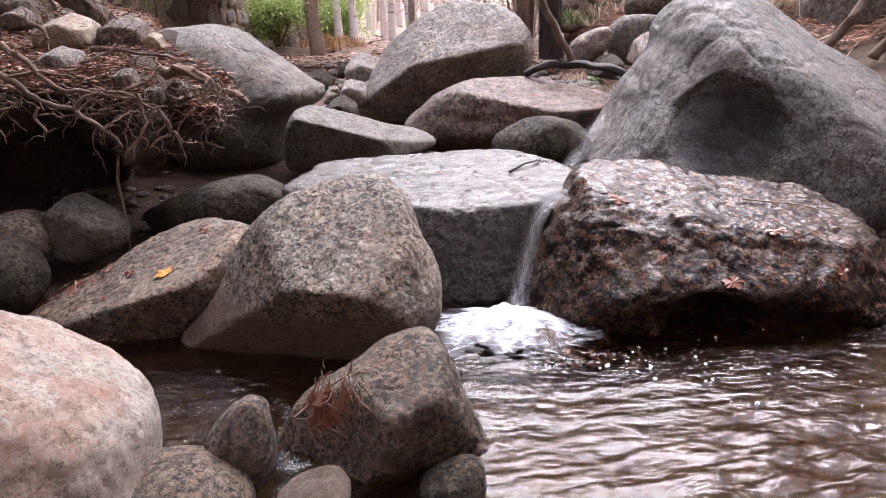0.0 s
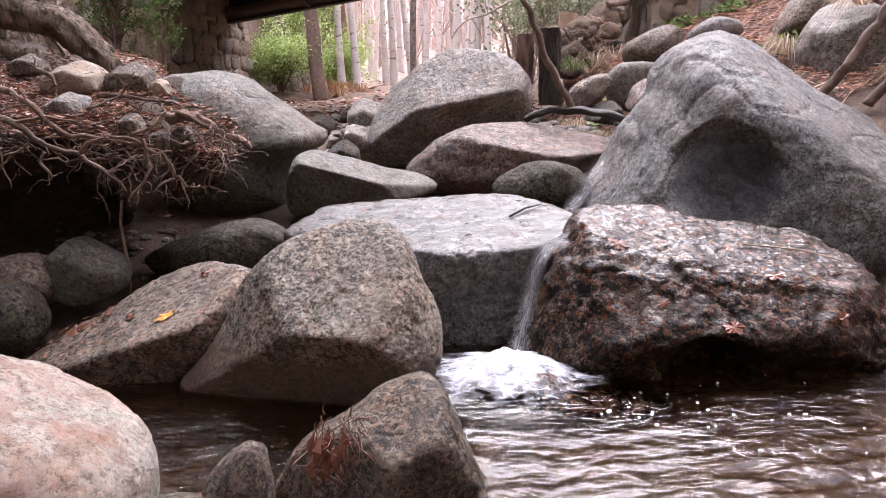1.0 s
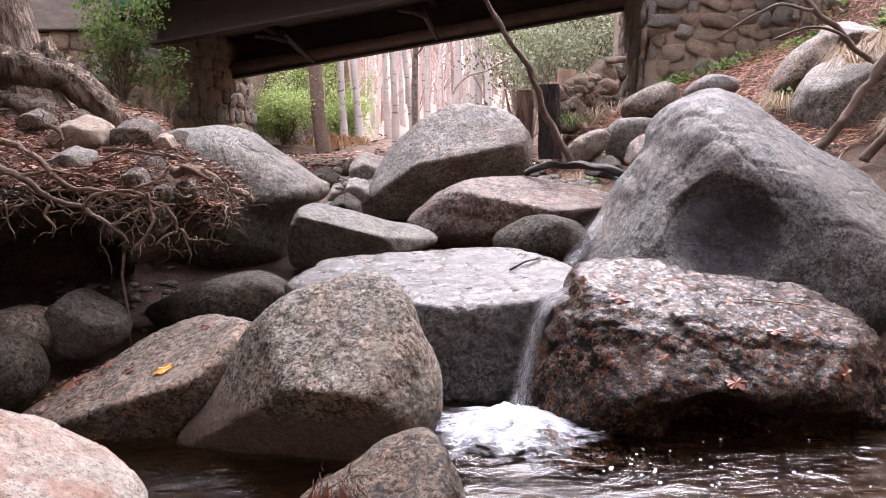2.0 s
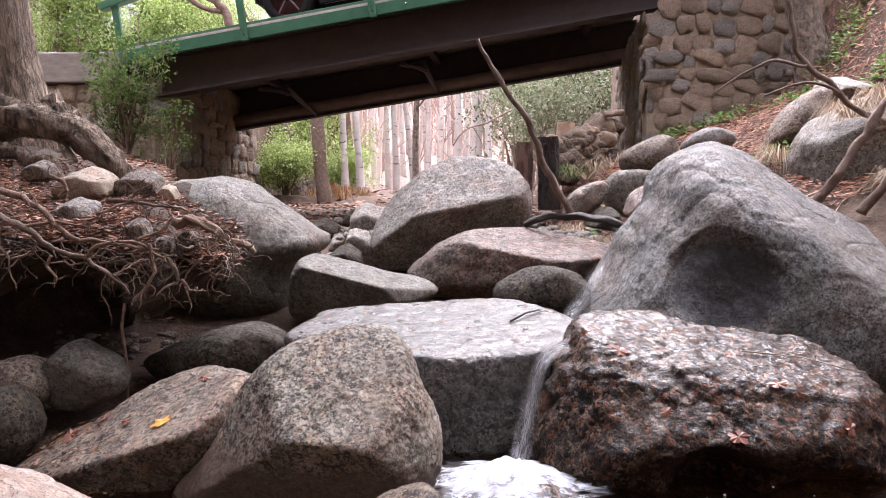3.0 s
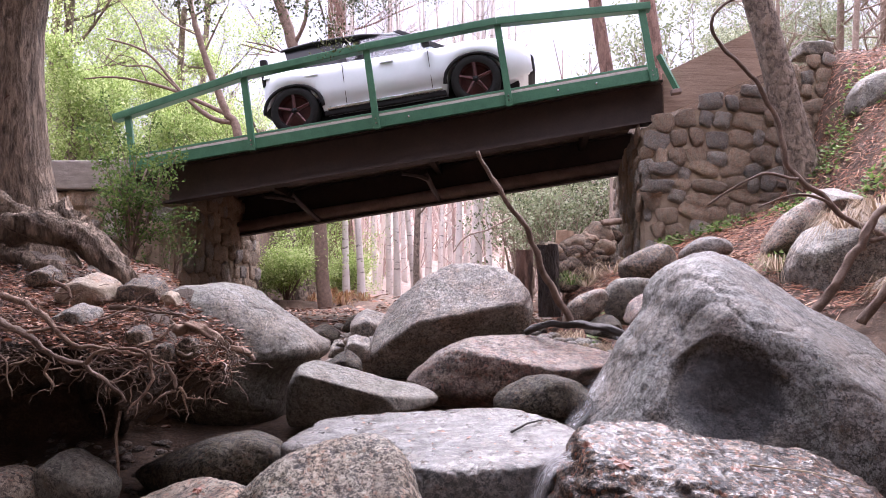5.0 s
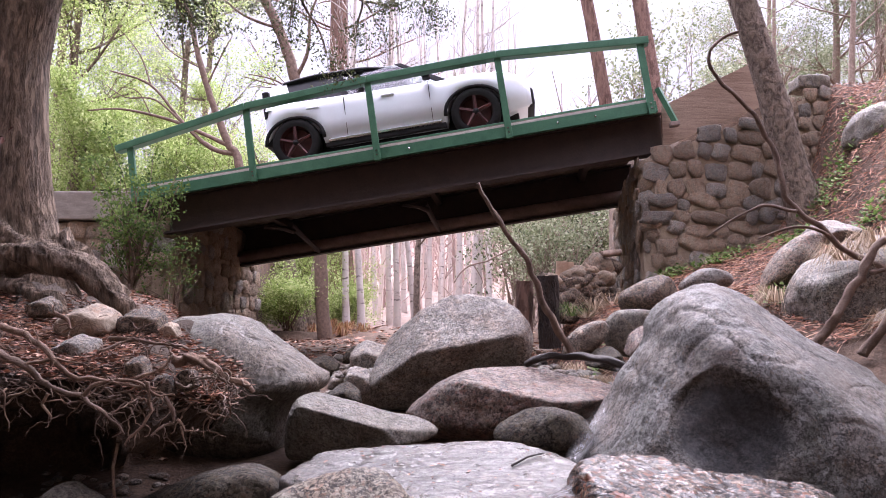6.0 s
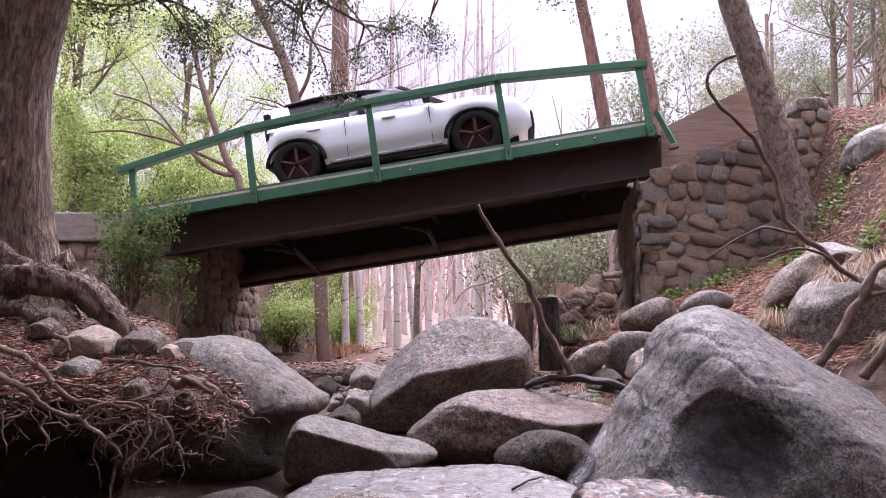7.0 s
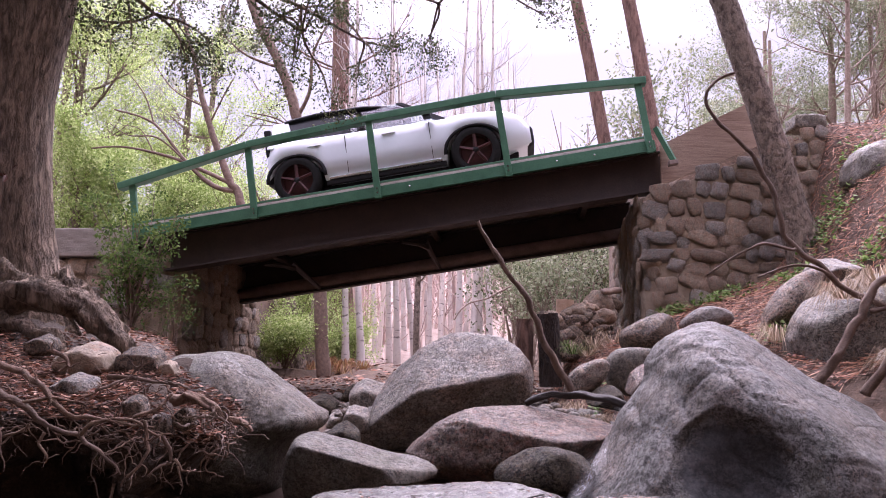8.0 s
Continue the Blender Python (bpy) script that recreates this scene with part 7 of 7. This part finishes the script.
stump("charred dark tree stump at the stream edge", (1.21, 8.6, 1.2), 0.112, 0.62, M_BARK_DARK, (0.06, -0.05))
stump("pale cut tree stump on the stone pile", (1.47, 9.25, 1.72), 0.1, 0.33, M_CUTWOOD, (0.1, 0.05))
stump("reddish cut tree stump near the bridge", (0.935, 8.75, 1.15), 0.09, 0.62, M_BARK_RED, (0.05, 0.0))
limb("driftwood_log", "weathered log resting on the stone pile", ((1.95, 9.2, 2.13), (2.08, 9.27, 2.17), (2.2, 9.33, 2.19)), 0.045, 0.04, M_DEADWOOD, 10, 0.3, "log")


for k, (at, mat, n, lab) in enumerate((((1.74, 8.75, 1.44), M_GRASS, 46, "dry straw-coloured grass hanging off the stone pile"), ((1.95, 8.7, 1.5), M_GRASS, 40, "dry straw-coloured grass below the bridge"),
                                       ((1.45, 8.5, 1.36), M_SAPLING, 34, "fresh green grass at the foot of the stone pile"), ((1.62, 8.55, 1.34), M_GRASS, 40, "dry straw-coloured grass below the stone pile"))):
    tuft("grass_tuft", lab, mat, at, n, 0.15, 0.3, 640 + k, 1.0, 0.0035)


# ---- leaves on the rocks and the dry root clump ----
def fallen_leaf(label, at, size, mat, seed, nrm=(0, -0.4, 0.9), lobes=5):
    rnd = random.Random(seed)
    g = Geo()
    k = 22
    g.v.append(Vector((0, 0, 0.004)))
    for i in range(k):
        q = 2 * math.pi * i / k
        r = size * (0.62 + 0.38 * abs(math.cos(q * lobes / 2))) * rnd.uniform(0.85, 1.1)
        g.v.append(Vector((math.cos(q) * r, math.sin(q) * r * 0.7, 0.25 * size * rnd.uniform(-0.3, 0.7))))
    g.f = [(0, i + 1, (i + 1) % k + 1) for i in range(k)]
    m = Matrix.Translation(at) @ Vector(nrm).to_track_quat("Z", "Y").to_matrix().to_4x4() @ Matrix.Rotation(rnd.uniform(0, 6), 4, "Z")
    tagged(place("fallen_leaf", g.mesh("fallen_leaf"), mat, m=m), label, "leaf", "fallen leaves on the rocks")


def build_root_clump():
    rnd = random.Random(31)
    t = tagged(empty("dry_root_clump", (-0.29, 1.82, 0.17)), "clump of reddish dry roots and bark caught on the rock", "roots")
    for k in range(70):
        g = Geo()
        q = Vector((rnd.uniform(-0.04, 0.08), rnd.uniform(-0.05, 0.03), rnd.uniform(-0.02, 0.12)))
        up = rnd.random() < 0.3
        g.tube(root_path(q, Vector((rnd.uniform(-0.5, 0.7), rnd.uniform(-0.5, 0.2), 0.9 if up else -0.7)), rnd.uniform(0.03, 0.09), rnd, 0.2, 6, 0.6), rnd.uniform(0.001, 0.0026), 0.0008, 5)
        part("rootlet", g.mesh("rootlet", True), M_RUSTLEAF if k % 2 else M_ROOT, t)
    for k in range(26):
        g = Geo()
        c = Vector((rnd.uniform(-0.05, 0.06), rnd.uniform(-0.05, 0.0), rnd.uniform(0.0, 0.1)))
        u = Vector((rnd.uniform(-0.4, 0.4), -0.2, -1)).normalized()
        g.leaf(c, u, u.cross(Vector((0.2, 1, 0))).normalized(), rnd.uniform(0.04, 0.085), rnd.uniform(0.012, 0.026), 0.5)
        part("bark_flake", g.mesh("bark_flake"), M_RUSTLEAF, t)
    g = Geo()
    g.tube(((0.05, 0.03, -0.1), (-0.05, 0.0, -0.02), (-0.09, -0.02, 0.0), (0.0, 0.02, 0.07), (0.06, 0.05, 0.1)), 0.006, 0.002, 7, 0.3)
    part("stick", g.mesh("stick", True), M_BROWNWOOD, t)


build_root_clump()


def drop(x, y, top=3.0):
    """The first surface under (x, y): its place and normal."""
    hit, where, nrm, _, _, _ = scene.ray_cast(bpy.context.evaluated_depsgraph_get(), Vector((x, y, top)), Vector((0, 0, -1)))
    return (where, nrm) if hit else (Vector((x, y, terrain(x, y))), UP)


def build_fallen_leaves():
    bpy.context.view_layer.update()
    for k, (x, y, size, mat, lab) in enumerate((
            (-1.08, 2.86, 0.042, M_ORANGE, "bright orange fallen leaf lying on the rock"), (-1.5, 3.0, 0.05, M_RUSTLEAF, "rust-brown fallen leaf on the rock"), (-1.62, 3.15, 0.06, M_ORANGE, "orange fallen leaf beside the rocks"),
            (-1.25, 2.95, 0.03, M_RUSTLEAF, "small rust-brown leaf on the rock"), (-0.98, 3.08, 0.03, M_RUSTLEAF, "small rust-brown leaf on the rock"), (-1.38, 3.05, 0.028, M_RUSTLEAF, "small rust-brown leaf on the rock"),
            (0.72, 3.08, 0.05, M_RUSTLEAF, "wet rust-brown leaf on the wet boulder"), (1.1, 2.78, 0.05, M_RUSTLEAF, "wet rust-brown leaf on the wet boulder"), (1.32, 2.95, 0.045, M_RUSTLEAF, "wet rust-brown leaf on the wet boulder"),
            (0.85, 2.85, 0.03, M_RUSTLEAF, "small wet leaf on the wet boulder"), (1.55, 2.85, 0.04, M_RUSTLEAF, "wet rust-brown leaf on the wet boulder"), (1.2, 3.15, 0.03, M_RUSTLEAF, "small wet leaf on the wet boulder"),
            (0.36, 5.0, 0.05, M_RUSTLEAF, "rust-brown leaf by the stream"), (0.42, 4.95, 0.04, M_RUSTLEAF, "rust-brown leaf by the stream"))):
        where, nrm = drop(x, y)
        fallen_leaf(lab, where + nrm * 0.006, size, mat, 900 + k, nrm)
    rng = random.Random(61)
    g = Geo()
    for _ in range(90):
        x, y = rng.uniform(-0.6, 0.55), rng.uniform(3.3, 4.2)
        where, nrm = drop(x, y)
        if where.z > 0.4:
            u = (unit(rng) - nrm * 0.8).normalized()
            u = (u - nrm * u.dot(nrm)).normalized()
            s = rng.uniform(0.012, 0.035)
            g.leaf(where + nrm * 0.004, u, nrm.cross(u).normalized(), s, s * 0.5, 0.2)
    tagged(place("leaf_bits", g.mesh("leaf_bits"), M_LITTER), "scattered bits of brown leaf on the wet slab", "leaves", kind="stuff")
    a, _ = drop(0.33, 3.7)
    b, _ = drop(0.5, 3.85)
    g = Geo()
    g.tube((a + UP * 0.008, (a + b) / 2 + UP * 0.02, b + UP * 0.008), 0.006, 0.004, 6, 0.3)
    tagged(place("twig", g.mesh("twig", True), M_BLACKLOG), "short dark twig lying on the wet slab", "twig")
    g = Geo()
    a, _ = drop(1.28, 3.2)
    b, _ = drop(1.75, 3.15)
    g.tube((a + UP * 0.01, a.lerp(b, 0.5) + UP * 0.03, b + UP * 0.01), 0.004, 0.002, 5)
    tagged(place("grass_blade", g.mesh("grass_blade", True), M_GRASS), "single dry blade of grass across the wet boulder", "grass")
    # leaves and grit in the damp gaps at the left
    pts = []
    for _ in range(300):
        x, y = rng.uniform(-2.1, -1.0), rng.uniform(2.7, 3.6)
        where, nrm = drop(x, y, 0.6)
        if where.z < 0.2:
            pts.append((where + nrm * 0.004, nrm))
    scatter("leaf_litter", "damp brown leaves between the rocks", "leaves", M_LITTER, pts, 0.035, 0.018, 0.5, 12)


build_fallen_leaves()


def build_gravel():
    """Pebbles and cobbles washed into the gaps of the upper creek."""
    rng = random.Random(62)
    g = Geo()
    dirs, faces = ico(2)
    for k in range(760):
        if k < 400:
            x, y = rng.uniform(-1.9, 1.5), rng.uniform(5.3, 10.0)
        else:
            x, y = rng.uniform(-2.4, -0.6), rng.uniform(2.5, 4.7)
        hit, where, nrm, _, below, _ = scene.ray_cast(bpy.context.evaluated_depsgraph_get(), Vector((x, y, 1.4 if k < 400 else 0.5)), Vector((0, 0, -1)))
        if not hit or below.name not in ("ground", "stream"):
            continue
        s = rng.uniform(0.02, 0.085) if k < 400 else rng.uniform(0.01, 0.035)
        ax = Vector((rng.uniform(0.8, 1.5), rng.uniform(0.8, 1.3), rng.uniform(0.5, 0.8))) * s
        spin = Matrix.Rotation(rng.uniform(0, 6.28), 3, "Z")
        i = len(g.v)
        for d in dirs:
            d = Vector(d)
            g.v.append(where + spin @ Vector((d.x * ax.x, d.y * ax.y, d.z * ax.z)) * (1 + 0.3 * noise.noise(d * 1.6 + Vector((k, 0, 0)))) + UP * s * 0.2)
        g.f += [tuple(i + q for q in f) for f in faces]
    tagged(place("gravel", g.mesh("gravel", True), M_GREY), "grey and brown pebbles between the creek boulders", "gravel", kind="stuff")


build_gravel()
# ---- the white car on the bridge ----
def lathe(name, profile, n=40):
    """Turns (radius, y) round the wheel's axle."""
    g = Geo()
    for k in range(n):
        q = 2 * math.pi * k / n
        for r, y in profile:
            g.v.append(Vector((r * math.cos(q), y, r * math.sin(q))))
    m = len(profile)
    for k in range(n):
        for i in range(m - 1):
            a, b = k * m + i, ((k + 1) % n) * m + i
            g.f.append((a, b, b + 1, a + 1))
    return g.mesh(name, True)


def spoked_rim():
    g = Geo()
    me = lathe("wheel", ((0.235, -0.1), (0.225, -0.06), (0.22, 0.0), (0.2, 0.03), (0.02, 0.03)))
    g.v = [v.co.copy() for v in me.vertices]
    g.f = [tuple(p.vertices) for p in me.polygons]
    for k in range(5):
        q = 2 * math.pi * k / 5 + 0.3
        d = Vector((math.cos(q), 0, math.sin(q)))
        g.tube((d * 0.04 + Vector((0, -0.08, 0)), d * 0.225 + Vector((0, -0.085, 0))), 0.03, 0.022, 5)
    return g.mesh("wheel", False)


def loft(name, stations, close=True):
    """Rings of (x, [(y, z), ...]) joined one after another."""
    g = Geo()
    n = len(stations[0][1])
    for x, ring in stations:
        for y, z in ring:
            g.v.append(Vector((x, y, z)))
    for i in range(len(stations) - 1):
        for k in range(n if close else n - 1):
            a, b = i * n + k, i * n + (k + 1) % n
            g.f.append((a, a + n, b + n, b))
    if close:
        g.f.append(tuple(range(n)))
        g.f.append(tuple(reversed(range((len(stations) - 1) * n, len(stations) * n))))
    return g.mesh(name, True)


BELT = ((0.36, 1.0), (0.55, 1.06), (1.5, 1.03), (2.95, 0.98), (3.2, 1.0), (3.75, 0.95), (3.98, 0.85), (4.1, 0.66))
ROOF = ((0.42, 1.48), (0.6, 1.55), (1.1, 1.6), (1.8, 1.58), (2.35, 1.49))


def pane(car, name, corners, label, mat=None):
    g = Geo()
    g.v = [Vector(p) for p in corners]
    nrm = (g.v[1] - g.v[0]).cross(g.v[3] - g.v[0]).normalized() * 0.006
    g.v += [v - nrm for v in g.v]
    g.f = [(0, 1, 2, 3), (7, 6, 5, 4), (0, 4, 5, 1), (1, 5, 6, 2), (2, 6, 7, 3), (3, 7, 4, 0)]
    part(name, g.mesh(name), mat or M_GLASS, car, label).visible_shadow = mat is not None


def build_car():
    car = tagged(empty("car", m=BRIDGE @ pose(1.43, 1.33, 0.2) @ Matrix.Scale(1.03, 4)), "white boxy compact car with a black roof on the bridge", "car")
    L, W = 4.1, 1.8
    st = []
    for k in range(73):
        x = 0.36 + (L - 0.36) * k / 72
        f = x / L
        half = W / 2 * (1 - 0.1 * max(0, (0.17 - f) / 0.08) ** 2 - 0.22 * max(0, (f - 0.88) / 0.12) ** 2)
        belt = along(x, BELT)
        low = along(x, ((0.36, 0.42), (0.45, 0.26), (3.7, 0.24), (4.1, 0.36)))
        for cx in (0.78, 3.32):
            d = abs(x - cx)
            if d < 0.4:
                low = max(low, 0.34 + math.sqrt(0.4 ** 2 - d * d))
        swell = 0.02 * max(0.0, 1 - min(abs(x - 0.78), abs(x - 3.32)) / 0.55)
        mid = max(low + 0.02, 0.6)
        belt = max(belt, mid + 0.05)
        crown = belt + (0.06 if x > 3.0 else 0.02)
        h = half + swell
        side = ((0.9, low), (0.985, low + 0.015), (1.0, mid), (0.985, (mid + belt) / 2), (0.965, belt - 0.04), (0.93, belt), (0.5, crown))
        st.append((x, [(-h * a, z) for a, z in side] + [(h * a, z) for a, z in reversed(side)]))
    part("body", loft("body", st), M_PAINT, car, "glossy white body")
    part("underbody", bevelled("underbody", (0.45, -0.62, 0.2), (3.9, 0.62, 0.5), 0.05), M_BLACKTRIM, car)
    st = []
    for k in range(19):
        x = 0.42 + 1.98 * k / 18
        z = along(x, ROOF)
        h = along(x, ((0.42, 0.6), (0.7, 0.67), (1.8, 0.67), (2.4, 0.6)))
        st.append((x, [(-h - 0.035, z - 0.07), (-h, z - 0.015), (-h * 0.6, z + 0.02), (h * 0.6, z + 0.02), (h, z - 0.015), (h + 0.035, z - 0.07)]))
    part("roof", loft("roof", st), M_BLACKTRIM, car, "black roof panel")

    def pillar(s, foot, head, mat):
        """A slanting post between belt and roof: two x at the foot and two at the head."""
        g = Geo()
        for (x0, x1), z, y in ((foot, 0.98, 0.845), (head, 1.5, 0.675)):
            for x in (x0, x1):
                g.v += [Vector((x, s * y, z)), Vector((x, s * (y - 0.06), z))]
        g.f = [(0, 2, 6, 4), (5, 7, 3, 1), (0, 4, 5, 1), (2, 3, 7, 6), (4, 6, 7, 5), (0, 1, 3, 2)]
        part("pillar", g.mesh("pillar"), mat, car)

    for s in (-1, 1):
        pillar(s, (0.38, 0.78), (0.46, 0.68), M_PAINT)
        pillar(s, (1.5, 1.6), (1.42, 1.5), M_BLACKTRIM)
        pillar(s, (2.86, 2.98), (2.28, 2.36), M_BLACKTRIM)
        for x0, x1, h0, h1, lab in ((0.78, 1.5, 0.68, 1.42, "tinted rear side window"), (1.6, 2.86, 1.5, 2.28, "clear front side window")):
            a = ((x0, s * 0.825, 1.0), (x1, s * 0.825, 0.99), (h1, s * 0.66, 1.5), (h0, s * 0.66, 1.5))
            pane(car, "side_window", a if s < 0 else tuple(reversed(a)), lab, M_TINT if x0 < 1 else None)
        for x in (0.98, 2.05):
            part("door_handle", bevelled("door_handle", (x, s * 0.89 - 0.02, 0.86), (x + 0.19, s * 0.89 + 0.02, 0.89), 0.012), M_PAINT, car)
        for x in (1.52, 2.72):
            part("door_gap", bevelled("door_gap", (x, s * 0.885 - 0.012, 0.32), (x + 0.008, s * 0.885 + 0.012, 0.98), 0.003), M_BLACKTRIM, car)
        part("side_skirt", bevelled("side_skirt", (1.2, s * 0.87 - 0.03, 0.19), (2.9, s * 0.87 + 0.03, 0.26), 0.015), M_BLACKTRIM, car)
        part("side_trim", bevelled("side_trim", (1.25, s * 0.89 - 0.02, 0.262), (2.85, s * 0.89 + 0.02, 0.3), 0.008), M_CHROME, car)
        part("mirror", bevelled("mirror", (2.66, s * 0.97 - 0.1, 0.99), (2.78, s * 0.97 + 0.08, 1.12), 0.035), M_BLACKTRIM, car)
        part("headlight", bevelled("headlight", (3.62, s * 0.66 - 0.12, 0.76), (3.95, s * 0.66 + 0.12, 0.86), 0.035), M_CHROME, car)
        part("tail_light", bevelled("tail_light", (0.34, s * 0.72 - 0.09, 0.85), (0.44, s * 0.72 + 0.09, 1.36), 0.03), M_BLACKTRIM, car, "dark upright tail light")
        for cx in (0.78, 3.32):
            g = Geo()
            g.tube([(cx + 0.415 * math.cos(q), s * 0.9, 0.34 + 0.415 * math.sin(q)) for q in [math.pi * k / 20 for k in range(21)]], 0.028, 0.028, 6)
            part("arch_trim", g.mesh("arch_trim", True), M_BLACKTRIM, car, "black wheel arch trim")
            wheel = part("wheel", spoked_rim(), M_RIM, car, "dark wheel with dull red spokes", Matrix.Translation((cx, s * 0.8, 0.34)) @ Matrix.Rotation(0 if s < 0 else math.pi, 4, "Z"))
            part("tyre", lathe("tyre", ((0.23, -0.1), (0.27, -0.115), (0.32, -0.11), (0.34, -0.08), (0.343, 0.0), (0.34, 0.08), (0.3, 0.1), (0.23, 0.09))), M_TYRE, wheel)
            part("hub", lathe("hub", ((0.0, -0.115), (0.03, -0.112), (0.045, -0.09), (0.045, -0.05)), 20), M_BLACKTRIM, wheel)
    pane(car, "windscreen", ((3.0, -0.72, 0.99), (3.0, 0.72, 0.99), (2.38, 0.6, 1.49), (2.38, -0.6, 1.49)), "raked windscreen")
    pane(car, "rear_window", ((0.37, 0.66, 1.02), (0.37, -0.66, 1.02), (0.43, -0.58, 1.46), (0.43, 0.58, 1.46)), "upright tinted rear window", M_TINT)
    part("bumper", bevelled("bumper", (3.96, -0.7, 0.34), (4.14, 0.7, 0.66), 0.06), M_BLACKTRIM, car, "black front bumper")
    part("bumper", bevelled("bumper", (0.31, -0.78, 0.36), (0.42, 0.78, 0.58), 0.05), M_BLACKTRIM, car, "black rear bumper")
    # a low body over full-sized wheels
    for p in car.children:
        if p.name.split(".")[0] != "wheel":
            for v in p.data.vertices:
                if v.co.z > 0.45:
                    v.co.z = 0.45 + (v.co.z - 0.45) * 0.8
    return car


build_car()
